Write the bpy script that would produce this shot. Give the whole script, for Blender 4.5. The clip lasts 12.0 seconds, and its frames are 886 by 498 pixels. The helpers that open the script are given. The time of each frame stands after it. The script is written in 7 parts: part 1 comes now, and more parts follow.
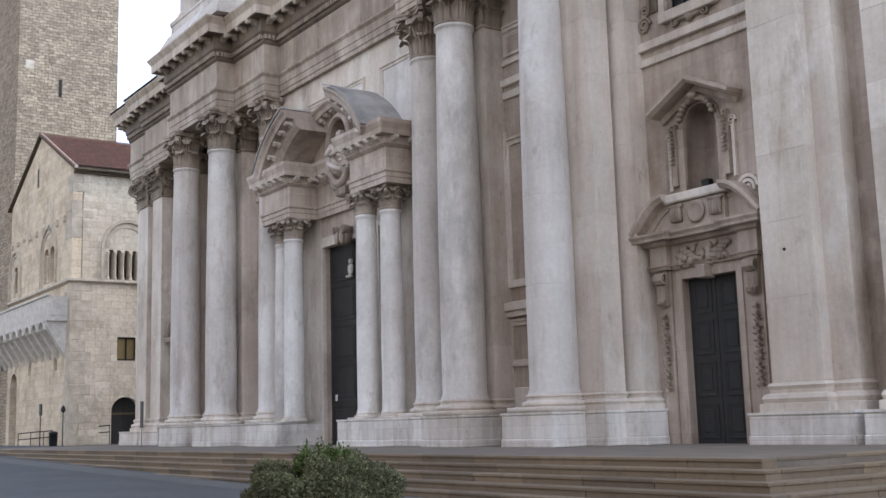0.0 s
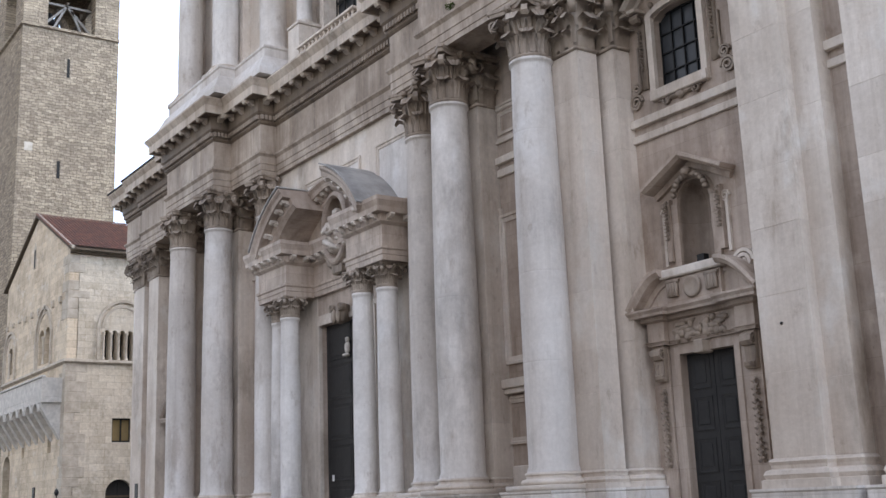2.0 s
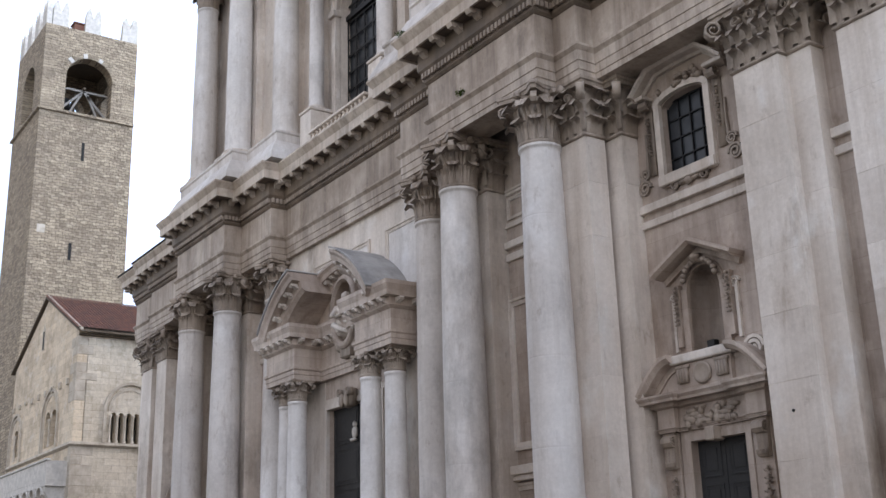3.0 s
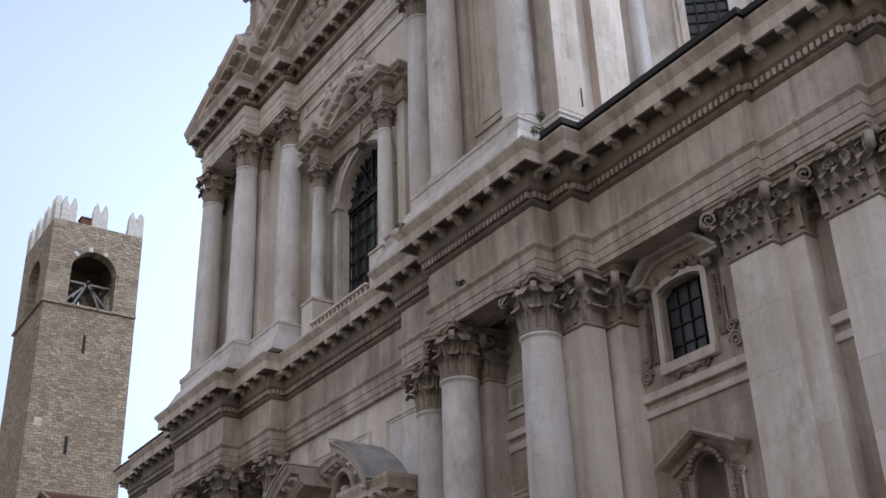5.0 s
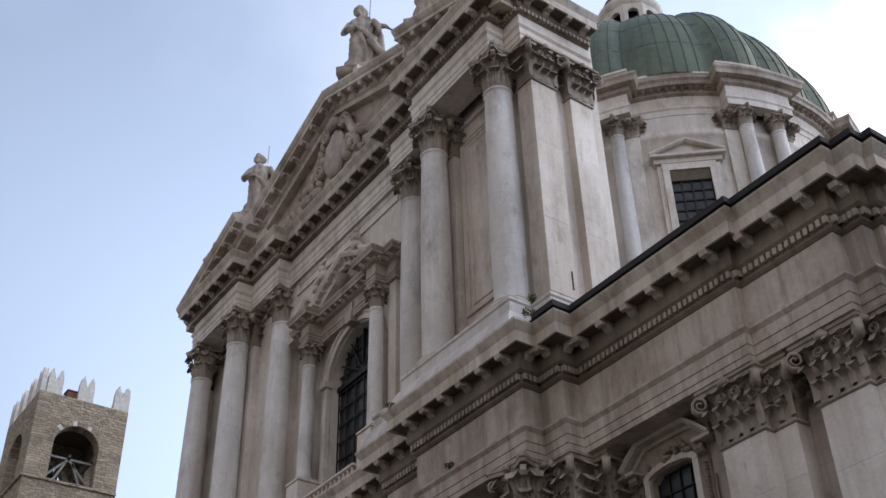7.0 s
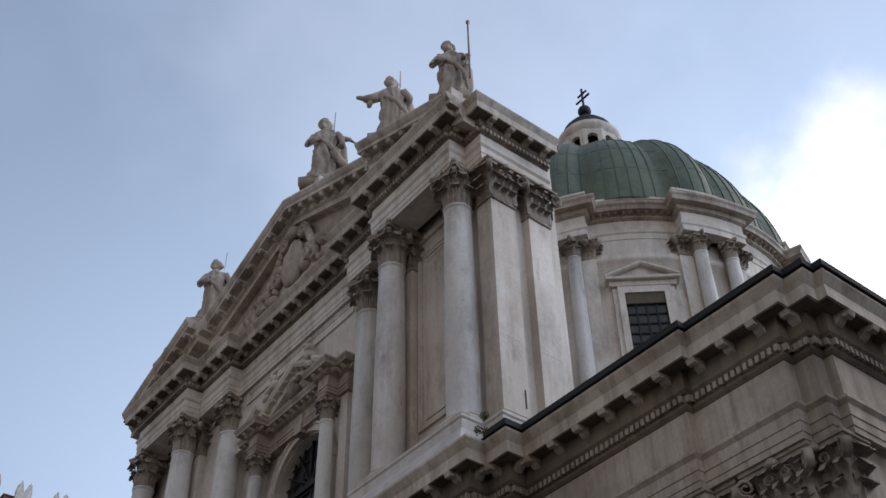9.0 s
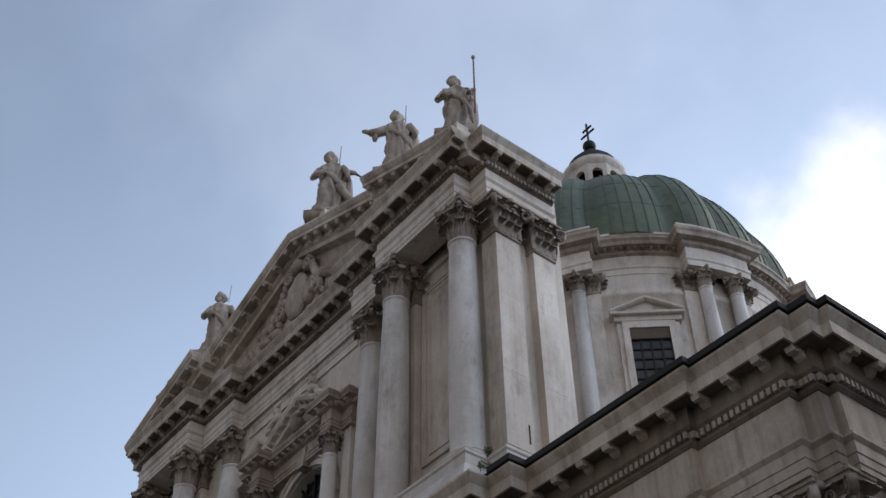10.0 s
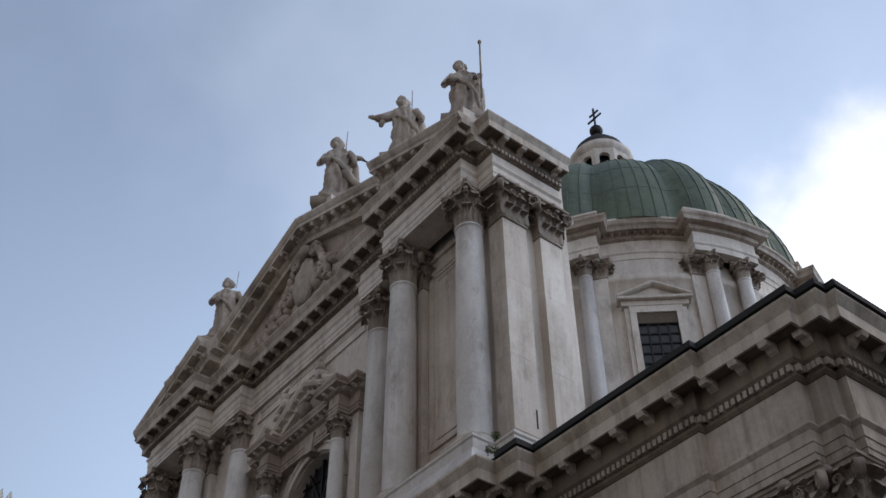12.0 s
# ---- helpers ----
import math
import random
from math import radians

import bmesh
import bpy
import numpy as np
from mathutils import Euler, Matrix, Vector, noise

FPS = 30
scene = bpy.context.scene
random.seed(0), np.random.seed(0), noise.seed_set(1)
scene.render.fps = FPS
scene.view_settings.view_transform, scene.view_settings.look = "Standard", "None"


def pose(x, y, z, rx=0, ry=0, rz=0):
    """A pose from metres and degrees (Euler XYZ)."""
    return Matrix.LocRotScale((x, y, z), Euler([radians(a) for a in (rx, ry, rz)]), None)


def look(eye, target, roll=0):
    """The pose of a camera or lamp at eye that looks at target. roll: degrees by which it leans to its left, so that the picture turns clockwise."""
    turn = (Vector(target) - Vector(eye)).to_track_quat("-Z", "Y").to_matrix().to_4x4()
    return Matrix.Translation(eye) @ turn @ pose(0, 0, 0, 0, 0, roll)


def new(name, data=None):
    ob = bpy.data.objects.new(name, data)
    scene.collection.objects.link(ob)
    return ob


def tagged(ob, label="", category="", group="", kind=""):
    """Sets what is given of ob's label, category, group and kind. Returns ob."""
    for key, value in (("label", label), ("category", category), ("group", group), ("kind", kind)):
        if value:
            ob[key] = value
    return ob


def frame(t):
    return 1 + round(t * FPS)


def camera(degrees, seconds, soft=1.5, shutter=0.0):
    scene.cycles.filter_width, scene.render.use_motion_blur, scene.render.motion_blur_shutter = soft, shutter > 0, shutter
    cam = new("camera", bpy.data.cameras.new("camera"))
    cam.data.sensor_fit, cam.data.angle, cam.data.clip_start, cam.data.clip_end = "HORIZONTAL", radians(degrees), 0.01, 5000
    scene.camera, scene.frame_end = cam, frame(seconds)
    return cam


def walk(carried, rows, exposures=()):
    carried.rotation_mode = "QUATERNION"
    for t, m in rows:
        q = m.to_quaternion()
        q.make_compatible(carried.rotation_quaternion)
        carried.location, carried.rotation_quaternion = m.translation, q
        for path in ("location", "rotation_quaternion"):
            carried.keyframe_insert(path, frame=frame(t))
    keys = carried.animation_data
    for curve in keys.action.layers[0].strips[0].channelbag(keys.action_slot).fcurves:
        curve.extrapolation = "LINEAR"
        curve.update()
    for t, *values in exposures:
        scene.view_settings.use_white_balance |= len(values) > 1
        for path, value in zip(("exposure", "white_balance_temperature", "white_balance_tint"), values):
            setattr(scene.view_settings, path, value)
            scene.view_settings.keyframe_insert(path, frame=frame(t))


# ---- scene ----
# camera: stands in the square at eye height and tilts up; rows are seconds, heading, tilt, lean in degrees
cam = camera(43.14, 12.0)
EYE = (0.0, 0.0, 1.6)
PATH = [
    (0.0, -55.475, 8.870, -1.598),
    (0.5, -55.389, 9.073, -1.656),
    (1.0, -55.297, 9.723, -1.859),
    (1.5, -55.143, 10.910, -1.989),
    (2.0, -55.160, 12.801, -2.180),
    (2.5, -55.357, 14.885, -1.948),
    (4.5, -55.310, 24.379, -2.001),
    (5.0, -55.178, 26.783, -2.244),
    (5.5, -55.135, 28.916, -2.408),
    (6.0, -54.980, 31.253, -2.144),
    (6.5, -54.824, 33.716, -1.784),
    (7.0, -54.293, 35.940, -1.538),
    (9.0, -51.252, 41.723, -1.177),
    (9.5, -51.195, 42.901, -0.988),
    (10.0, -51.531, 43.455, -0.655),
    (10.5, -51.810, 43.406, -0.446),
    (11.0, -51.664, 43.036, -0.566),
    (11.5, -51.804, 42.831, -0.634),
    (12.0, -52.023, 42.709, -0.509),
]


def aim(heading, tilt, lean):
    a, b = radians(heading), radians(tilt)
    way = Vector((math.sin(a) * math.cos(b), math.cos(a) * math.cos(b), math.sin(b)))
    return look(EYE, Vector(EYE) + way * 10, lean)


walk(cam, [(t, aim(h, p, r)) for t, h, p, r in PATH],
     exposures=[(0, 0.88, 8500, 16), (2.5, 0.84, 8500, 16), (4.5, 0.16, 8900, 20), (7, -0.26, 8900, 19), (9, -0.68, 8700, 16), (12, -0.76, 8700, 16)])

# ---- light: hazy morning sky, the sun low behind the church ----
SUN_EL, SUN_AZ = radians(40), radians(28)   # azimuth from +y towards +x
world = bpy.data.worlds.new("sky")
scene.world = world
world.use_nodes = True
wn, wl = world.node_tree.nodes, world.node_tree.links
wn.clear()
w_out = wn.new("ShaderNodeOutputWorld")
w_bg = wn.new("ShaderNodeBackground")
w_sky = wn.new("ShaderNodeTexSky")
w_sky.sky_type = "NISHITA"
w_sky.sun_disc = False
w_sky.sun_elevation, w_sky.sun_rotation = SUN_EL, SUN_AZ
w_sky.air_density, w_sky.dust_density, w_sky.ozone_density = 1.0, 0.7, 4.0
w_co = wn.new("ShaderNodeTexCoord")
w_map = wn.new("ShaderNodeMapping")
w_map.inputs["Scale"].default_value = (1.2, 1.2, 2.2)
w_noise = wn.new("ShaderNodeTexNoise")
w_noise.inputs["Scale"].default_value = 1.1
w_noise.inputs["Detail"].default_value = 7
w_noise.inputs["Roughness"].default_value = 0.45
w_ramp = wn.new("ShaderNodeValToRGB")
w_ramp.color_ramp.elements[0].position = 0.56
w_ramp.color_ramp.elements[1].position = 0.82
w_ramp.color_ramp.elements[0].color = (0.0, 0.0, 0.0, 1)
w_ramp.color_ramp.elements[1].color = (0.14, 0.14, 0.14, 1)
w_cloud = wn.new("ShaderNodeMixRGB")
w_dot = wn.new("ShaderNodeVectorMath")          # haze and cloud are brighter towards the sun
w_dot.operation = "DOT_PRODUCT"
w_dot.inputs[1].default_value = (math.sin(SUN_AZ) * math.cos(SUN_EL), math.cos(SUN_AZ) * math.cos(SUN_EL), math.sin(SUN_EL))
w_glow = wn.new("ShaderNodeMapRange")
w_glow.inputs["From Min"].default_value, w_glow.inputs["From Max"].default_value = -0.05, 0.8
w_glow.inputs["To Min"].default_value, w_glow.inputs["To Max"].default_value = 0.54, 2.75
w_white = wn.new("ShaderNodeVectorMath")
w_white.operation = "SCALE"
w_tone = wn.new("ShaderNodeMixRGB")             # blue haze over the church; unseen sky behind the square whitened to warm the front
w_tone.inputs["Color1"].default_value = (6.5, 7.4, 9.2, 1)
w_tone.inputs["Color2"].default_value = (4.2, 6.7, 10.9, 1)
w_side = wn.new("ShaderNodeMapRange")
w_side.interpolation_type = "SMOOTHSTEP"
w_side.inputs["From Min"].default_value, w_side.inputs["From Max"].default_value = -0.45, 0.05
wl.new(w_tone.outputs["Color"], w_white.inputs[0])
w_bg.inputs["Strength"].default_value = 0.24
wl.new(w_co.outputs["Generated"], w_map.inputs["Vector"])
wl.new(w_map.outputs["Vector"], w_noise.inputs["Vector"])
wl.new(w_noise.outputs["Fac"], w_ramp.inputs["Fac"])
w_sep = wn.new("ShaderNodeSeparateXYZ")
w_haze = wn.new("ShaderNodeMapRange")          # haze thickens towards the horizon
w_haze.interpolation_type = "SMOOTHSTEP"
w_haze.inputs["From Min"].default_value, w_haze.inputs["From Max"].default_value = 0.15, 0.85
w_haze.inputs["To Min"].default_value, w_haze.inputs["To Max"].default_value = 0.68, 0.11
w_sum = wn.new("ShaderNodeMath")
w_sum.operation = "ADD"
w_sum.use_clamp = True
wl.new(w_co.outputs["Generated"], w_sep.inputs["Vector"])
wl.new(w_sep.outputs["Y"], w_side.inputs["Value"])
wl.new(w_side.outputs["Result"], w_tone.inputs["Fac"])
wl.new(w_sep.outputs["Z"], w_haze.inputs["Value"])
wl.new(w_haze.outputs["Result"], w_sum.inputs[0])
wl.new(w_ramp.outputs["Color"], w_sum.inputs[1])
wl.new(w_sum.outputs["Value"], w_cloud.inputs["Fac"])
wl.new(w_sky.outputs["Color"], w_cloud.inputs["Color1"])
wl.new(w_co.outputs["Generated"], w_dot.inputs[0])
wl.new(w_dot.outputs["Value"], w_glow.inputs["Value"])
wl.new(w_glow.outputs["Result"], w_white.inputs["Scale"])
wl.new(w_white.outputs["Vector"], w_cloud.inputs["Color2"])
w_bank_dot = wn.new("ShaderNodeVectorMath")     # a bright bank of cloud beyond the dome, towards the sun
w_bank_dot.operation = "DOT_PRODUCT"
w_bank_dot.inputs[1].default_value = (-0.304, 0.725, 0.618)
w_bank_add = wn.new("ShaderNodeMath")
w_bank_add.operation = "MULTIPLY_ADD"
w_bank_add.inputs[1].default_value = 0.035
w_bank = wn.new("ShaderNodeMapRange")
w_bank.interpolation_type = "SMOOTHSTEP"
w_bank.inputs["From Min"].default_value, w_bank.inputs["From Max"].default_value = 1.008, 1.032
w_bank.inputs["To Min"].default_value, w_bank.inputs["To Max"].default_value = 0.0, 0.8
w_top = wn.new("ShaderNodeMixRGB")
w_top.inputs["Color2"].default_value = (13.6, 14.8, 16.6, 1)
wl.new(w_co.outputs["Generated"], w_bank_dot.inputs[0])
w_puff = wn.new("ShaderNodeTexNoise")
w_puff.inputs["Scale"].default_value, w_puff.inputs["Detail"].default_value = 7.0, 7
wl.new(w_co.outputs["Generated"], w_puff.inputs["Vector"])
wl.new(w_puff.outputs["Fac"], w_bank_add.inputs[0])
wl.new(w_bank_dot.outputs["Value"], w_bank_add.inputs[2])
wl.new(w_bank_add.outputs["Value"], w_bank.inputs["Value"])
wl.new(w_bank.outputs["Result"], w_top.inputs["Fac"])
wl.new(w_cloud.outputs["Color"], w_top.inputs["Color1"])
w_wisp_dot = wn.new("ShaderNodeVectorMath")     # a thin veil of cloud high over the pediment
w_wisp_dot.operation = "DOT_PRODUCT"
w_wisp_dot.inputs[1].default_value = (-0.47, 0.40, 0.787)
w_wisp_add = wn.new("ShaderNodeMath")
w_wisp_add.operation = "MULTIPLY_ADD"
w_wisp_add.inputs[1].default_value = 0.09
w_wisp = wn.new("ShaderNodeMapRange")
w_wisp.interpolation_type = "SMOOTHSTEP"
w_wisp.inputs["From Min"].default_value, w_wisp.inputs["From Max"].default_value = 0.99, 1.06
w_wisp.inputs["To Min"].default_value, w_wisp.inputs["To Max"].default_value = 0.0, 0.13
w_veil = wn.new("ShaderNodeMixRGB")
w_veil.inputs["Color2"].default_value = (7.6, 10.2, 14.6, 1)
wl.new(w_co.outputs["Generated"], w_wisp_dot.inputs[0])
wl.new(w_puff.outputs["Fac"], w_wisp_add.inputs[0])
wl.new(w_wisp_dot.outputs["Value"], w_wisp_add.inputs[2])
wl.new(w_wisp_add.outputs["Value"], w_wisp.inputs["Value"])
wl.new(w_wisp.outputs["Result"], w_veil.inputs["Fac"])
wl.new(w_top.outputs["Color"], w_veil.inputs["Color1"])
wl.new(w_veil.outputs["Color"], w_bg.inputs["Color"])
wl.new(w_bg.outputs["Background"], w_out.inputs["Surface"])

sun = new("sun", bpy.data.lights.new("sun", "SUN"))
sun.data.energy, sun.data.angle, sun.data.color = 0.48, radians(20), (1.0, 0.94, 0.86)
sun_dir = Vector((math.sin(SUN_AZ) * math.cos(SUN_EL), math.cos(SUN_AZ) * math.cos(SUN_EL), math.sin(SUN_EL)))
sun.matrix_basis = look(sun_dir * 300, (0, 0, 0))


# ---- materials ----
class Nodes:
    """A small builder of node materials in object-independent (world-size) coordinates."""

    def __init__(self, name, rough=0.7, metal=0.0):
        self.mat = bpy.data.materials.new(name)
        self.mat.use_nodes = True
        self.n, self.l = self.mat.node_tree.nodes, self.mat.node_tree.links
        self.bsdf = self.n["Principled BSDF"]
        self.bsdf.inputs["Roughness"].default_value = rough
        self.bsdf.inputs["Metallic"].default_value = metal
        self.pos = self.n.new("ShaderNodeNewGeometry").outputs["Position"]
        self.bump_from = None

    def mapped(self, scale):
        m = self.n.new("ShaderNodeMapping")
        m.inputs["Scale"].default_value = scale
        self.l.new(self.pos, m.inputs["Vector"])
        return m.outputs["Vector"]

    def noise(self, scale, detail=5, rough=0.55, vec=(1, 1, 1), lo=0.35, hi=0.65):
        t = self.n.new("ShaderNodeTexNoise")
        t.inputs["Scale"].default_value, t.inputs["Detail"].default_value = scale, detail
        t.inputs["Roughness"].default_value = rough
        self.l.new(self.mapped(vec), t.inputs["Vector"])
        r = self.n.new("ShaderNodeMapRange")
        r.inputs["From Min"].default_value, r.inputs["From Max"].default_value = lo, hi
        self.l.new(t.outputs["Fac"], r.inputs["Value"])
        return r.outputs["Result"]

    def mix(self, fac, a, b, mode="MIX", amount=1.0):
        m = self.n.new("ShaderNodeMixRGB")
        m.blend_type = mode
        if hasattr(fac, "links"):
            if amount != 1.0:
                k = self.n.new("ShaderNodeMath")
                k.operation = "MULTIPLY"
                k.inputs[1].default_value = amount
                self.l.new(fac, k.inputs[0])
                fac = k.outputs["Value"]
            self.l.new(fac, m.inputs["Fac"])
        else:
            m.inputs["Fac"].default_value = fac
        for key, v in (("Color1", a), ("Color2", b)):
            if hasattr(v, "links"):
                self.l.new(v, m.inputs[key])
            else:
                m.inputs[key].default_value = (*v, 1)
        return m.outputs["Color"]

    def random(self, island=False):
        if island:
            return self.n.new("ShaderNodeNewGeometry").outputs["Random Per Island"]
        return self.n.new("ShaderNodeObjectInfo").outputs["Random"]

    def bump(self, height, strength, dist=0.02):
        b = self.n.new("ShaderNodeBump")
        b.inputs["Strength"].default_value, b.inputs["Distance"].default_value = strength, dist
        self.l.new(height, b.inputs["Height"])
        if self.bump_from is not None:
            self.l.new(self.bump_from, b.inputs["Normal"])
        self.bump_from = b.outputs["Normal"]
        self.l.new(self.bump_from, self.bsdf.inputs["Normal"])

    def done(self, color):
        if hasattr(color, "links"):
            self.l.new(color, self.bsdf.inputs["Base Color"])
        else:
            self.bsdf.inputs["Base Color"].default_value = (*color, 1)
        return self.mat


def brick_color(k, plane, width, height, c1, c2, joint, mortar=0.012, warp=0.0):
    """Coursed masonry in the plane "xz" or "yz" (world metres); returns colour and joint mask."""
    sep = k.n.new("ShaderNodeSeparateXYZ")
    k.l.new(k.pos, sep.inputs["Vector"])
    com = k.n.new("ShaderNodeCombineXYZ")
    k.l.new(sep.outputs["X" if plane == "xz" else "Y"], com.inputs["X"])
    k.l.new(sep.outputs["Z"], com.inputs["Y"])
    vec = com.outputs["Vector"]
    if warp:
        nz = k.n.new("ShaderNodeTexNoise")
        nz.inputs["Scale"].default_value, nz.inputs["Detail"].default_value = 0.9, 3
        k.l.new(k.pos, nz.inputs["Vector"])
        add = k.n.new("ShaderNodeVectorMath")
        add.operation = "MULTIPLY_ADD"
        add.inputs[1].default_value = (warp, warp, 0)
        k.l.new(nz.outputs["Color"], add.inputs[0])
        k.l.new(vec, add.inputs[2])
        vec = add.outputs["Vector"]
    b = k.n.new("ShaderNodeTexBrick")
    b.inputs["Scale"].default_value = 1.0
    b.inputs["Brick Width"].default_value, b.inputs["Row Height"].default_value = width, height
    b.inputs["Mortar Size"].default_value, b.inputs["Mortar Smooth"].default_value = mortar, 0.3
    b.inputs["Color1"].default_value, b.inputs["Color2"].default_value = (*c1, 1), (*c2, 1)
    b.inputs["Mortar"].default_value = (*joint, 1)
    k.l.new(vec, b.inputs["Vector"])
    return b.outputs["Color"], b.outputs["Fac"]


def marble(name, light, dark, warm, streak=0.55, slabs=None):
    """Weathered pale marble: cloudy tone, rain streaks, soot patches, fine grain; slabs: width and height of its facing."""
    k = Nodes(name, 0.62)
    c = k.mix(k.noise(0.3, 7, 0.65, lo=0.36, hi=0.62), light, dark, amount=0.95)
    c = k.mix(k.noise(1.3, 6, 0.65, (1.6, 1.6, 0.07), 0.46, 0.72), c, warm, amount=streak)
    c = k.mix(k.noise(0.45, 7, 0.68, (1, 1, 0.45), 0.53, 0.72), c, tuple(v * 0.5 for v in warm), amount=0.6)
    c = k.mix(k.noise(0.8, 6, 0.6, (1, 1, 0.6), 0.56, 0.75), c, tuple(min(0.82, v * 1.18) for v in light), amount=0.7)
    c = k.mix(k.noise(0.16, 4, 0.6, (1, 1, 0.5), 0.42, 0.6), c, (0.80, 0.74, 0.69), "MULTIPLY", 0.7)
    c = k.mix(k.noise(7.0, 6, 0.72), c, (0.5, 0.47, 0.44), "MULTIPLY", 0.22)
    c = k.mix(k.noise(0.7, 8, 0.72, (1, 1, 0.35), 0.56, 0.64), c, (0.66, 0.60, 0.55), "MULTIPLY", 0.6)
    c = k.mix(k.noise(2.2, 6, 0.7, (1, 1, 0.5), 0.6, 0.7), c, (0.55, 0.49, 0.44), "MULTIPLY", 0.5)
    c = k.mix(k.random(), c, (0.74, 0.72, 0.71), "MULTIPLY", 0.5)
    if slabs:
        t, f = brick_color(k, "xz", slabs[0], slabs[1], (1, 1, 1), (0.84, 0.83, 0.82), (0.62, 0.58, 0.55), 0.006, 0.03)
        c = k.mix(0.8, c, t, "MULTIPLY")
    k.bump(k.noise(9.0, 5, 0.6), 0.25, 0.01)
    return k.done(c)


M_STONE = marble("pale_marble", (0.81, 0.742, 0.672), (0.63, 0.555, 0.485), (0.42, 0.335, 0.265), 0.45)
M_COLUMN = marble("column_marble", (0.82, 0.79, 0.762), (0.64, 0.612, 0.585), (0.44, 0.392, 0.35), 0.5)
M_CORNICE = marble("streaked_cornice_marble", (0.585, 0.50, 0.425), (0.34, 0.27, 0.215), (0.17, 0.126, 0.095), 0.8)
M_CORONA = marble("rain_washed_cornice_marble", (0.76, 0.672, 0.585), (0.53, 0.442, 0.362), (0.24, 0.18, 0.135), 0.7)
M_WALL = marble("weathered_wall_marble", (0.65, 0.55, 0.475), (0.43, 0.342, 0.285), (0.26, 0.195, 0.152), 0.65, (1.7, 1.15))
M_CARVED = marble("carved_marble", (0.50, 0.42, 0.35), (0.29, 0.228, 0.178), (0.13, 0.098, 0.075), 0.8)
# brown soot staining, darkened further with the shade of soffits and recesses
M_GRIME_SHADE = marble("sooty_marble", (0.27, 0.205, 0.152), (0.13, 0.096, 0.07), (0.075, 0.055, 0.04), 0.8)
M_PLINTH = marble("plinth_marble", (0.87, 0.845, 0.815), (0.74, 0.708, 0.67), (0.32, 0.27, 0.225), 0.55, (1.5, 0.5))


def tower_stone(name, plane):
    k = Nodes(name, 0.9)
    c, m = brick_color(k, plane, 0.6, 0.27, (0.56, 0.445, 0.315), (0.25, 0.192, 0.136), (0.12, 0.092, 0.066), 0.026, 0.5)
    c = k.mix(k.noise(1.7, 6, 0.7), c, (0.50, 0.40, 0.29), amount=0.35)
    c = k.mix(k.noise(0.25, 5, 0.6), c, (0.22, 0.17, 0.125), amount=0.4)
    c = k.mix(k.noise(2.6, 3, 0.5, (1, 1, 1.8), 0.4, 0.55), c, (0.62, 0.6, 0.58), "MULTIPLY", 0.45)
    k.bump(k.noise(2.6, 5, 0.7), 0.8, 0.12)
    return k.done(c)


def ashlar(name, plane, w, h, c1, c2, joint, dirt):
    k = Nodes(name, 0.85)
    c, m = brick_color(k, plane, w, h, c1, c2, joint, 0.012, 0.05)
    c = k.mix(k.noise(0.3, 6, 0.6), c, dirt, amount=0.6)
    c = k.mix(k.noise(0.55, 7, 0.7, (1, 1, 0.7), 0.5, 0.62), c, tuple(v * 0.62 for v in c2), amount=0.5)
    c = k.mix(k.noise(1.1, 6, 0.7, (1.5, 1.5, 0.15), 0.54, 0.7), c, (0.68, 0.58, 0.47), "MULTIPLY", 0.55)
    c = k.mix(k.noise(0.9, 5, 0.6, (1, 1, 1.6), 0.58, 0.66), c, (0.74, 0.68, 0.6), amount=0.55)
    c = k.mix(k.noise(4.0, 6, 0.7), c, (0.45, 0.4, 0.35), "MULTIPLY", 0.35)
    k.bump(k.noise(5.0, 6, 0.7), 0.4, 0.03)
    return k.done(c)


M_TOWER_F, M_TOWER_S = tower_stone("tower_rubble_front", "xz"), tower_stone("tower_rubble_side", "yz")
M_ASH_F = ashlar("palace_ashlar_front", "xz", 1.1, 0.48, (0.76, 0.62, 0.46), (0.54, 0.425, 0.305), (0.36, 0.28, 0.20), (0.76, 0.645, 0.50))
M_ASH_S = ashlar("palace_ashlar_side", "yz", 1.1, 0.48, (0.72, 0.635, 0.515), (0.52, 0.44, 0.335), (0.34, 0.28, 0.215), (0.74, 0.67, 0.565))


def plain(name, color, rough=0.6, metal=0.0, vary=0.25, scale=3.0, second=None, bump=0.2):
    k = Nodes(name, rough, metal)
    dark = second or tuple(v * 0.6 for v in color)
    c = k.mix(k.noise(scale, 6, 0.65), color, dark, amount=min(1.0, vary * 2))
    c = k.mix(k.noise(scale * 0.15, 4, 0.6), c, dark, amount=vary)
    if bump:
        k.bump(k.noise(scale * 4, 5, 0.6), bump, 0.02)
    return k.done(c)


M_MERLON = plain("pale_merlon_stone", (0.68, 0.635, 0.575), 0.85, vary=0.4)
M_TRIM = plain("weathered_trim_stone", (0.60, 0.53, 0.44), 0.85, vary=0.45, scale=1.5, second=(0.36, 0.30, 0.235))
M_BRONZE = plain("dark_bronze", (0.040, 0.038, 0.037), 0.6, 0.4, 0.4, 2.0)
M_DOOR = plain("dark_door_wood", (0.032, 0.031, 0.030), 0.85, 0.0, 0.4, 2.0)
M_LEAD = plain("dark_lead", (0.016, 0.014, 0.013), 0.85, 0.0, 0.4, 2.0)
M_IRON = plain("black_iron", (0.03, 0.03, 0.03), 0.5, 0.7, 0.3, 4.0)
M_SLATE = plain("grey_lead_sheet", (0.46, 0.44, 0.42), 0.6, 0.0, 0.45, 0.9, (0.2, 0.19, 0.18))
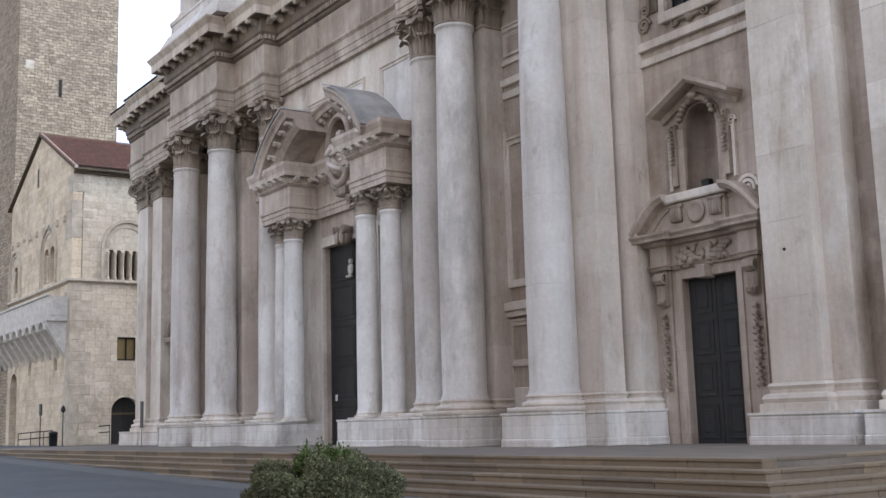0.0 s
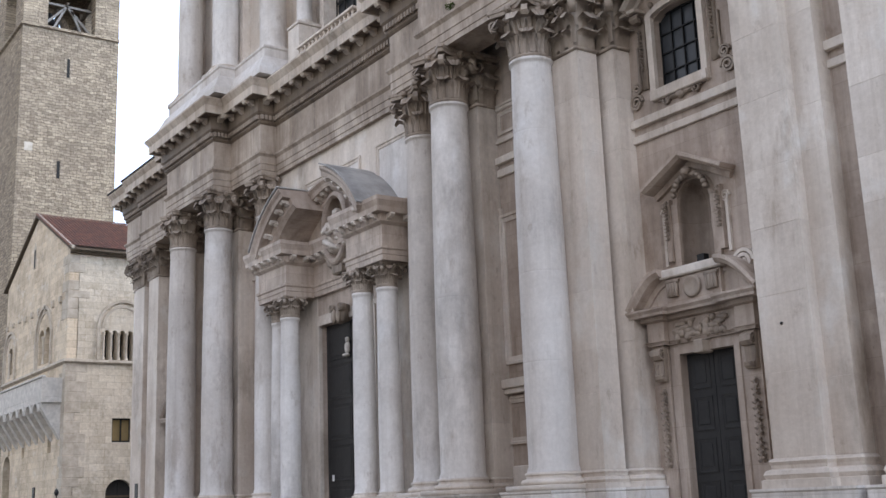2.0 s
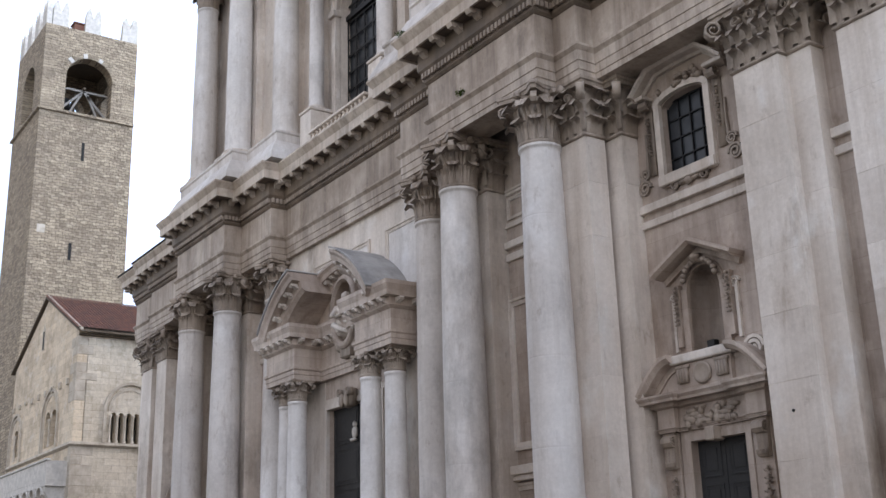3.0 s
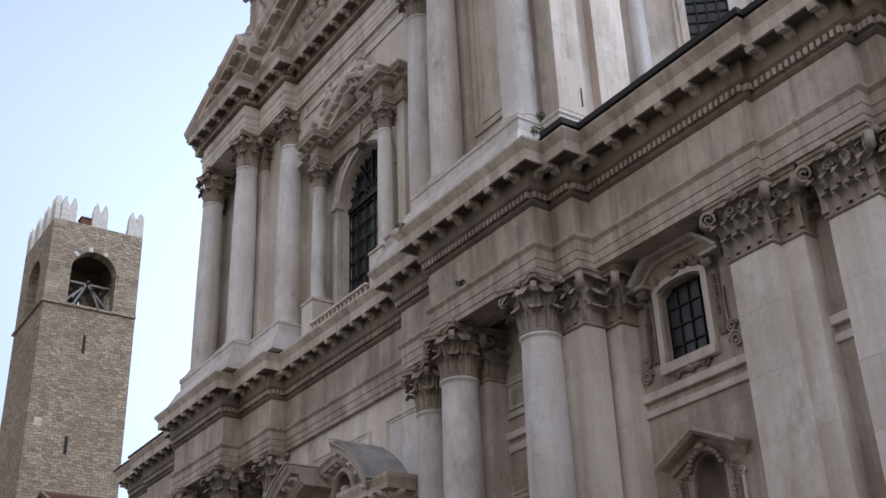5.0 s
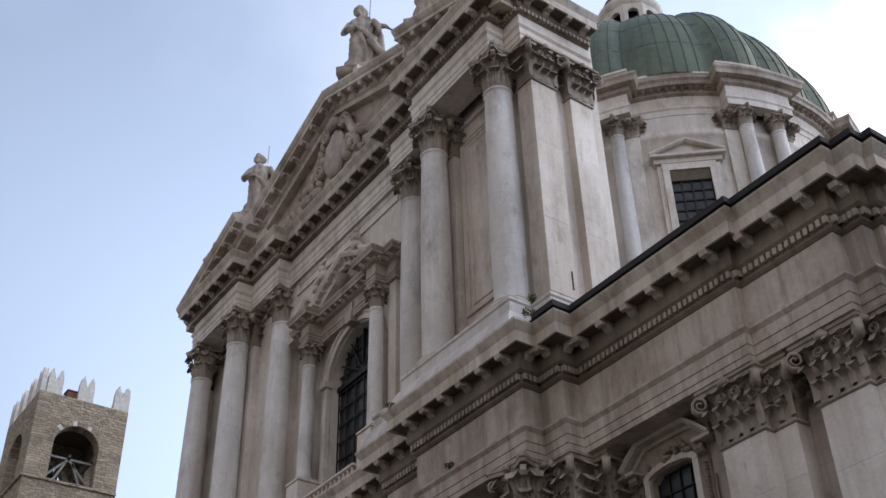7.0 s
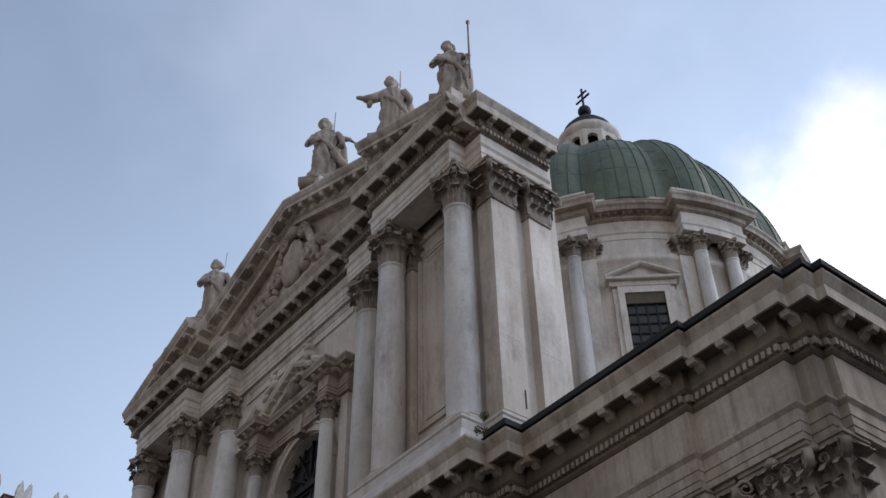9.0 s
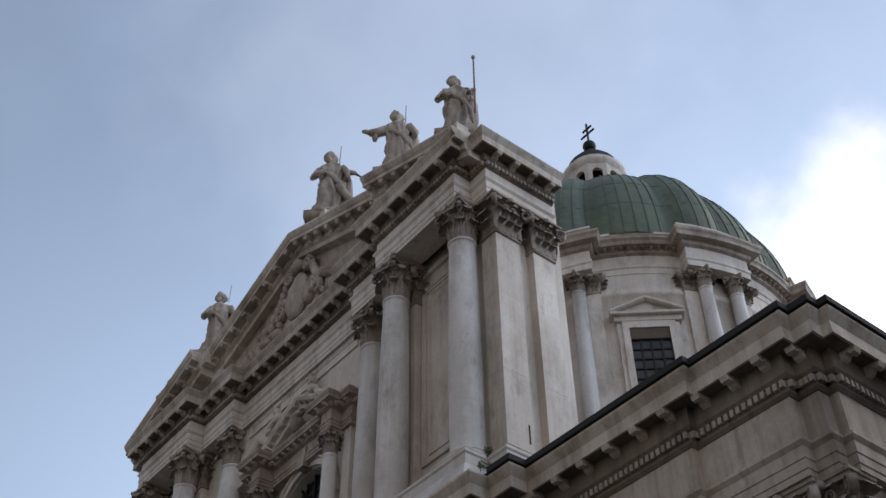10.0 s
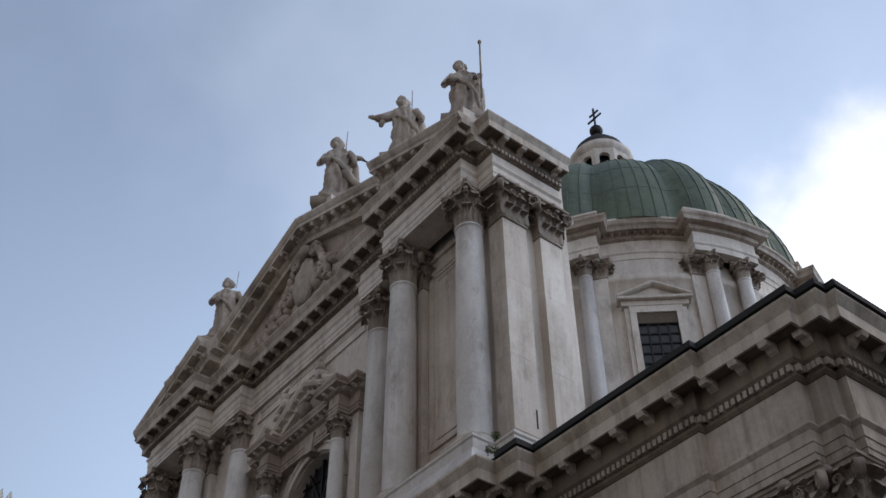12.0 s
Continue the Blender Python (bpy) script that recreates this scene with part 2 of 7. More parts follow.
M_WOOD = plain("weathered_timber", (0.13, 0.095, 0.065), 0.85, vary=0.4)
M_BLIND = plain("ochre_blind", (0.28, 0.20, 0.09), 0.8, vary=0.2)
M_DARK = plain("dark_interior", (0.02, 0.019, 0.018), 0.9, vary=0.2)
M_PAPER = plain("white_paper", (0.75, 0.75, 0.74), 0.7, vary=0.05, bump=0)
M_PLASTER = plain("grey_interior_plaster", (0.30, 0.27, 0.24), 0.9, vary=0.2)


def glass(name):
    k = Nodes(name, 0.3)
    k.bsdf.inputs["Specular IOR Level"].default_value = 0.35
    c = k.mix(k.noise(1.2, 3), (0.016, 0.019, 0.022), (0.05, 0.055, 0.06), amount=0.7)
    k.bump(k.noise(2.0, 2), 0.15, 0.02)
    return k.done(c)


M_GLASS = glass("old_leaded_glass")


def copper():
    k = Nodes("green_copper", 0.6, 0.0)
    c = k.mix(k.noise(0.5, 6, 0.6), (0.10, 0.132, 0.078), (0.055, 0.075, 0.046))
    c = k.mix(k.noise(1.0, 5, 0.6, (1.2, 1.2, 0.1), 0.5, 0.75), c, (0.045, 0.06, 0.05), amount=0.6)
    c = k.mix(k.noise(2.5, 5, 0.7), c, (0.16, 0.21, 0.17), amount=0.3)
    k.bump(k.noise(2.0, 4), 0.2, 0.03)
    return k.done(c)


M_COPPER = copper()


def tile_mat():
    k = Nodes("old_roof_tile", 0.9)
    c = k.mix(k.random(True), (0.25, 0.092, 0.058), (0.14, 0.06, 0.044))
    c = k.mix(k.noise(1.5, 6, 0.7), c, (0.11, 0.07, 0.052), amount=0.5)
    return k.done(c)


M_TILE = tile_mat()


def step_mat():
    k = Nodes("worn_step_stone", 0.75)
    c = k.mix(k.random(), (0.245, 0.165, 0.098), (0.12, 0.08, 0.05))
    c = k.mix(k.noise(1.4, 6, 0.7), c, (0.19, 0.145, 0.105), amount=0.4)
    c = k.mix(k.noise(5.0, 6, 0.7, lo=0.5, hi=0.75), c, (0.09, 0.075, 0.06), amount=0.6)
    k.bump(k.noise(12, 5), 0.3, 0.01)
    return k.done(c)


M_STEP = step_mat()


def asphalt():
    k = Nodes("asphalt", 0.85)
    c = k.mix(k.noise(0.4, 6, 0.6), (0.07, 0.067, 0.064), (0.046, 0.044, 0.042))
    c = k.mix(k.noise(60, 3, 0.6), c, (0.12, 0.12, 0.12), amount=0.35)
    k.bump(k.noise(90, 3), 0.35, 0.006)
    return k.done(c)


M_ASPHALT = asphalt()
M_PAVE = plain("grey_paving_stone", (0.115, 0.106, 0.096), 0.8, vary=0.3, scale=2.0)
M_TERRACE = plain("terrace_stone", (0.21, 0.165, 0.128), 0.9, vary=0.4, scale=1.2)


def leaf_mat(name, a, b):
    k = Nodes(name, 0.75)
    k.bsdf.inputs["Specular IOR Level"].default_value = 0.25
    c = k.mix(k.random(True), a, b)
    k.bsdf.inputs["Subsurface Weight"].default_value = 0.0
    return k.done(c)


M_LEAF = leaf_mat("shrub_leaf", (0.165, 0.155, 0.078), (0.036, 0.038, 0.018))
M_LEAF_TOP = leaf_mat("young_shrub_leaf", (0.075, 0.105, 0.022), (0.03, 0.046, 0.01))
M_TWIG = plain("twig_bark", (0.10, 0.075, 0.05), 0.9)
M_POT = plain("grey_planter_stone", (0.32, 0.31, 0.29), 0.85)


# ---- building kit ----
XC = -39.8          # x of the church's axis; things of the church are given in u = x - XC


def part(name, bm, material, parent=None, label=""):
    me = bpy.data.meshes.new(name)
    bm.to_mesh(me)
    bm.free()
    me.materials.append(material)
    ob = new(name, me)
    ob.parent = parent
    if label:
        ob["label"] = label
    return ob


def again(ob, x, y, z, sx=1.0, sy=1.0, sz=1.0, rz=0.0):
    """One more part on the same mesh, beside the first, with its own place and size."""
    o = new(ob.name.split(".")[0], ob.data)
    o.parent = ob.parent
    o.location, o.scale, o.rotation_euler = (x, y, z), (sx, sy, sz), (0, 0, rz)
    return o


def thing(name, label, category, x=0.0, y=0.0, z=0.0, group="", kind=""):
    ob = new(name)
    ob.location = (x, y, z)
    return tagged(ob, label, category, group, kind)


def quads(bm, rings, closed=False, wrap=True):
    """Faces between rings of points (lists of equal length)."""
    vs = [[bm.verts.new(p) for p in r] for r in rings]
    n = len(vs[0])
    for a, b in zip(vs, vs[1:] + ([vs[0]] if closed else [])):
        for i in range(n if wrap else n - 1):
            j = (i + 1) % n
            try:
                bm.faces.new((a[i], a[j], b[j], b[i]))
            except ValueError:
                pass
    return vs


def box(bm, x0, x1, y0, y1, z0, z1, bevel=0.0):
    if bevel:
        b = bevel
        rings = []
        for z, i in ((z0, b), (z0 + b, 0), (z1 - b, 0), (z1, b)):
            rings.append([(x0 + i, y0 + i, z), (x1 - i, y0 + i, z), (x1 - i, y1 - i, z), (x0 + i, y1 - i, z)])
    else:
        rings = [[(x0, y0, z), (x1, y0, z), (x1, y1, z), (x0, y1, z)] for z in (z0, z1)]
    vs = quads(bm, rings)
    bm.faces.new(vs[0][::-1])
    bm.faces.new(vs[-1])


def prism(bm, pts, y0, y1):
    """A polygon in (x, z), drawn out from y0 to y1."""
    a = [bm.verts.new((x, y0, z)) for x, z in pts]
    b = [bm.verts.new((x, y1, z)) for x, z in pts]
    n = len(pts)
    bm.faces.new(a)
    bm.faces.new(b[::-1])
    for i in range(n):
        bm.faces.new((a[i], b[i], b[(i + 1) % n], a[(i + 1) % n]))


def lathe(bm, prof, seg=24, cx=0.0, cy=0.0, a0=0.0, a1=2 * math.pi):
    full = abs(a1 - a0 - 2 * math.pi) < 1e-6
    n = seg if full else seg + 1
    rings = [[(cx + r * math.cos(a0 + (a1 - a0) * i / seg), cy + r * math.sin(a0 + (a1 - a0) * i / seg), z) for i in range(n)] for r, z in prof]
    vs = quads(bm, rings, wrap=full)
    for ring in (vs[0], vs[-1]):
        if full and (Vector(ring[0].co) - Vector(ring[1].co)).length > 1e-4:
            bm.faces.new(ring)
    for f in bm.faces:
        f.smooth = True


def offset_path(path, off, closed=False):
    out = []
    n = len(path)
    for i in range(n):
        p = Vector(path[i])
        ds = []
        if i > 0 or closed:
            ds.append((p - Vector(path[i - 1])).normalized())
        if i < n - 1 or closed:
            ds.append((Vector(path[(i + 1) % n]) - p).normalized())
        ns = [Vector((d.y, -d.x)) for d in ds]
        if len(ns) == 2:
            m = (ns[0] + ns[1]) / max(0.15, 1 + ns[0].dot(ns[1]))
        else:
            m = ns[0]
        out.append(p + m * off)
    return out


def sweep(bm, path, prof, closed=False):
    """A moulding: profile (offset outwards, z) carried along a plan path; outwards is to the right of its way."""
    rings = [[(p.x, p.y, z) for p in offset_path(path, o, closed)] for o, z in prof]
    vs = quads(bm, rings, wrap=closed)
    if not closed:
        for end in (0, -1):
            try:
                bm.faces.new([r[end] for r in vs])
            except ValueError:
                pass
    bmesh.ops.recalc_face_normals(bm, faces=bm.faces[:])


def mirrored(half):
    """A plan path over both halves from its right half, that begins on the axis."""
    return [(-u, y) for u, y in half[:0:-1]] + list(half)


def along(path, gap, inset=0.0):
    """Places at even gaps along each stretch of a path: (point, outward angle)."""
    out = []
    for a, b in zip(path, path[1:]):
        a, b = Vector(a), Vector(b)
        d = b - a
        n = int((d.length + 0.25) // gap)
        if n < 1:
            if d.length > gap * 0.45:
                n = 1
            else:
                continue
        for i in range(n):
            p = a + d * ((i + 0.5) / n)
            out.append((p, math.atan2(d.y, d.x)))
    return out


def lump(bm, c, r, sub=2):
    """An uneven rounded mass, for carving."""
    n0 = len(bm.verts)
    bmesh.ops.create_icosphere(bm, subdivisions=sub, radius=1.0)
    bm.verts.ensure_lookup_table()
    for v in bm.verts[n0:]:
        k = 1 + 0.22 * noise.noise(Vector(v.co) * 1.9 + Vector(c) * 3.1)
        v.co = Vector((v.co.x * r[0] * k + c[0], v.co.y * r[1] * k + c[1], v.co.z * r[2] * k + c[2]))
    for f in bm.faces:
        f.smooth = True


def limb(bm, pts, r0, r1):
    """A bent limb or fold through given points, thinning from r0 to r1."""
    rings = []
    n = len(pts)
    for i, p in enumerate(pts):
        a, b = Vector(pts[max(0, i - 1)]), Vector(pts[min(n - 1, i + 1)])
        d = (b - a).normalized()
        s = d.orthogonal().normalized()
        t = d.cross(s)
        r = r0 + (r1 - r0) * i / (n - 1)
        rings.append([Vector(p) + (s * math.cos(2 * math.pi * k / 8) + t * math.sin(2 * math.pi * k / 8)) * r for k in range(8)])
    vs = quads(bm, rings)
    bm.faces.new(vs[0][::-1])
    bm.faces.new(vs[-1])


def leaf_strip(bm, base, out, up, side, width, height, curl):
    """An acanthus leaf: a strip with lobed edges that rises and curls over outwards."""
    rows = []
    for i in range(6):
        s = i / 5
        w = width * (0.78, 0.86, 0.74, 0.98, 0.92, 0.5)[i]
        o = (0.03, 0.04, 0.06, 0.22, 0.82, 1.12)[i] * curl
        h = (-0.04, 0.3, 0.6, 0.9, 1.0, 0.78)[i] * height
        c = Vector(base) + Vector(up) * h + Vector(out) * o
        ridge = Vector(out) * ((0.1, 0.2, 0.24, 0.26, 0.2, 0.1)[i] * width)
        rows.append([c - Vector(side) * w, c - Vector(side) * w * 0.62 + ridge * 0.7, c - Vector(side) * w * 0.3 - ridge * 0.1, c + ridge, c + Vector(side) * w * 0.3 - ridge * 0.1, c + Vector(side) * w * 0.62 + ridge * 0.7, c + Vector(side) * w])
    quads(bm, rows, wrap=False)


def volute(bm, centre, axis_dir, out, r, thick):
    """A scroll: a thick spiral strip round an axis."""
    a = Vector(axis_dir).normalized()
    o = Vector(out).normalized()
    up = Vector((0, 0, 1))
    rows = []
    for i in range(15):
        th = -0.6 * math.pi + i / 14 * 3.4 * math.pi
        rr = r * (1 - 0.75 * i / 14)
        p = Vector(centre) + (o * math.cos(th) + up * math.sin(th)) * rr
        q = Vector(centre) + (o * math.cos(th) + up * math.sin(th)) * (rr * 0.72)
        rows.append([p - a * thick, p + a * thick, q + a * thick, q - a * thick])
    quads(bm, rows)


def capital_mesh(round_one=True, w=0.64, depth=0.5, h=1.75):
    """A Corinthian capital from z 0 to h; round (radius w) or for a flat pilaster (half width w, front at y = 0)."""
    bm = bmesh.new()
    if round_one:
        lathe(bm, [(w * 1.0, 0), (w * 1.1, 0.03), (w * 1.1, 0.10), (w * 0.98, 0.13), (w * 0.98, h * 0.5), (w * 1.02, h * 0.75), (w * 1.2, h * 0.88)], 20)
        spots = []
        for tier, (n, z, hh, cu) in enumerate(((8, 0.13, h * 0.36, 0.42), (8, 0.2, h * 0.62, 0.56))):
            for i in range(n):
                a = 2 * math.pi * (i + 0.5 * tier) / n
                o = Vector((math.cos(a), math.sin(a), 0))
                spots.append((o * w * 0.98 + Vector((0, 0, z)), o, Vector((-o.y, o.x, 0)), w * 0.42, hh, cu * w * 1.5))
        for b, o, s, ww, hh, cu in spots:
            leaf_strip(bm, b, o, (0, 0, 1), s, ww, hh, cu)
        for i in range(4):
            a = math.pi / 4 + i * math.pi / 2
            o = Vector((math.cos(a), math.sin(a), 0))
            volute(bm, o * w * 1.72 + Vector((0, 0, h * 0.73)), Vector((-o.y, o.x, 0)), o, w * 0.36, w * 0.15)
            leaf_strip(bm, o * w + Vector((0, 0, h * 0.45)), o, (0, 0, 1), Vector((-o.y, o.x, 0)), w * 0.2, h * 0.4, w * 0.75)
        for i in range(4):
            a = i * math.pi / 2
            o = Vector((math.cos(a), math.sin(a), 0))
            s = Vector((-o.y, o.x, 0))
            for sg in (-1, 1):
                volute(bm, o * w * 1.18 + s * sg * w * 0.32 + Vector((0, 0, h * 0.73)), o, s * sg, w * 0.22, w * 0.1)
            c = o * w * 1.32 + Vector((0, 0, h * 0.9))
            bmesh.ops.create_icosphere(bm, subdivisions=1, radius=w * 0.24, matrix=Matrix.Translation(c))
        ring = []
        for i in range(4):
            a = math.pi / 4 + i * math.pi / 2
            c = Vector((math.cos(a), math.sin(a), 0)) * w * 2.05
            t = Vector((-math.sin(a), math.cos(a), 0)) * w * 0.14
            m = a + math.pi / 4
            ring += [c - t, c + t]
            for k in (-0.3, 0, 0.3):
                d = Vector((math.cos(m), math.sin(m), 0)) * w * (1.22 + 0.4 * k * k) + Vector((-math.sin(m), math.cos(m), 0)) * w * k * 2.2
                ring.append(d)
        rings = [[(p.x * s, p.y * s, z) for p in ring] for z, s in ((h * 0.87, 0.93), (h * 0.93, 0.95), (h * 0.945, 1.0), (h, 1.0))]
        vs = quads(bm, rings)
        bm.faces.new(vs[0][::-1])
        bm.faces.new(vs[-1])
    else:
        sweep(bm, [(-w, depth), (-w, 0), (w, 0), (w, depth)], [(-0.05, h * 0.9), (0.1, h * 0.88), (0.0, h * 0.7), (-0.02, h * 0.5), (0, 0.13), (0.07, 0.10), (0.07, 0.03), (0, 0)])
        n = max(3, int(round(w * 2 / 0.38)))
        for tier, (z, hh, cu) in enumerate(((0.13, h * 0.27, 0.34), (0.22, h * 0.47, 0.44), (h * 0.46, h * 0.36, 0.5))):
            for i in range(n + tier % 2):
                x = -w + 2 * w * (i + 0.5 - 0.5 * (tier % 2)) / n
                leaf_strip(bm, (x, -0.02 - 0.03 * tier, z), (0, -1, 0), (0, 0, 1), (1, 0, 0), w / n * (0.8 - 0.12 * tier), hh, cu)
            for sg in (-1, 1):
                leaf_strip(bm, (sg * w, depth * 0.5, z), (sg, 0, 0), (0, 0, 1), (0, 1, 0), depth * 0.5, hh, cu)
        for sg in (-1, 1):
            o = Vector((sg, -1, 0)).normalized()
            volute(bm, (sg * (w + 0.25), -0.3, h * 0.75), Vector((-o.y, o.x, 0)), o, 0.31, 0.12)
            leaf_strip(bm, (sg * w, 0, h * 0.45), o, (0, 0, 1), Vector((-o.y, o.x, 0)), 0.13, h * 0.4, 0.42)
            volute(bm, (sg * w * 0.32, -0.22, h * 0.72), (0, 1, 0), (sg, 0, 0), 0.19, 0.1)
        lump(bm, (0, -0.36, h * 0.9), (0.2, 0.16, 0.17), 2)
        for v in bm.verts:                    # worn carving
            q = Vector(v.co) * 6.0
            v.co += Vector((noise.noise(q), noise.noise(q + Vector((7, 0, 0))), noise.noise(q + Vector((0, 7, 0))))) * 0.035
        sweep(bm, [(-w, depth), (-w, 0), (w, 0), (w, depth)], [(-0.1, h), (0.36, h), (0.36, h * 0.945), (0.3, h * 0.93), (0.28, h * 0.87), (-0.1, h * 0.87)])
    return bm


def shaft_mesh(r0, r1, h, seg=32, drums=3):
    """A tapering shaft with a slight swell and fine joints between its drums."""
    prof = [(r0 * 1.06, 0), (r0 * 1.06, 0.06), (r0, 0.16)]
    joints = [h * (i + 1) / (drums + 1) for i in range(drums)]
    joints = [j + h * 0.07 * math.sin(3.7 * i + h) for i, j in enumerate(joints)]
    marks = sorted([h * k / 14 for k in range(1, 14)] + [j + d for j in joints for d in (-0.05, -0.012, 0, 0.012, 0.05)])
    for z in marks:
        if z < 0.2 or z > h - 0.25:
            continue
        s = z / h
        r = r0 + (r1 - r0) * max(0.0, (s - 0.3) / 0.7) ** 1.5
        prof.append((r - (0.007 if any(abs(z - j) < 1e-6 for j in joints) else 0), z))
    prof += [(r1, h - 0.22), (r1 * 1.02, h - 0.12), (r1 * 1.09, h - 0.1), (r1 * 1.09, h)]
    bm = bmesh.new()
    lathe(bm, prof, seg)
    return bm


def base_mesh(r, h):
    """An attic base: plinth, torus, hollow, torus."""
    bm = bmesh.new()
    p = r * 1.38
    box(bm, -p, p, -p, p, 0, h * 0.3, 0.012)
    prof = [(r * 1.2, h * 0.3)]
    for i in range(7):
        a = -math.pi / 2 + math.pi * i / 6
        prof.append((r * 1.22 + h * 0.16 * math.cos(a), h * 0.45 + h * 0.15 * math.sin(a)))
    prof += [(r * 1.16, h * 0.62), (r * 1.1, h * 0.7), (r * 1.12, h * 0.78)]
    for i in range(5):
        a = -math.pi / 2 + math.pi * i / 4
        prof.append((r * 1.1 + h * 0.1 * math.cos(a), h * 0.88 + h * 0.1 * math.sin(a)))
    prof.append((r * 1.03, h))
    lathe(bm, prof, 32)
    return bm


DONE = {}


def shared(key, make):
    """A mesh that is built once and used by every piece of its kind."""
    if key not in DONE:
        bm = make()
        me = bpy.data.meshes.new(key)
        bm.to_mesh(me)
        bm.free()
        DONE[key] = me
    return DONE[key]


def piece(name, me, material, parent, loc=(0, 0, 0), rz=0.0, scale=(1, 1, 1)):
    if not me.materials:
        me.materials.append(material)
    o = new(name, me)
    o.parent, o.location, o.rotation_euler, o.scale = parent, loc, (0, 0, rz), scale
    return o


def column(parent, key, u, y, z, r, base_h, shaft_h, cap_h, taper=0.86, drums=3):
    """A Corinthian column: its shaft carries the base and the capital as parts of its own."""
    s = piece("column", shared("shaft_" + key, lambda: shaft_mesh(r, r * taper, shaft_h, 36, drums)), M_COLUMN, parent, (u, y, z + base_h))
    piece("base", shared("base_" + key, lambda: base_mesh(r, base_h)), M_STONE, s, (0, 0, -base_h))
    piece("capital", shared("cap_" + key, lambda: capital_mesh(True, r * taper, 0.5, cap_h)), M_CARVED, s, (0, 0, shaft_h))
    return s


def pilaster(parent, key, u, y, z, w, depth, base_h, shaft_h, cap_h, rz=0.0, blocks=7):
    """A flat pilaster built of stacked blocks; w is its half width, y its front."""
    bm = bmesh.new()
    box(bm, -w + 0.008, w - 0.008, 0.008, depth - 0.02, 0.001, shaft_h - 0.004)
    s = part("pilaster", bm, M_STONE, parent)
    s.location, s.rotation_euler = (u, y, z + base_h), (0, 0, rz)
    rnd = random.Random(int(1000 * abs(u) + 7 * z))
    cuts = [0.0]
    for i in range(1, blocks):
        cuts.append(shaft_h * (i + rnd.uniform(-0.25, 0.25)) / blocks)
    cuts.append(shaft_h)
    for a, b in zip(cuts, cuts[1:]):
        bm = bmesh.new()
        j = rnd.uniform(0, 0.006)
        box(bm, -w, w, -j, depth, a + 0.002, b - 0.002, 0.004)
        part("stone_block", bm, M_STONE, s)
    bm = bmesh.new()
    sweep(bm, [(-w, depth), (-w, 0), (w, 0), (w, depth)],
          [(0.0, 0), (0.06, -0.02), (0.10, -base_h * 0.12), (0.06, -base_h * 0.24), (0.05, -base_h * 0.36), (0.16, -base_h * 0.42), (0.2, -base_h * 0.55), (0.16, -base_h * 0.7), (0.24, -base_h * 0.72), (0.24, -base_h), (-0.1, -base_h)])
    part("base", bm, M_STONE, s)
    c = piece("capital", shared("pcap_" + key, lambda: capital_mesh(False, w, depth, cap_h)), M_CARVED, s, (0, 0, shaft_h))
    return s


def frame_moulding(bm, u0, u1, z0, z1, y, w=0.18, d=0.08):
    """A raised rectangular frame on a wall whose face is at y."""
    prof = [(0.0, 0.0), (0.0, d), (w * 0.35, d), (w * 0.45, d * 0.55), (w, d * 0.45), (w, 0.0)]
    rings = []
    for o, dd in prof:
        rings.append([(u0 + o, y - dd, z0 + o), (u1 - o, y - dd, z0 + o), (u1 - o, y - dd, z1 - o), (u0 + o, y - dd, z1 - o)])
    quads(bm, rings)
    bmesh.ops.recalc_face_normals(bm, faces=bm.faces[:])


def wall_with_holes(bm, u0, u1, z0, z1, y, thick, holes):
    """A wall in the plane y with openings [u0, u1, z0, z1, arched] through it."""
    us = sorted({u0, u1, *[h[0] for h in holes], *[h[1] for h in holes]})
    zs = sorted({z0, z1, *[min(max(h[2], z0), z1) for h in holes], *[h[3] for h in holes]})
    solid = {(i, j) for i in range(len(us) - 1) for j in range(len(zs) - 1)
             if not any(h[0] < (us[i] + us[i + 1]) / 2 < h[1] and h[2] < (zs[j] + zs[j + 1]) / 2 < h[3] for h in holes)}
    grid = {}

    def at(i, j, back):
        if (i, j, back) not in grid:
            grid[i, j, back] = bm.verts.new((us[i], y + (thick if back else 0), zs[j]))
        return grid[i, j, back]
    for i, j in solid:
        for back in (0, 1):
            bm.faces.new([at(i, j, back), at(i + 1, j, back), at(i + 1, j + 1, back), at(i, j + 1, back)])
        for di, dj, p, q in ((-1, 0, (0, 0), (0, 1)), (1, 0, (1, 0), (1, 1)), (0, -1, (0, 0), (1, 0)), (0, 1, (0, 1), (1, 1))):
            if (i + di, j + dj) not in solid:
                bm.faces.new([at(i + p[0], j + p[1], 0), at(i + q[0], j + q[1], 0), at(i + q[0], j + q[1], 1), at(i + p[0], j + p[1], 1)])
    for h in holes:
        if h[4]:      # spandrels that round the head; the arch springs half a width below the top
            rise = h[4]
            m, r = (h[0] + h[1]) / 2, (h[1] - h[0]) / 2
            zc = h[3] - rise
            for sg in (-1, 1):
                pts = [(m + sg * r, zc), (m + sg * r, h[3])]
                for i in range(0, 9):
                    a = math.pi / 2 * (1 - i / 8)
                    pts.append((m + sg * r * math.cos(a), zc + rise * math.sin(a)))
                pts = pts[:-1]
                prism(bm, pts, y, y + thick)
    bmesh.ops.recalc_face_normals(bm, faces=bm.faces[:])


def rot_to(ob, x, y, z, rz=0.0):
    ob.location, ob.rotation_euler = (x, y, z), (0, 0, rz)
    return ob


# ---- ground, road, steps ----
def ground_z(x):
    """The square rises gently towards the palace."""
    return 0.84 * min(1.0, max(0.0, (-x - 27.0) / 54.0))


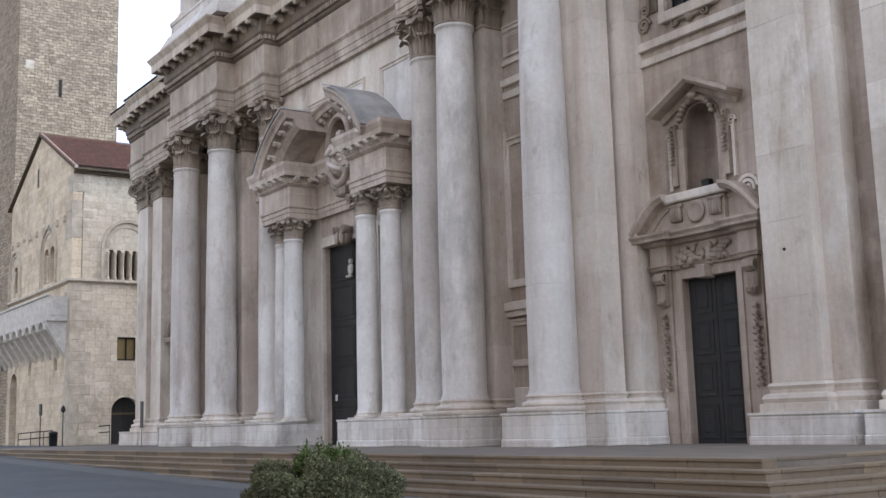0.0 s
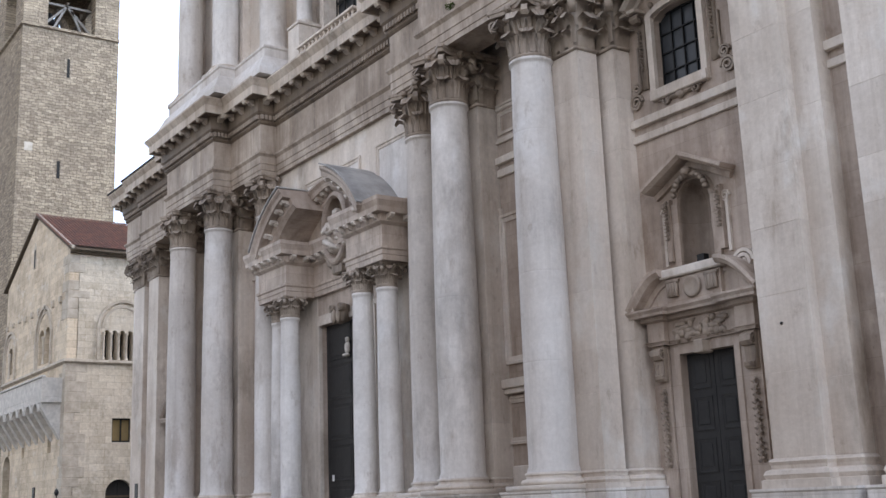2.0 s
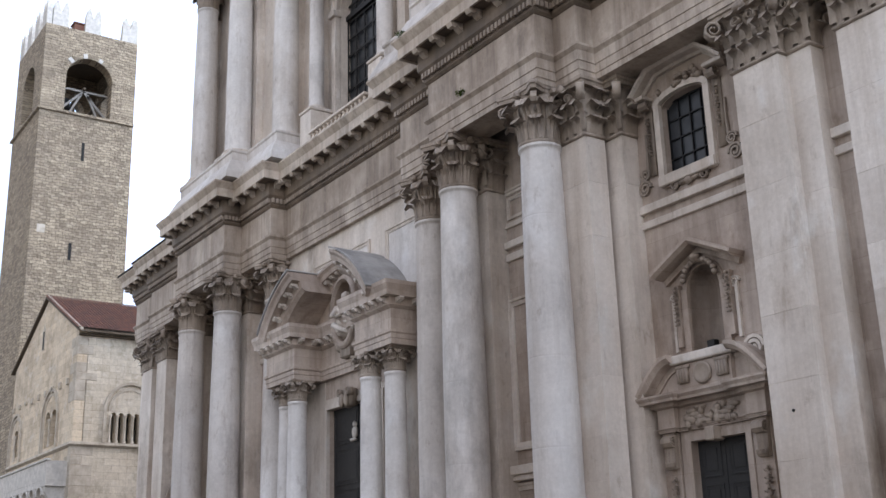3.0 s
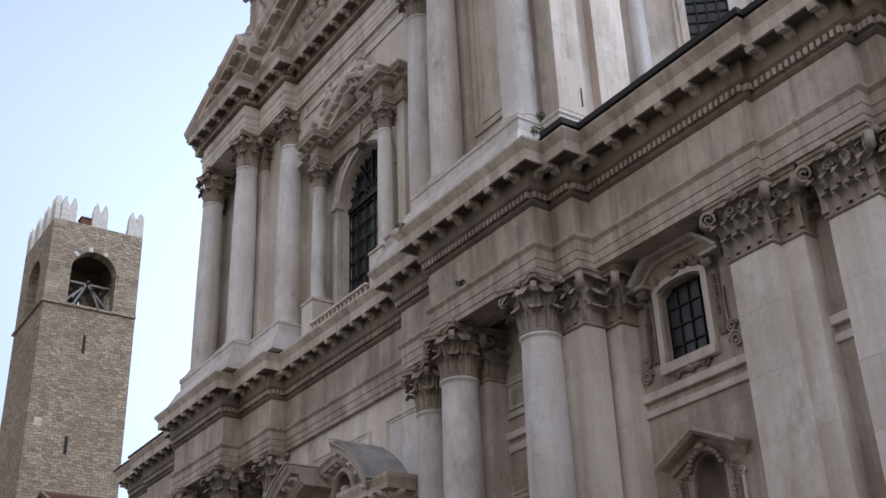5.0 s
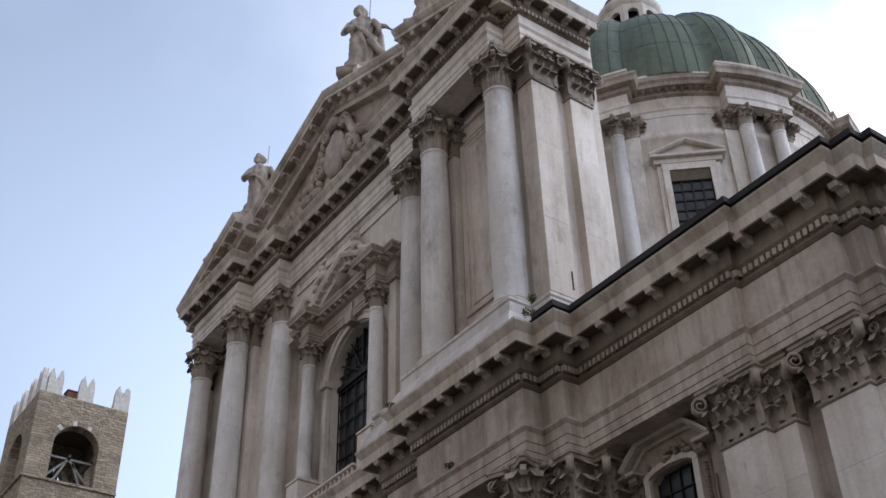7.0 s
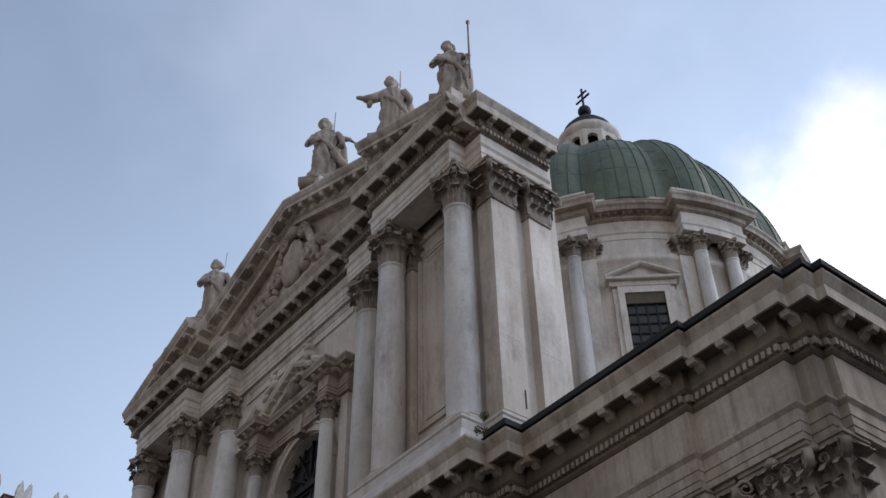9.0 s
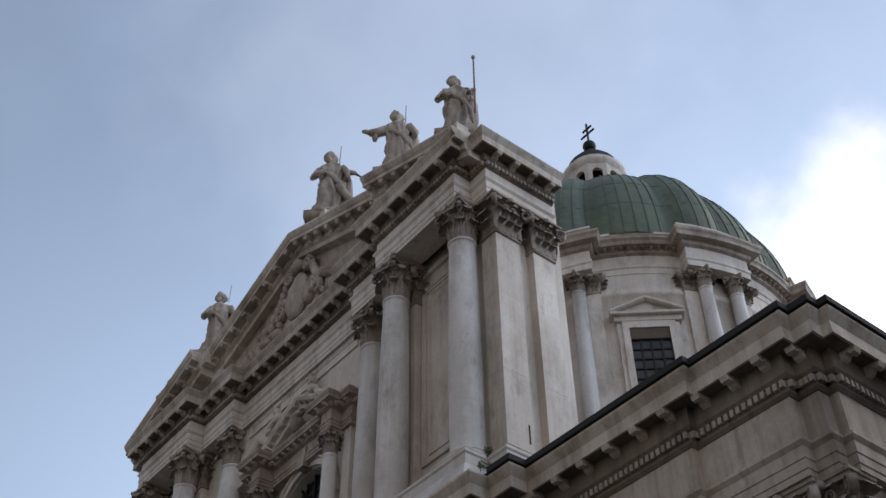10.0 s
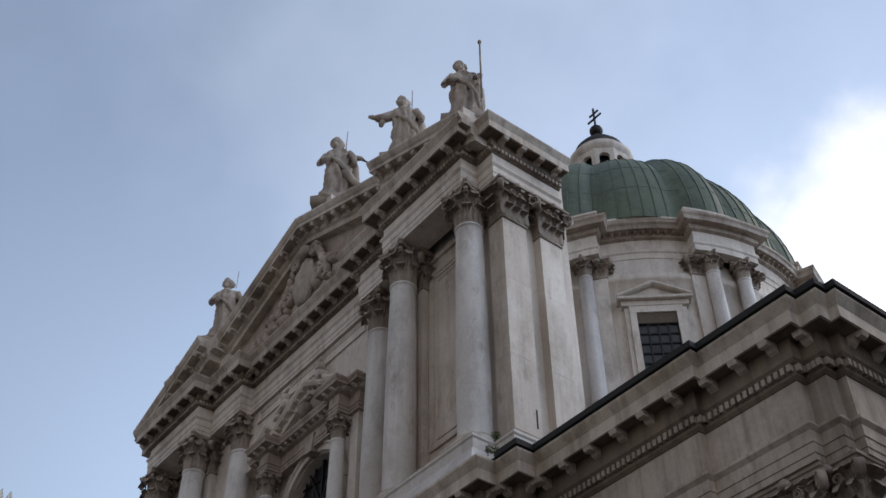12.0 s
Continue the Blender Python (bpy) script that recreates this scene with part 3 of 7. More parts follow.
bm = bmesh.new()
cols = [-1500, -300, -130, -81, -60, -40, -27, 0, 60, 200, 1200]
quads(bm, [[(x, y, ground_z(x)) for x in cols] for y in (-1000, -60, 0, 12, 22, 60, 200, 1500)], wrap=False)
bmesh.ops.recalc_face_normals(bm, faces=bm.faces[:])
tagged(part("ground", bm, M_ASPHALT), "grey asphalt of the wide town square", "ground", kind="structure")

# ---- the church: one body with all its parts ----
church = thing("cathedral", "pale marble baroque cathedral with columned front and green copper dome", "church", XC, 0, 0)

ZP = 0.87           # terrace
Z_SH0, Z_SH1, Z_CAP = 2.38, 14.95, 16.8
Y_COL = 21.3

# lower walls
bm = bmesh.new()
wall_with_holes(bm, -6.0, 6.0, ZP, 21.0, 23.3, 1.2, [(-2.25, 2.25, ZP, 9.2, 0)])
part("wall", bm, M_WALL, church)
for sg in (-1, 1):
    bm = bmesh.new()
    a, b = sorted((sg * 6.0, sg * 16.3))
    box(bm, a, b, 22.9, 24.5, ZP, 21.0)
    part("wall", bm, M_WALL, church)
    bm = bmesh.new()
    a, b = sorted((sg * 16.3, sg * 27.0))
    m = sg * 18.75
    wall_with_holes(bm, a, b, ZP, 21.0, 23.4, 1.1, [(m - 0.98, m + 0.98, ZP, 5.44, 0), (m - 0.62, m + 0.62, 7.82, 10.35, 0.62), (m - 0.9 - sg * 0.12, m + 0.9 - sg * 0.12, 13.28, 15.8, 0.3)])
    part("wall", bm, M_WALL, church)
    bm = bmesh.new()
    a, b = sorted((sg * 25.9, sg * 27.0))
    box(bm, a, b, 24.5, 75, ZP, 21.0)
    part("wall", bm, M_WALL, church)

# lower entablature
LOW = mirrored([(0, 22.4), (5.75, 22.4), (5.75, 21.6), (9.1, 21.6), (9.1, 20.7), (15.2, 20.7), (15.2, 21.45), (16.3, 21.45), (16.3, 22.15), (23.1, 22.15), (23.1, 22.4),
                (26.35, 22.4), (26.35, 22.8), (27.0, 22.8), (27.0, 23.25), (27.3, 23.25), (27.3, 75)])



def entablature(path, zs, k=1.0, end=None):
    """Architrave, frieze and cornice of given levels along a path, with their dentils and brackets."""
    za, zf, zb, zd, zc, zt = zs          # bottom, frieze, bed, dentil top, corona bottom, top
    h = zf - za
    bm = bmesh.new()
    sweep(bm, path, [(-0.9, zf), (0.16 * k, zf), (0.16 * k, zf - 0.08 * h), (0.06 * k, zf - 0.2 * h), (0.06 * k, zf - 0.52 * h), (0.03 * k, zf - 0.54 * h), (0.03 * k, za + 0.2 * h), (0, za + 0.18 * h), (0, za), (-1.3, za)])
    face = M_CORNICE if k == 1.0 else M_STONE
    arch = part("architrave", bm, face, church)
    bm = bmesh.new()
    sweep(bm, path, [(-0.9, zb), (0.02, zb), (0.02, zf + 0.004), (-0.9, zf + 0.004)])
    part("frieze", bm, face, church)
    bm = bmesh.new()
    hc = zt - zc
    sweep(bm, path, [(-1.0, zt + 0.1), (0.98 * k, zt), (0.98 * k, zt - 0.12 * hc), (0.9 * k, zt - 0.3 * hc), (0.82 * k, zt - 0.48 * hc), (0.80 * k, zt - 0.52 * hc), (0.80 * k, zc - 0.07 * k), (0.72 * k, zc - 0.07 * k), (0.70 * k, zc + 0.004), (-0.9, zc + 0.004)])
    corn = part("cornice", bm, M_CORONA, church)
    # bed and soffit: soot tone with the shade under the corona coloured in
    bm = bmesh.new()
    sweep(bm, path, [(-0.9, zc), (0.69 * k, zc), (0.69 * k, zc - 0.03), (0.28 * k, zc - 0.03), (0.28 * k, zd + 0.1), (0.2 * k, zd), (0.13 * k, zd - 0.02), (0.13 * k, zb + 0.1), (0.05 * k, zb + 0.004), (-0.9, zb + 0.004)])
    part("bed_moulding", bm, M_GRIME_SHADE, corn)
    bm = bmesh.new()
    for p, a in along(offset_path(path, 0.13 * k), 0.22):
        m = Matrix.Translation((p.x, p.y, 0)) @ Matrix.Rotation(a, 4, "Z")
        n0 = len(bm.verts)
        box(bm, -0.065, 0.065, -0.13, 0.02, zd - 0.24 * k, zd - 0.03)
        bm.verts.ensure_lookup_table()
        bmesh.ops.transform(bm, matrix=m, verts=bm.verts[n0:])
    part("dentil_band", bm, M_CARVED, corn)["kind"] = "stuff"
    me = shared("modillion%.2f" % k, lambda: modillion(k, zc - zd - 0.02))
    for p, a in along(offset_path(path, 0.28 * k), 1.08):
        if p.y < 40:
            piece("modillion", me, M_CORONA, corn, (p.x, p.y, zc), a, (0.95, 0.95, 0.92))
    return corn


def modillion(k, drop):
    """A scrolled bracket that hangs under a cornice, with its front at -y."""
    bm = bmesh.new()
    d = 0.5 * k
    side = [(0.02, 0), (-d, 0), (-d - 0.05, -0.10 * k), (-d + 0.02, -0.24 * k), (-d + 0.16 * k, -0.26 * k), (-d * 0.5, -0.16 * k), (-0.12, -0.30 * k), (0.02, -0.36 * k)]
    a = [bm.verts.new((-0.15 * k, y, z)) for y, z in side]
    b = [bm.verts.new((0.15 * k, y, z)) for y, z in side]
    bm.faces.new(a[::-1])
    bm.faces.new(b)
    for i in range(len(side)):
        j = (i + 1) % len(side)
        bm.faces.new((a[i], a[j], b[j], b[i]))
    bmesh.ops.recalc_face_normals(bm, faces=bm.faces[:])
    return bm


LOW_Z = (Z_CAP, 17.85, 19.2, 19.65, 20.42, 21.1)
entablature(LOW, LOW_Z)
bm = bmesh.new()
sweep(bm, LOW[LOW.index((9.1, 20.7)) + 1:], [(-1.2, 21.5), (0.6, 21.45), (1.03, 21.38), (1.06, 21.14), (0.9, 21.13), (-1.2, 21.13)])
part("flashing", bm, M_LEAD, church, "dark lead flashing along the cornice")
bm = bmesh.new()
sweep(bm, LOW[:LOW.index((-16.3, 22.15)) + 1], [(-1.2, 21.3), (1.02, 21.22), (1.04, 21.12), (-1.2, 21.12)])
part("flashing", bm, M_LEAD, church, "dark lead flashing along the cornice")

# columns and pilasters of the lower order
for u in (-14.4, -9.87, 9.87, 14.4):
    column(church, "low", u, Y_COL, 1.86, 0.735, 0.52, Z_SH1 - Z_SH0, Z_CAP - Z_SH1)
for u in (-6.53, 6.53):
    column(church, "low", u, 22.45, 1.86, 0.735, 0.52, Z_SH1 - Z_SH0, Z_CAP - Z_SH1)
for sg in (-1, 1):
    for u, y, key, w, d in ((15.4, 21.8, "slim", 0.6, 0.8), (16.0, 22.75, "slim", 0.6, 0.7), (22.05, 22.55, "wide", 0.77, 0.8), (22.98, 22.9, "slim", 0.6, 0.5),
                            (25.2, 22.85, "wide", 0.77, 0.6), (9.87, 22.1, "slim", 0.6, 0.8), (26.3, 23.1, "slim", 0.6, 0.5)):
        pilaster(church, "low" + key, sg * u, y, 1.86 if u < 20 else 1.66, w, d, 0.52 if u < 20 else 0.72, Z_SH1 - Z_SH0, Z_CAP - Z_SH1)

# plinth under the lower order
PL = mirrored([(2.6, 23.0), (2.6, 20.6), (5.4, 20.6), (5.4, 21.3), (7.6, 21.3), (8.7, 21.3), (8.7, 20.35), (11.0, 20.35), (11.0, 22.4), (13.05, 22.4), (13.05, 20.35), (15.35, 20.35),
               (15.35, 21.6), (16.2, 21.6), (16.2, 22.35), (17.0, 22.35), (17.0, 23.2)])
right = [p for p in PL if p[0] > 0]
left = [p for p in PL if p[0] < 0] + [(-2.6, 23.0)]
plinth_parts = []
PLP = [(-0.5, 1.86), (0.04, 1.86), (0.04, 1.80), (0.0, 1.76), (0, 1.1), (0.03, 1.08), (0.03, ZP), (-0.5, ZP)]
for path in (left, right, [(20.75, 23.2), (20.75, 22.25), (23.75, 22.25), (23.75, 22.6), (24.05, 22.6), (24.05, 22.25), (27.2, 22.25), (27.2, 75)],
             [(-27.2, 75), (-27.2, 22.25), (-24.05, 22.25), (-24.05, 22.6), (-23.75, 22.6), (-23.75, 22.25), (-20.75, 22.25), (-20.75, 23.2)]):
    low = 0.2 if abs(path[0][0]) > 20 else 0.0         # the outer plinths are lower
    bm = bmesh.new()
    sweep(bm, path, [(o, z - low if z > 1.2 else z) for o, z in PLP])
    plinth_parts.append((path, part("plinth", bm, M_PLINTH, church), low))

# ---- upper storey ----
Z_U0, Z_US0, Z_US1, Z_UC = 22.85, 23.25, 33.45, 35.5
Y_UP = 21.44
UP = mirrored([(0, 22.4), (5.6, 22.4), (5.6, 21.7), (8.8, 21.7), (8.8, 20.8), (14.45, 20.8), (14.45, 21.68), (15.5, 21.68), (15.5, 25.5)])
entablature(UP, (Z_UC, 36.55, 37.15, 37.45, 37.85, 38.55), 0.95)
bm = bmesh.new()
wall_with_holes(bm, -6.0, 6.0, 21.2, 38.4, 23.4, 1.2, [(-2.35, 2.35, 22.6, 30.5, 2.35)])
part("wall", bm, M_STONE, church)
for sg in (-1, 1):
    bm = bmesh.new()
    a, b = sorted((sg * 6.0, sg * 15.2))
    box(bm, a, b, 22.5, 26.0, 21.2, 38.4)
    part("wall", bm, M_STONE, church)
for u in (-14.1, -9.5, 9.5, 14.1):
    column(church, "up", u, Y_UP, Z_U0, 0.65, 0.4, Z_US1 - Z_US0, Z_UC - Z_US1)
for u in (-6.3, 6.3):
    column(church, "up", u, 22.52, Z_U0, 0.65, 0.4, Z_US1 - Z_US0, Z_UC - Z_US1)
for sg in (-1, 1):
    pilaster(church, "up", sg * 15.6, 22.6, Z_U0, 0.63, 0.9, 0.4, Z_US1 - Z_US0, Z_UC - Z_US1, sg * math.pi / 2, 3)
    pilaster(church, "upslim", sg * 9.45, 22.1, Z_U0, 0.6, 0.5, 0.4, Z_US1 - Z_US0, Z_UC - Z_US1, 0.0, 3)
    pilaster(church, "upside", sg * 15.6, 24.58, Z_U0, 0.58, 0.7, 0.4, Z_US1 - Z_US0, Z_UC - Z_US1, sg * math.pi / 2, 3)
UPP = mirrored([(4.9, 23.2), (4.9, 21.4), (7.6, 21.4), (8.2, 21.4), (8.2, 20.6), (14.95, 20.6), (14.95, 21.6), (15.95, 21.6), (15.95, 25.5)])
for path in ([p for p in UPP if p[0] < 0] + [(-4.9, 23.2)], [p for p in UPP if p[0] > 0]):
    bm = bmesh.new()
    sweep(bm, path, [(-0.6, Z_U0), (0.06, Z_U0), (0.06, Z_U0 - 0.1), (0, Z_U0 - 0.16), (0, 22.3), (0.12, 22.2), (0.45, 21.55), (0.5, 21.2), (-0.6, 21.2)])
    part("pedestal", bm, M_COLUMN, church)

# pediment
RISE, Z_E = 6.1 / 15.7, 38.6


def rake(u):
    return Z_E + (15.7 - abs(u)) * RISE


bm = bmesh.new()
prism(bm, [(-14.5, 38.2), (14.5, 38.2), (0, rake(0) - 0.7)], 22.1, 25.6)
part("tympanum", bm, M_WALL, church)
for sg in (-1, 1):
    for u0, u1, y in ((15.5, 8.4, 20.8), (8.4, 0.0, 21.7)):
        bm = bmesh.new()
        prof = [(24.5, 0.0), (y - 0.95, 0.0), (y - 0.95, -0.12), (y - 0.85, -0.3), (y - 0.76, -0.4), (y - 0.76, -0.6), (y - 0.25, -0.62), (y - 0.25, -0.95), (y - 0.1, -1.05), (y - 0.05, -1.3), (24.5, -1.3)]
        rings = [[(sg * u, yy, rake(u) + dz) for yy, dz in prof] for u in (u0, u1)]
        vs = quads(bm, rings)
        bm.faces.new(vs[0])
        bm.faces.new(vs[1][::-1])
        bmesh.ops.recalc_face_normals(bm, faces=bm.faces[:])
        rk = part("raking_cornice", bm, M_CORONA, church)
        n = int(abs(u0 - u1) / 1.0)
        for i in range(n):
            u = u1 + (u0 - u1) * (i + 0.5) / n
            if rake(u) - 0.95 < 38.7:
                continue
            o = piece("modillion", shared("modillion0.95", lambda: modillion(0.95, 0.3)), M_CORONA, rk, (sg * u, y - 0.25, rake(u) - 0.62))
            o.rotation_euler = (0, sg * math.atan(RISE), 0)
# roof over the side parts, behind the cornice
for sg in (-1, 1):
    bm = bmesh.new()
    a, b = sorted((sg * 14.6, sg * 27.0))
    box(bm, a, b, 24.0, 75, 21.0, 21.3)
    part("side_roof", bm, M_LEAD, church)



# ---- portal of the main door ----
def arc_pts(r, zc, u0, u1, n=14):
    """Points (u, z) of a circle about (0, zc) from u0 to u1."""
    return [(u0 + (u1 - u0) * i / n, zc + math.sqrt(max(0.0, r * r - (u0 + (u1 - u0) * i / n) ** 2))) for i in range(n + 1)]


def bent_moulding(bm, pts, prof):
    """A moulding with profile (y, drop below the line) along points (u, z) in the plane of the front."""
    rings = []
    for i, (u, z) in enumerate(pts):
        a, b = pts[max(0, i - 1)], pts[min(len(pts) - 1, i + 1)]
        d = Vector((b[0] - a[0], b[1] - a[1])).normalized()
        n = Vector((-d.y, d.x))
        if n.y < 0:
            n = -n
        rings.append([(u + n.x * k, y, z + n.y * k) for y, k in prof])
    vs = quads(bm, rings)
    bm.faces.new(vs[0])
    bm.faces.new(vs[-1][::-1])
    bmesh.ops.recalc_face_normals(bm, faces=bm.faces[:])


def small_order(parent, key, us, y, z, r, base_h, shaft_h, cap_h):
    for u in us:
        column(parent, key, u, y, z, r, base_h, shaft_h, cap_h, 0.88, 1)


def small_entablature(path, z0, hs, proj, name="entablature", gap=0.0, k=0.5):
    """A light entablature of three bands; hs are the heights of architrave, frieze and cornice."""
    a, f, c = hs
    zt = z0 + a + f + c
    bm = bmesh.new()
    sweep(bm, path, [(-0.5, zt), (proj, zt), (proj, zt - 0.16 * c), (proj * 0.86, zt - 0.4 * c), (proj * 0.84, zt - 0.6 * c), (proj * 0.35, zt - 0.62 * c), (proj * 0.3, zt - 0.9 * c), (0.03, z0 + a + f), (0.0, z0 + a + f - 0.01),
                     (0.0, z0 + a), (0.08, z0 + a - 0.01), (0.08, z0 + a * 0.8), (0.03, z0 + a * 0.7), (0.03, z0 + a * 0.4), (0.0, z0 + a * 0.38), (0, z0), (-0.5, z0)])
    ob = part(name, bm, M_WALL, church)
    if gap:
        me = shared("small_bracket%.2f" % k, lambda: modillion(k, 0.2))
        for p, ang in along(offset_path(path, proj * 0.34), gap):
            if p.y < 23.2:
                piece("bracket", me, M_STONE, ob, (p.x, p.y, zt - 0.62 * c), ang)
    return ob


for sg in (-1, 1):
    small_order(church, "portal", (sg * 3.08,), 21.7, 1.86, 0.44, 0.24, 7.5, 0.9)
    small_order(church, "portal", (sg * 4.46,), 21.95, 1.86, 0.44, 0.24, 7.5, 0.9)
    bm = bmesh.new()
    box(bm, min(sg * 2.55, sg * 5.4), max(sg * 2.55, sg * 5.4), 22.75, 23.32, ZP, 12.6)
    part("portal_pier", bm, M_STONE, church)
bm = bmesh.new()
wall_with_holes(bm, -2.55, 2.55, ZP, 12.6, 22.8, 0.52, [(-2.25, 2.25, ZP, 9.2, 0)])
part("portal_wall", bm, M_WALL, church)
bm = bmesh.new()
for k, (o, d) in enumerate(((0.0, 0.16), (0.22, 0.10))):
    for sg in (-1, 1):
        a, b = sorted((sg * (2.25 + o * 0.7), sg * (2.4 + o * 0.7)))
        box(bm, a, b, 22.8 - d, 22.81, ZP, 9.2 + o + 0.22)
    box(bm, -2.25 - o * 0.7, 2.25 + o * 0.7, 22.8 - d - 0.003, 22.81, 9.2 + o, 9.42 + o)
part("door_frame", bm, M_STONE, church)
PORT = mirrored([(0, 22.62), (2.6, 22.62), (2.6, 21.28), (5.3, 21.28), (5.3, 23.3)])
small_entablature(PORT, 10.5, (0.55, 0.8, 0.95), 0.52, "portal_entablature", 0.62, 0.6)
ZC, RC = 9.67, 5.6
for u0, u1, y in ((-4.75, -1.85, 20.55), (-1.85, 1.85, 21.95), (1.85, 4.75, 20.55)):
    pts = arc_pts(RC, ZC, u0, u1)
    bm = bmesh.new()
    bent_moulding(bm, pts, [(23.3, 0.05), (y, 0.0), (y, -0.1), (y + 0.1, -0.22), (y + 0.14, -0.4), (y + 0.5, -0.42), (y + 0.55, -0.75), (y + 0.7, -0.9), (23.3, -0.9)])
    cm = part("curved_pediment", bm, M_WALL, church)
    n = 5 if u1 - u0 < 3.2 else 7
    for i in range(n):
        u = u0 + (u1 - u0) * (i + 0.5) / n
        z = ZC + math.sqrt(RC * RC - u * u)
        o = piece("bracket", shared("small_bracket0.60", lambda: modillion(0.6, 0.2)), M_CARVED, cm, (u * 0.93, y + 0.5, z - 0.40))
        o.rotation_euler = (0, math.asin(u / RC), 0)
    if u0 > 0 or u1 < 0:
        bm = bmesh.new()
        bent_moulding(bm, arc_pts(RC + 0.05, ZC, u0, u1), [(23.35, 0.06), (20.5, 0.06), (20.5, 0.0), (23.35, 0.0)])
        part("lead_covering", bm, M_SLATE, church, "grey lead sheet over the curved pediment")
bm = bmesh.new()
prism(bm, [(-4.5, 12.5), (4.5, 12.5)] + [(u, z - 0.6) for u, z in arc_pts(RC, ZC, 4.4, -4.4)], 22.7, 23.3)
part("lunette", bm, M_WALL, church)
bm = bmesh.new()
for rr, d in ((1.0, 0.0),):
    rings = []
    for o, y in ((0.84, 22.68), (0.86, 22.25), (0.92, 22.12), (1.0, 22.14), (1.06, 22.22), (1.08, 22.4), (1.16, 22.45), (1.16, 22.75)):
        rings.append([(1.02 * o * math.cos(2 * math.pi * i / 32), y, 13.0 + 1.5 * o * math.sin(2 * math.pi * i / 32)) for i in range(32)])
    quads(bm, rings)
bmesh.ops.recalc_face_normals(bm, faces=bm.faces[:])
part("medallion", bm, M_WALL, church)
# dark disk: its colour paints the shade of a deep hollow not modelled
bm = bmesh.new()
rings = []
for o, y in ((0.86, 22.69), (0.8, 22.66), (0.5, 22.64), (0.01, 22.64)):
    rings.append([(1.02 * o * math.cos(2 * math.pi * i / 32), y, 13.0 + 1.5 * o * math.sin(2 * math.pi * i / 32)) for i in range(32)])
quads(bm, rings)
part("medallion_field", bm, M_GRIME_SHADE, church)


bm = bmesh.new()
rnd = random.Random(4)
for i in range(16):
    a = math.pi * (1.05 + 0.9 * i / 15)
    lump(bm, (1.3 * math.cos(a), 22.55, 12.9 + 1.75 * math.sin(a)), (rnd.uniform(0.08, 0.16), 0.12, rnd.uniform(0.1, 0.18)), 2)
part("garland", bm, M_CARVED, church)["kind"] = "stuff"


# keystone cartouche over the door and a small shield under the medallion
bm = bmesh.new()
box(bm, -0.34, 0.34, 22.3, 22.7, 9.0, 9.75, 0.05)
for sg in (-1, 1):
    volute(bm, Vector((sg * 0.34, 22.3, 9.62)), Vector((0, -1, 0)), Vector((sg, 0, 0)), 0.2, 0.14)
    lump(bm, (sg * 0.2, 22.24, 9.25), (0.14, 0.12, 0.3), 2)
part("cartouche", bm, M_CARVED, church)
bm = bmesh.new()
rnd = random.Random(12)
for sg in (-1, 1):
    for q in range(14):                     # leaf work under the medallion
        s = q / 13
        lump(bm, (sg * (0.15 + 1.0 * s), 22.45, 11.5 + 0.55 * s * s + rnd.uniform(-0.12, 0.12)), (rnd.uniform(0.08, 0.17), 0.13, rnd.uniform(0.1, 0.2)), 2)
    volute(bm, Vector((sg * 1.2, 22.5, 12.1)), Vector((0, -1, 0)), Vector((sg, 0, 0)), 0.24, 0.1)
box(bm, -0.42, 0.42, 22.3, 22.7, 11.05, 11.5, 0.06)
part("leaf_ornament", bm, M_CARVED, church)["kind"] = "stuff"


def panelled_door(name, label, u, half, z0, z1, y, rows, material):
    """A pair of leaves with raised panels, closed."""
    d = thing(name, label, "door", XC + u, y, z0, kind="structure")
    h = z1 - z0
    for sg in (-1, 1):
        a, b = sorted((sg * 0.012, sg * half))
        bm = bmesh.new()
        box(bm, a, b, 0, 0.12, 0, h)
        leaf = part("door_leaf", bm, material, d)
        for i in range(rows):
            bm = bmesh.new()
            za, zb = h * i / rows + 0.14, h * (i + 1) / rows - 0.06
            frame_moulding(bm, a + 0.14, b - 0.14, za, zb, 0.0, 0.10, 0.03)
            box(bm, a + 0.30, b - 0.30, -0.02, 0.01, za + 0.16, zb - 0.16, 0.01)
            part("panel", bm, material, leaf)
    return d


panelled_door("door_1", "tall dark bronze double door with raised panels, closed", 0, 2.25, ZP, 9.2, 23.02, 5, M_BRONZE)
bm = bmesh.new()
box(bm, -0.09, 0.09, -0.012, 0, -0.13, 0.13)
o = tagged(part("notice", bm, M_PAPER), "small white paper notice fixed to the bronze door", "notice")
o.location = (XC - 1.75, 22.98, 2.8)
bm = bmesh.new()
lump(bm, (0, 0, 0), (0.28, 0.14, 0.45), 2)
lump(bm, (0.1, -0.05, 0.5), (0.16, 0.12, 0.2), 2)
lump(bm, (-0.1, -0.05, -0.5), (0.4, 0.16, 0.12), 2)
o = tagged(part("wall_lantern_figure", bm, M_MERLON), "small pale carved ornament on the bronze door", "ornament")
o.location = (XC - 0.3, 22.92, 8.05)
o.scale = (0.62, 0.8, 0.62)
bm = bmesh.new()
box(bm, -3, 3, 0, 0.3, 0, 12)
o = part("inner_wall", bm, M_DARK, church)
o.location = (0, 24.6, ZP)

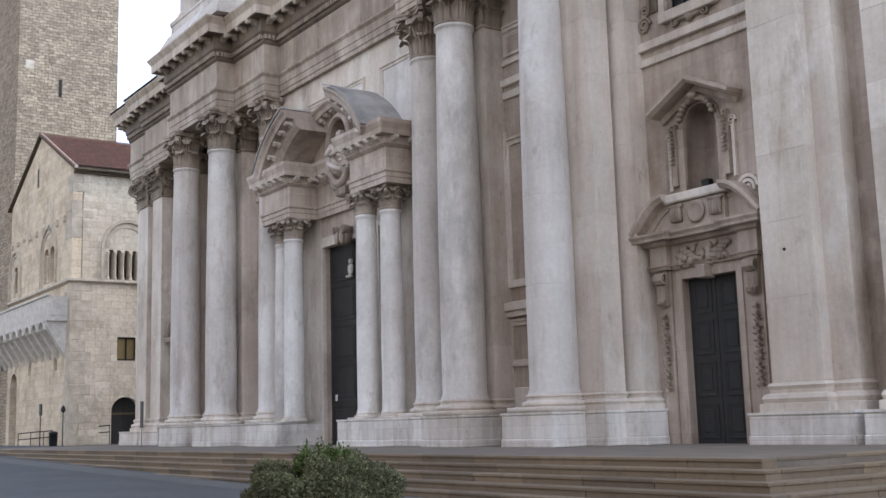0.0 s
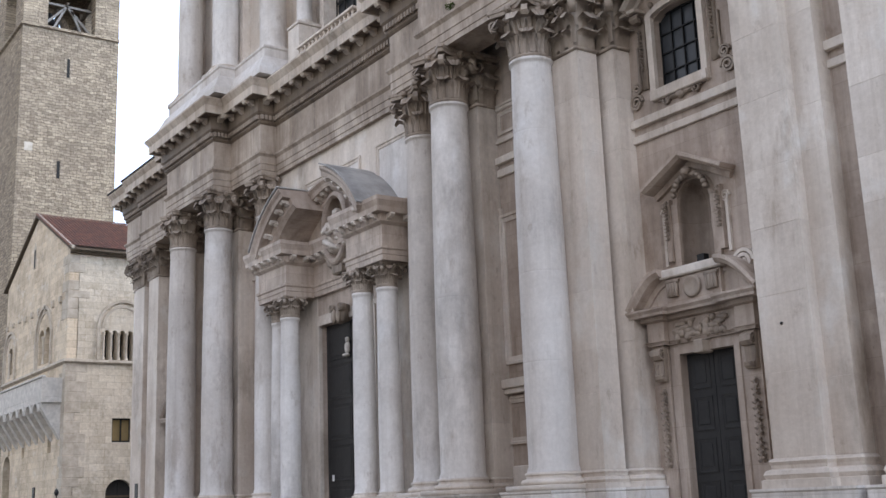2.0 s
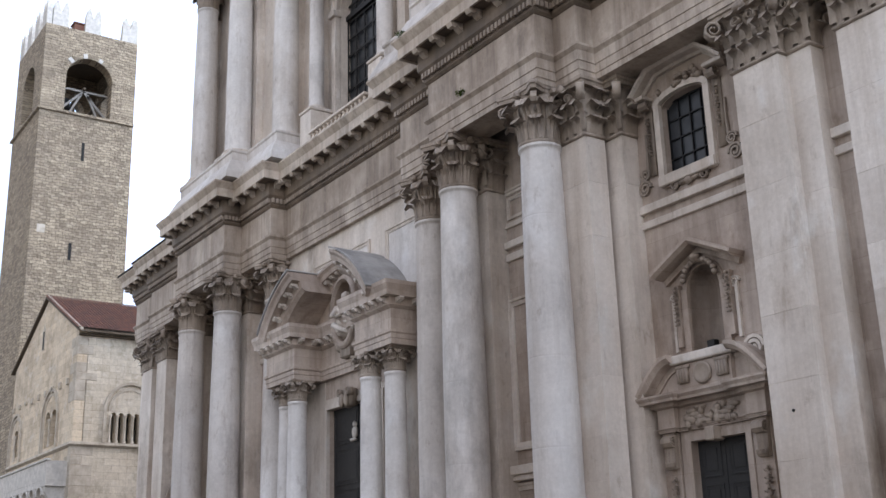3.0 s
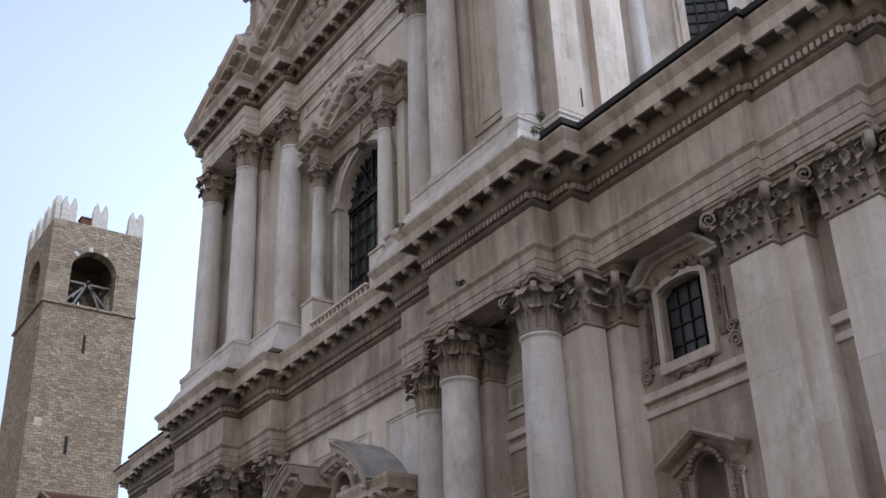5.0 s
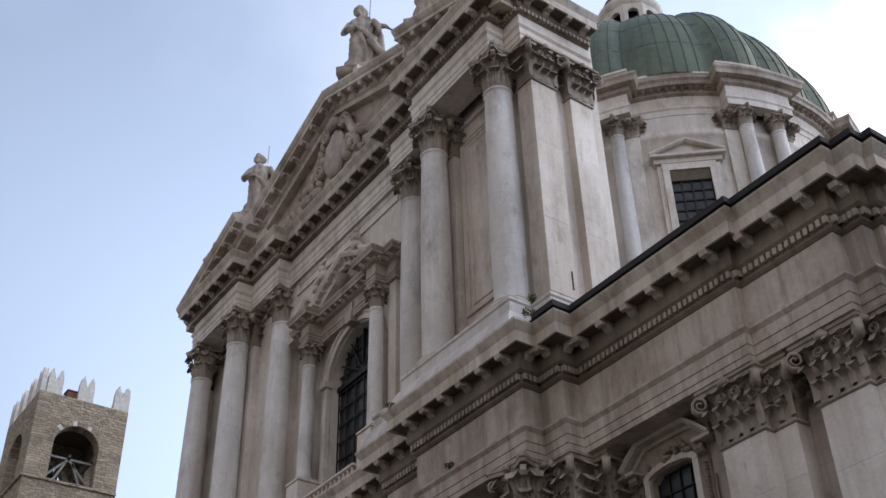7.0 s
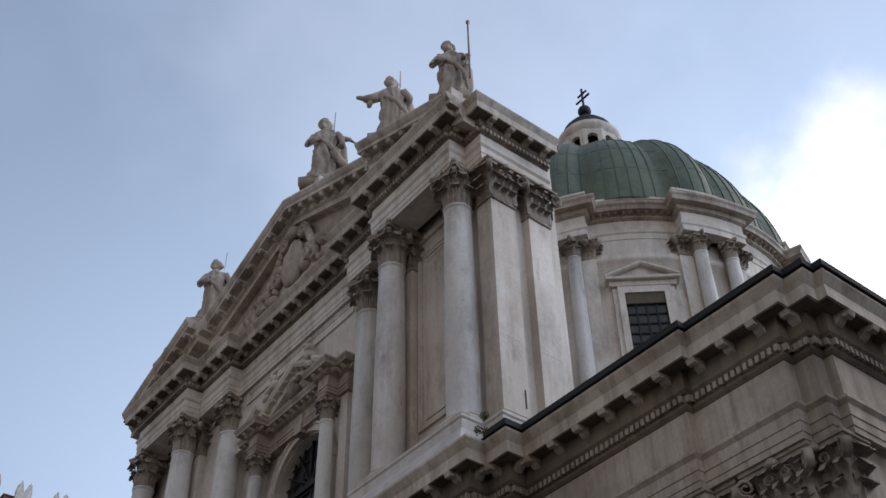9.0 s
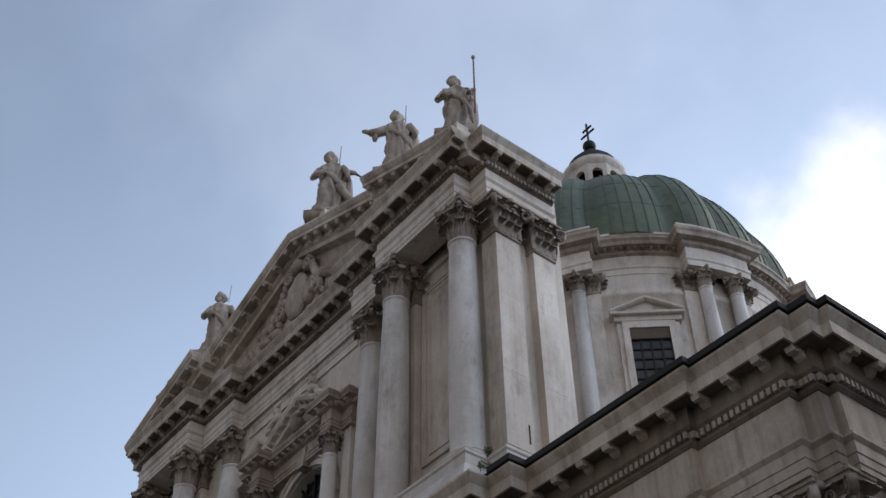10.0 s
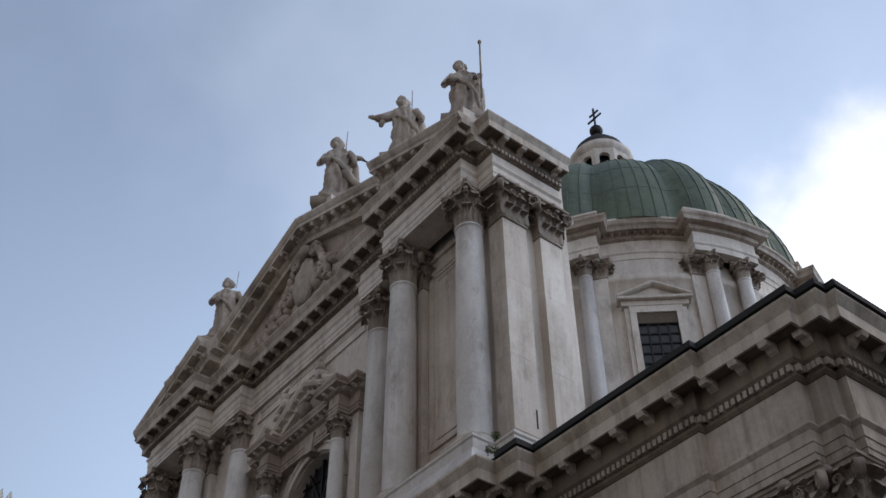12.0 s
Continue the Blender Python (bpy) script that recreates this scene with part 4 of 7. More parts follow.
# the wall over the portal stands forward, close under the architrave, and carries flat frames
Y_OVER = 22.6
bm = bmesh.new()
prism(bm, [(-5.98, 12.5), (-4.85, 12.5)] + arc_pts(RC - 0.15, ZC, -4.7, 4.7) + [(4.85, 12.5), (5.98, 12.5), (5.98, 16.85), (-5.98, 16.85)], Y_OVER, 23.32)
bmesh.ops.recalc_face_normals(bm, faces=bm.faces[:])
part("upper_wall", bm, M_STONE, church)
for u0, u1, z0, z1 in ((-3.2, 1.66, 14.6, 15.74), (2.92, 5.6, 12.9, 15.76), (-5.6, -3.6, 12.9, 15.4)):
    bm = bmesh.new()
    frame_moulding(bm, u0, u1, z0, z1, Y_OVER, 0.2, 0.1)
    over_panel = part("wall_panel", bm, M_STONE, church)
    bm = bmesh.new()
    box(bm, u0 + 0.21, u1 - 0.21, Y_OVER - 0.02, Y_OVER + 0.01, z0 + 0.21, z1 - 0.21)
    part("panel_field", bm, M_COLUMN, over_panel)

# frames, string courses and niches on the walls between the great columns
for sg in (-1, 1):
    m = sg * 12.02
    bm = bmesh.new()
    frame_moulding(bm, m - 1.85, m + 1.85, 13.65, 15.05, 22.9, 0.2, 0.1)
    part("wall_panel", bm, M_STONE, church)
    bm = bmesh.new()
    frame_moulding(bm, m - 1.45, m + 1.45, 13.95, 14.75, 22.9, 0.12, 0.06)
    part("wall_panel", bm, M_STONE, church)
    for z0, z1, d in ((12.45, 12.72, 0.1), (12.9, 13.15, 0.16)):
        bm = bmesh.new()
        a, b = sorted((sg * 7.0, sg * 16.2))
        box(bm, a, b, 22.9 - d, 22.95, z0, z1, 0.02)
        part("string_course", bm, M_STONE, church)
    bm = bmesh.new()
    frame_moulding(bm, m - 1.6, m + 1.6, 6.0, 11.1, 22.9, 0.26, 0.12)
    part("wall_panel", bm, M_STONE, church)
    for s2 in (-1, 1):
        bm = bmesh.new()
        frame_moulding(bm, min(m + s2 * 1.45, m + s2 * 1.95), max(m + s2 * 1.45, m + s2 * 1.95), 10.5, 11.35, 22.9, 0.14, 0.13)
        part("panel_ear", bm, M_STONE, church)
    bm = bmesh.new()
    box(bm, m - 1.9, m + 1.9, 22.55, 22.95, 5.2, 5.5, 0.03)
    box(bm, m - 1.75, m + 1.75, 22.65, 22.95, 5.02, 5.2, 0.02)
    part("sill", bm, M_STONE, church)
    bm = bmesh.new()
    frame_moulding(bm, m - 1.75, m + 1.75, 3.4, 4.95, 22.9, 0.22, 0.1)
    part("wall_panel", bm, M_STONE, church)
    bm = bmesh.new()
    a, b = sorted((sg * 10.8, sg * 13.2))
    box(bm, a, b, 22.6, 22.95, 1.8, 2.7, 0.03)
    part("dado", bm, M_STONE, church)


# ---- side doors, niches and windows ----
def scroll(bm, u, y, z, r, sg, turns=2.2, thick=0.09):
    """A flat spiral scroll on the wall."""
    rows = []
    for i in range(30):
        th = i / 29 * turns * 2 * math.pi
        rr = r * (1 - 0.8 * i / 29)
        w = r * 0.13
        c, s = math.cos(th) * sg, math.sin(th)
        rows.append([(u + c * (rr + w), y, z + s * (rr + w)), (u + c * (rr + w), y - thick, z + s * (rr + w)), (u + c * (rr - w), y - thick, z + s * (rr - w)), (u + c * (rr - w), y, z + s * (rr - w))])
    quads(bm, rows)


def drop_carving(bm, u, y, z0, z1, w, seed):
    """A hanging string of carved leaves in pairs, with small fruit between them."""
    rnd = random.Random(seed)
    n = max(5, int((z1 - z0) / (w * 0.62)))
    for i in range(n):
        z = z1 - (z1 - z0) * (i + 0.5) / n
        k = rnd.uniform(0.75, 1.15)
        for sg in (-1, 1):
            tilt = rnd.uniform(0.5, 0.9)
            up = Vector((sg * tilt, 0, -1)).normalized()
            leaf_strip(bm, (u, y - 0.02, z + w * 0.2), (0, -1, 0), up, Vector((up.z, 0, -up.x)), w * 0.2, w * 0.72 * k, 0.09 * k)
        lump(bm, (u + rnd.uniform(-0.2, 0.2) * w, y - 0.05, z), (w * 0.2 * k, 0.06, w * 0.2 * k), 1)


def window_grille(parent, u0, u1, z0, z1, y, nx, nz, bar=0.05, arch=0.0, material=None):
    bm = bmesh.new()
    m, r = (u0 + u1) / 2, (u1 - u0) / 2

    def top(u):
        return z1 if not arch else z1 - arch + arch * math.sqrt(max(0.0, 1 - ((u - m) / r) ** 2))
    for i in range(nx + 1):
        u = u0 + (u1 - u0) * i / nx
        zt = max(z0 + 0.1, top(u))
        box(bm, u - bar / 2, u + bar / 2, y - 0.03, y + 0.03, z0, zt)
    for k in range(nz + 1):
        z = z0 + (z1 - z0) * k / nz
        h = r if not arch or z < z1 - arch else r * math.sqrt(max(0.0, 1 - ((z - z1 + arch) / arch) ** 2))
        if h > 0.08:
            box(bm, m - h, m + h, y - 0.026, y + 0.026, z - bar / 2, z + bar / 2)
    return part("window_bars", bm, material or M_IRON, parent)


def pane(parent, u0, u1, z0, z1, y, name="pane"):
    bm = bmesh.new()
    box(bm, u0, u1, y, y + 0.03, z0, z1)
    return part(name, bm, M_GLASS, parent)


def side_bay(sg, number):
    m = sg * 18.75
    y = 23.4
    panelled_door("door_%d" % number, "dark wooden double door with raised panels, closed", m, 0.98, ZP, 5.44, 23.56, 4, M_DOOR)
    bm = bmesh.new()
    box(bm, m - 1.3, m + 1.3, 0, 0.2, ZP, 6)
    part("inner_wall", bm, M_DARK, church).location = (0, 24.3, 0)
    bm = bmesh.new()
    for o, d in ((0.0, 0.12), (0.2, 0.07)):
        for s2 in (-1, 1):
            a, b = sorted((m + s2 * (0.98 + o), m + s2 * (1.18 + o)))
            box(bm, a, b, y - d, y + 0.01, ZP, 5.44 + o + 0.2)
        box(bm, m - 0.98 - o, m + 0.98 + o, y - d - 0.003, y + 0.01, 5.44 + o, 5.64 + o)
    part("door_frame", bm, M_WALL, church)
    for s2 in (-1, 1):
        bm = bmesh.new()
        a, b = sorted((m + s2 * 1.42, m + s2 * 1.86))
        box(bm, a, b, y - 0.12, y + 0.01, ZP, 6.3)
        pier = part("door_pilaster", bm, M_WALL, church)
        bm = bmesh.new()
        drop_carving(bm, m + s2 * 1.64, y - 0.12, 2.35, 4.55, 0.26, 3)
        part("carved_drop", bm, M_CARVED, pier)["kind"] = "stuff"
        bm = bmesh.new()
        c = m + s2 * 1.64
        prism(bm, [(c - 0.17, 4.75), (c + 0.17, 4.75), (c + 0.2, 5.74), (c - 0.2, 5.74)], y - 0.26, y)
        volute(bm, (c, y - 0.28, 5.52), (1, 0, 0), (0, -1, 0), 0.2, 0.19)
        volute(bm, (c, y - 0.24, 4.85), (1, 0, 0), (0, -1, 0), 0.13, 0.16)
        for k in (-0.1, 0.0, 0.1):
            leaf_strip(bm, (c + k, y - 0.27, 5.3), (0, -1, 0), (0, 0, -1), (1, 0, 0), 0.07, 0.5, 0.1)
        part("console", bm, M_CARVED, pier)
    bm = bmesh.new()
    box(bm, m - 0.16, m + 0.16, y - 0.42, y, 5.35, 5.72, 0.03)
    part("keystone", bm, M_CARVED, church)
    bm = bmesh.new()
    rnd = random.Random(9)
    for i in range(22):
        lump(bm, (m + rnd.uniform(-0.95, 0.95), y - 0.18, 6.08 + rnd.uniform(-0.2, 0.24)), (rnd.uniform(0.08, 0.22), 0.1, rnd.uniform(0.07, 0.17)), 1)
    for s2 in (-1, 1):
        for i in range(4):
            lump(bm, (m + s2 * (0.35 + 0.14 * i), y - 0.2, 5.95 + 0.1 * i), (0.22, 0.08, 0.1), 1)
    part("frieze_carving", bm, M_CARVED, church)["kind"] = "stuff"
    path = [(m - 1.95, y + 0.1), (m - 1.95, y - 0.34), (m - 1.3, y - 0.34), (m - 1.3, y - 0.16), (m + 1.3, y - 0.16), (m + 1.3, y - 0.34), (m + 1.95, y - 0.34), (m + 1.95, y + 0.1)]
    small_entablature(path, 5.75, (0.12, 0.55, 0.36), 0.42, "door_entablature")
    for s2 in (-1, 1):                       # broken curved pediment
        pts = [(m + s2 * (2.35 - 1.3 * k / 8), 6.82 + 0.95 * math.sin(math.pi / 2 * k / 8)) for k in range(9)]
        bm = bmesh.new()
        bent_moulding(bm, pts, [(y + 0.05, 0.08), (y - 0.72, 0.08), (y - 0.72, -0.02), (y - 0.6, -0.14), (y - 0.3, -0.16), (y - 0.3, -0.34), (y + 0.05, -0.34)])
        cp = part("curved_pediment", bm, M_WALL, church)
        bm = bmesh.new()
        prism(bm, [(m + s2 * 2.3, 6.76), (m + s2 * 0.95, 6.76), (m + s2 * 0.95, 7.66), (m + s2 * 1.3, 7.6), (m + s2 * 1.7, 7.4), (m + s2 * 2.05, 7.1)], y - 0.25, y + 0.02)
        bmesh.ops.recalc_face_normals(bm, faces=bm.faces[:])
        part("pediment_field", bm, M_WALL, cp)
    bm = bmesh.new()
    box(bm, m - 1.0, m + 1.0, y - 0.4, y + 0.05, 6.79, 7.55, 0.02)
    ped = part("niche_pedestal", bm, M_WALL, church)
    bm = bmesh.new()
    box(bm, m - 1.15, m + 1.15, y - 0.52, y + 0.05, 7.56, 7.82, 0.04)
    part("niche_sill", bm, M_STONE, ped)
    bm = bmesh.new()
    for s2 in (-1, 1):
        for i in range(4):
            box(bm, m + s2 * 0.72 - 0.18 + i * 0.1, m + s2 * 0.72 - 0.11 + i * 0.1, y - 0.52, y - 0.4, 7.0, 7.4, 0.01)
        box(bm, m + s2 * 0.72 - 0.24, m + s2 * 0.72 + 0.24, y - 0.5, y - 0.4, 7.4, 7.5, 0.01)
    lathe(bm, [(0.001, 0.0), (0.3, 0.01), (0.32, 0.06), (0.25, 0.1), (0.2, 0.06), (0.001, 0.08)], 24)
    bm.verts.ensure_lookup_table()
    n0 = len(bm.verts) - 6 * 24
    bmesh.ops.transform(bm, matrix=Matrix.Translation((m, y - 0.4, 7.2)) @ Matrix.Rotation(math.pi / 2, 4, "X"), verts=bm.verts[n0:])
    part("pedestal_carving", bm, M_CARVED, ped)
    # niche: half-round hollow behind the opening
    bm = bmesh.new()
    r = 0.62
    rings = [[(m + r * math.cos(a), y + 0.02 + 0.75 * math.sin(a), z) for a in [math.pi * i / 16 for i in range(17)]] for z in (7.8, 9.7)]
    for k in range(1, 7):
        e = math.pi / 2 * k / 6
        rings.append([(m + r * math.cos(e) * math.cos(a), y + 0.02 + 0.75 * math.cos(e) * math.sin(a), 9.7 + r * math.sin(e)) for a in [math.pi * i / 16 for i in range(17)]])
    quads(bm, rings, wrap=False)
    bmesh.ops.solidify(bm, geom=bm.faces[:], thickness=0.05)
    part("niche", bm, M_WALL, church)
    bm = bmesh.new()
    box(bm, m - 0.7, m + 0.7, y, y + 0.9, 7.62, 7.81)
    part("niche_floor", bm, M_STONE, church)
    bm = bmesh.new()
    for s2 in (-1, 1):
        a, b = sorted((m + s2 * 0.62, m + s2 * 0.85))
        box(bm, a, b, y - 0.1, y + 0.01, 7.82, 9.75)
        a, b = sorted((m + s2 * 0.87, m + s2 * 1.05))
        box(bm, a, b, y - 0.16, y + 0.01, 8.1, 9.9)
    bent_moulding(bm, [(m + 0.66 * math.cos(math.pi * i / 12), 9.72 + 0.66 * math.sin(math.pi * i / 12)) for i in range(13)], [(y + 0.01, 0.1), (y - 0.1, 0.1), (y - 0.1, -0.06), (y + 0.01, -0.06)])
    part("niche_frame", bm, M_WALL, church)
    for s2 in (-1, 1):
        bm = bmesh.new()
        scroll(bm, m + s2 * 1.12, y, 9.55, 0.17, s2, 2.0)
        scroll(bm, m + s2 * 1.58, y, 7.6, 0.36, s2, 2.2, 0.16)
        box(bm, m + s2 * 1.18 - 0.05, m + s2 * 1.18 + 0.05, y - 0.1, y, 8.0, 9.45)
        bmesh.ops.recalc_face_normals(bm, faces=bm.faces[:])
        part("scroll", bm, M_STONE, church)
        bm = bmesh.new()
        drop_carving(bm, m + s2 * 0.97, y - 0.16, 8.7, 9.9, 0.18, 5)
        part("carved_drop", bm, M_CARVED, church)["kind"] = "stuff"
    bm = bmesh.new()
    for s2 in (-1, 1):
        bent_moulding(bm, [(m + s2 * 1.52, 10.26), (m + s2 * 0.75, 10.64), (m + s2 * 0.0, 11.0)], [(y + 0.02, 0.06), (y - 0.62, 0.06), (y - 0.62, -0.04), (y - 0.5, -0.12), (y - 0.15, -0.14), (y - 0.12, -0.3), (y + 0.02, -0.3)])
    np_ = part("niche_pediment", bm, M_WALL, church)
    bm = bmesh.new()
    rnd = random.Random(12)
    for i in range(12):
        a = math.pi * (i + 0.5) / 12
        lump(bm, (m + 0.62 * math.cos(a), y - 0.22, 9.88 + 0.55 * math.sin(a)), (0.11, 0.12, 0.1), 1)
    lump(bm, (m, y - 0.3, 10.5), (0.16, 0.16, 0.14), 2)
    part("garland", bm, M_CARVED, np_)["kind"] = "stuff"
    # string course
    for z0, z1, d in ((11.93, 12.16, 0.1), (12.4, 12.66, 0.16)):
        for a, b in ((15.9, 21.4), (23.5, 24.5)):
            a, b = sorted((sg * a, sg * b))
            bm = bmesh.new()
            box(bm, a, b, y - d, y + 0.02, z0, z1, 0.02)
            part("string_course", bm, M_STONE, church)
    # window
    w = thing("window_%d" % number, "leaded iron-barred window in a carved stone frame", "window", XC, 0, 0, kind="structure")
    m -= sg * 0.12
    pane(w, m - 1.0, m + 1.0, 13.2, 15.9, y + 0.3)
    window_grille(w, m - 0.9, m + 0.9, 13.28, 15.72, y + 0.26, 4, 4, 0.035)
    bm = bmesh.new()
    for s2 in (-1, 1):
        a, b = sorted((m + s2 * 0.9, m + s2 * 1.12))
        box(bm, a, b, y - 0.14, y + 0.01, 13.05, 15.75)
    box(bm, m - 1.1, m + 1.1, y - 0.2, y + 0.01, 13.0, 13.33, 0.03)
    bent_moulding(bm, [(m + 1.0 * math.cos(math.pi * i / 10), 15.55 + 0.3 * math.sin(math.pi * i / 10)) for i in range(11)], [(y + 0.01, 0.16), (y - 0.155, 0.16), (y - 0.155, -0.03), (y + 0.01, -0.03)])
    bmesh.ops.recalc_face_normals(bm, faces=bm.faces[:])
    part("window_frame", bm, M_STONE, w)
    for s2 in (-1, 1):
        bm = bmesh.new()
        box(bm, m + s2 * 1.38 - 0.13, m + s2 * 1.38 + 0.13, y - 0.08, y + 0.01, 13.5, 15.6)
        drop_carving(bm, m + s2 * 1.38, y - 0.08, 14.1, 15.4, 0.17, 7)
        scroll(bm, m + s2 * 1.72, y, 13.62, 0.2, s2, 2.0, 0.1)
        scroll(bm, m + s2 * 1.8, y, 13.2, 0.26, -s2, 2.0, 0.1)
        limb(bm, [(m + s2 * 1.62, y - 0.05, 13.75), (m + s2 * 1.58, y - 0.05, 14.3), (m + s2 * 1.6, y - 0.05, 14.9)], 0.06, 0.04)
        volute(bm, (m + s2 * 1.38, y - 0.22, 15.75), (1, 0, 0), (0, -1, 0), 0.18, 0.16)
        part("window_console", bm, M_CARVED, w)
    bm = bmesh.new()
    for s2 in (-1, 1):
        scroll(bm, m + s2 * 0.6, y, 12.93, 0.18, s2, 1.8, 0.12)
        lump(bm, (m + s2 * 0.25, y - 0.05, 12.95), (0.24, 0.1, 0.08), 2)
    lump(bm, (m, y - 0.08, 12.93), (0.16, 0.12, 0.14), 2)
    part("apron_carving", bm, M_CARVED, w)
    bm = bmesh.new()
    for s2 in (-1, 1):
        pts = [(m + s2 * 1.92, 16.02), (m + s2 * 1.5, 16.4), (m + s2 * 1.02, 16.78), (m + s2 * 0.5, 16.82), (m, 16.83)]
        bent_moulding(bm, pts, [(y + 0.02, 0.05), (y - 0.48, 0.05), (y - 0.48, -0.04), (y - 0.4, -0.1), (y - 0.14, -0.11), (y - 0.1, -0.2), (y + 0.02, -0.2)])
        a, b = sorted((m + s2 * 1.22, m + s2 * 1.95))
        box(bm, a, b, y - 0.45, y + 0.01, 15.9, 16.02, 0.02)
    part("window_pediment", bm, M_STONE, w)
    bm = bmesh.new()
    rnd = random.Random(15)
    for i in range(14):
        lump(bm, (m + rnd.uniform(-0.85, 0.85), y - 0.16, 16.05 + rnd.uniform(-0.1, 0.2)), (rnd.uniform(0.08, 0.17), 0.11, rnd.uniform(0.07, 0.14)), 1)
    part("pediment_carving", bm, M_CARVED, w)["kind"] = "stuff"


bm = bmesh.new()
lump(bm, (21.95, 22.54, 5.65), (0.045, 0.05, 0.045), 1)
part("iron_pin", bm, M_IRON, church, "small rusty iron pin in the pilaster")
side_bay(1, 2)
side_bay(-1, 3)
bm = bmesh.new()
box(bm, -0.13, 0.13, -0.1, 0.1, 0, 0.32, 0.02)
o = tagged(part("floodlight", bm, M_IRON), "small dark floodlight standing in the wall niche", "floodlight")
o.location = (XC + 18.75, 23.5, 7.83)


# ---- great upper window ----
uw = thing("window_1", "tall arched window with iron bars and leaded glass", "window", XC, 0, 0, kind="structure")
pane(uw, -2.4, 2.4, 22.5, 30.6, 23.95)
window_grille(uw, -2.35, 2.35, 22.6, 30.5, 23.85, 6, 9, 0.09, 2.35)
bm = bmesh.new()
box(bm, -2.3, 2.3, 23.7, 23.84, 27.95, 28.2)
for i in range(1, 6):
    a = math.pi * i / 6
    n0 = len(bm.verts)
    box(bm, 0.1, 2.3, -0.05, 0.05, -0.04, 0.04)
    bm.verts.ensure_lookup_table()
    bmesh.ops.transform(bm, matrix=Matrix.Translation((0, 23.78, 28.15)) @ Matrix.Rotation(-a, 4, "Y"), verts=bm.verts[n0:])
part("transom", bm, M_IRON, uw)
bm = bmesh.new()
for sg in (-1, 1):
    a, b = sorted((sg * 2.35, sg * 2.72))
    box(bm, a, b, 23.15, 23.42, 22.2, 28.1)
    a, b = sorted((sg * 2.25, sg * 2.85))
    box(bm, a, b, 23.0, 23.44, 28.1, 28.45, 0.04)
bent_moulding(bm, [(2.4 * math.cos(math.pi * i / 20), 28.2 + 2.4 * math.sin(math.pi * i / 20)) for i in range(21)], [(23.42, 0.4), (23.12, 0.4), (23.12, 0.28), (23.2, 0.25), (23.2, -0.04), (23.42, -0.04)])
part("window_frame", bm, M_STONE, uw)
bm = bmesh.new()
prism(bm, [(-0.28, 30.5), (0.28, 30.5), (0.4, 31.5), (-0.4, 31.5)], 22.84, 23.42)
part("keystone", bm, M_CARVED, uw)
for sg in (-1, 1):
    bm = bmesh.new()
    box(bm, min(sg * 2.6, sg * 3.65), max(sg * 2.6, sg * 3.65), 22.0, 23.4, 21.2, 23.15, 0.03)
    box(bm, min(sg * 2.55, sg * 3.7), max(sg * 2.55, sg * 3.7), 21.95, 23.4, 23.16, 23.3, 0.03)
    part("pedestal", bm, M_STONE, church)
    small_order(church, "aedicule", (sg * 3.1,), 22.56, 23.3, 0.36, 0.22, 5.9, 1.25)
    bm = bmesh.new()
    box(bm, min(sg * 3.5, sg * 4.1), max(sg * 3.5, sg * 4.1), 22.95, 23.42, 21.2, 31.2)
    part("pilaster", bm, M_STONE, church)
AED = mirrored([(0, 22.95), (2.7, 22.95), (2.7, 22.2), (3.52, 22.2), (3.52, 22.8), (4.3, 22.8), (4.3, 23.4)])
small_entablature(AED, 30.72, (0.4, 0.55, 0.55), 0.6, "aedicule_entablature", 0.5, 0.45)
for sg in (-1, 1):
    pts = [(sg * 4.05, 32.22), (sg * 2.6, 33.0), (sg * 1.2, 33.75), (0, 34.35)]
    for k, (a, b, y) in enumerate(((0, 1, 21.75), (1, 3, 22.2))):
        bm = bmesh.new()
        bent_moulding(bm, pts[a:b + 1], [(23.4, 0.06), (y, 0.06), (y, -0.06), (y + 0.1, -0.2), (y + 0.35, -0.22), (y + 0.4, -0.5), (23.4, -0.5)])
        rk = part("small_pediment", bm, M_STONE, church)
        for i in range(3 + 2 * k):
            s = (i + 0.5) / (3 + 2 * k)
            u, z = pts[a][0] + (pts[b][0] - pts[a][0]) * s, pts[a][1] + (pts[b][1] - pts[a][1]) * s
            piece("bracket", shared("small_bracket0.45", lambda: modillion(0.45, 0.2)), M_CARVED, rk, (u, y + 0.36, z - 0.22)).rotation_euler = (0, sg * 0.48, 0)
bm = bmesh.new()
prism(bm, [(-3.6, 32.2), (3.6, 32.2), (0, 34.0)], 22.9, 23.4)
part("small_tympanum", bm, M_WALL, church)
bm = bmesh.new()
lump(bm, (0, 22.5, 32.75), (0.42, 0.35, 0.5), 3)
lump(bm, (0, 22.4, 33.15), (0.6, 0.2, 0.2), 2)
part("carved_shield", bm, M_CARVED, church)


def reclining(sg):
    """A reclining carved figure on the slope of the small pediment, as one plain shape."""
    bm = bmesh.new()
    lump(bm, (0, 0, 0.35), (0.5, 0.35, 0.4), 3)
    lump(bm, (-sg * 0.25, -0.05, 0.95), (0.33, 0.3, 0.45), 3)
    lump(bm, (-sg * 0.3, -0.1, 1.5), (0.17, 0.18, 0.22), 2)
    lump(bm, (sg * 0.6, -0.1, 0.3), (0.55, 0.25, 0.22), 3)
    lump(bm, (sg * 1.05, -0.12, 0.05), (0.35, 0.2, 0.2), 2)
    lump(bm, (-sg * 0.6, -0.2, 1.1), (0.4, 0.14, 0.14), 2)
    ob = part("reclining_statue", bm, M_STONE)
    return tagged(ob, "weathered stone reclining figure on the window pediment", "statue", group="figures on the pediment")


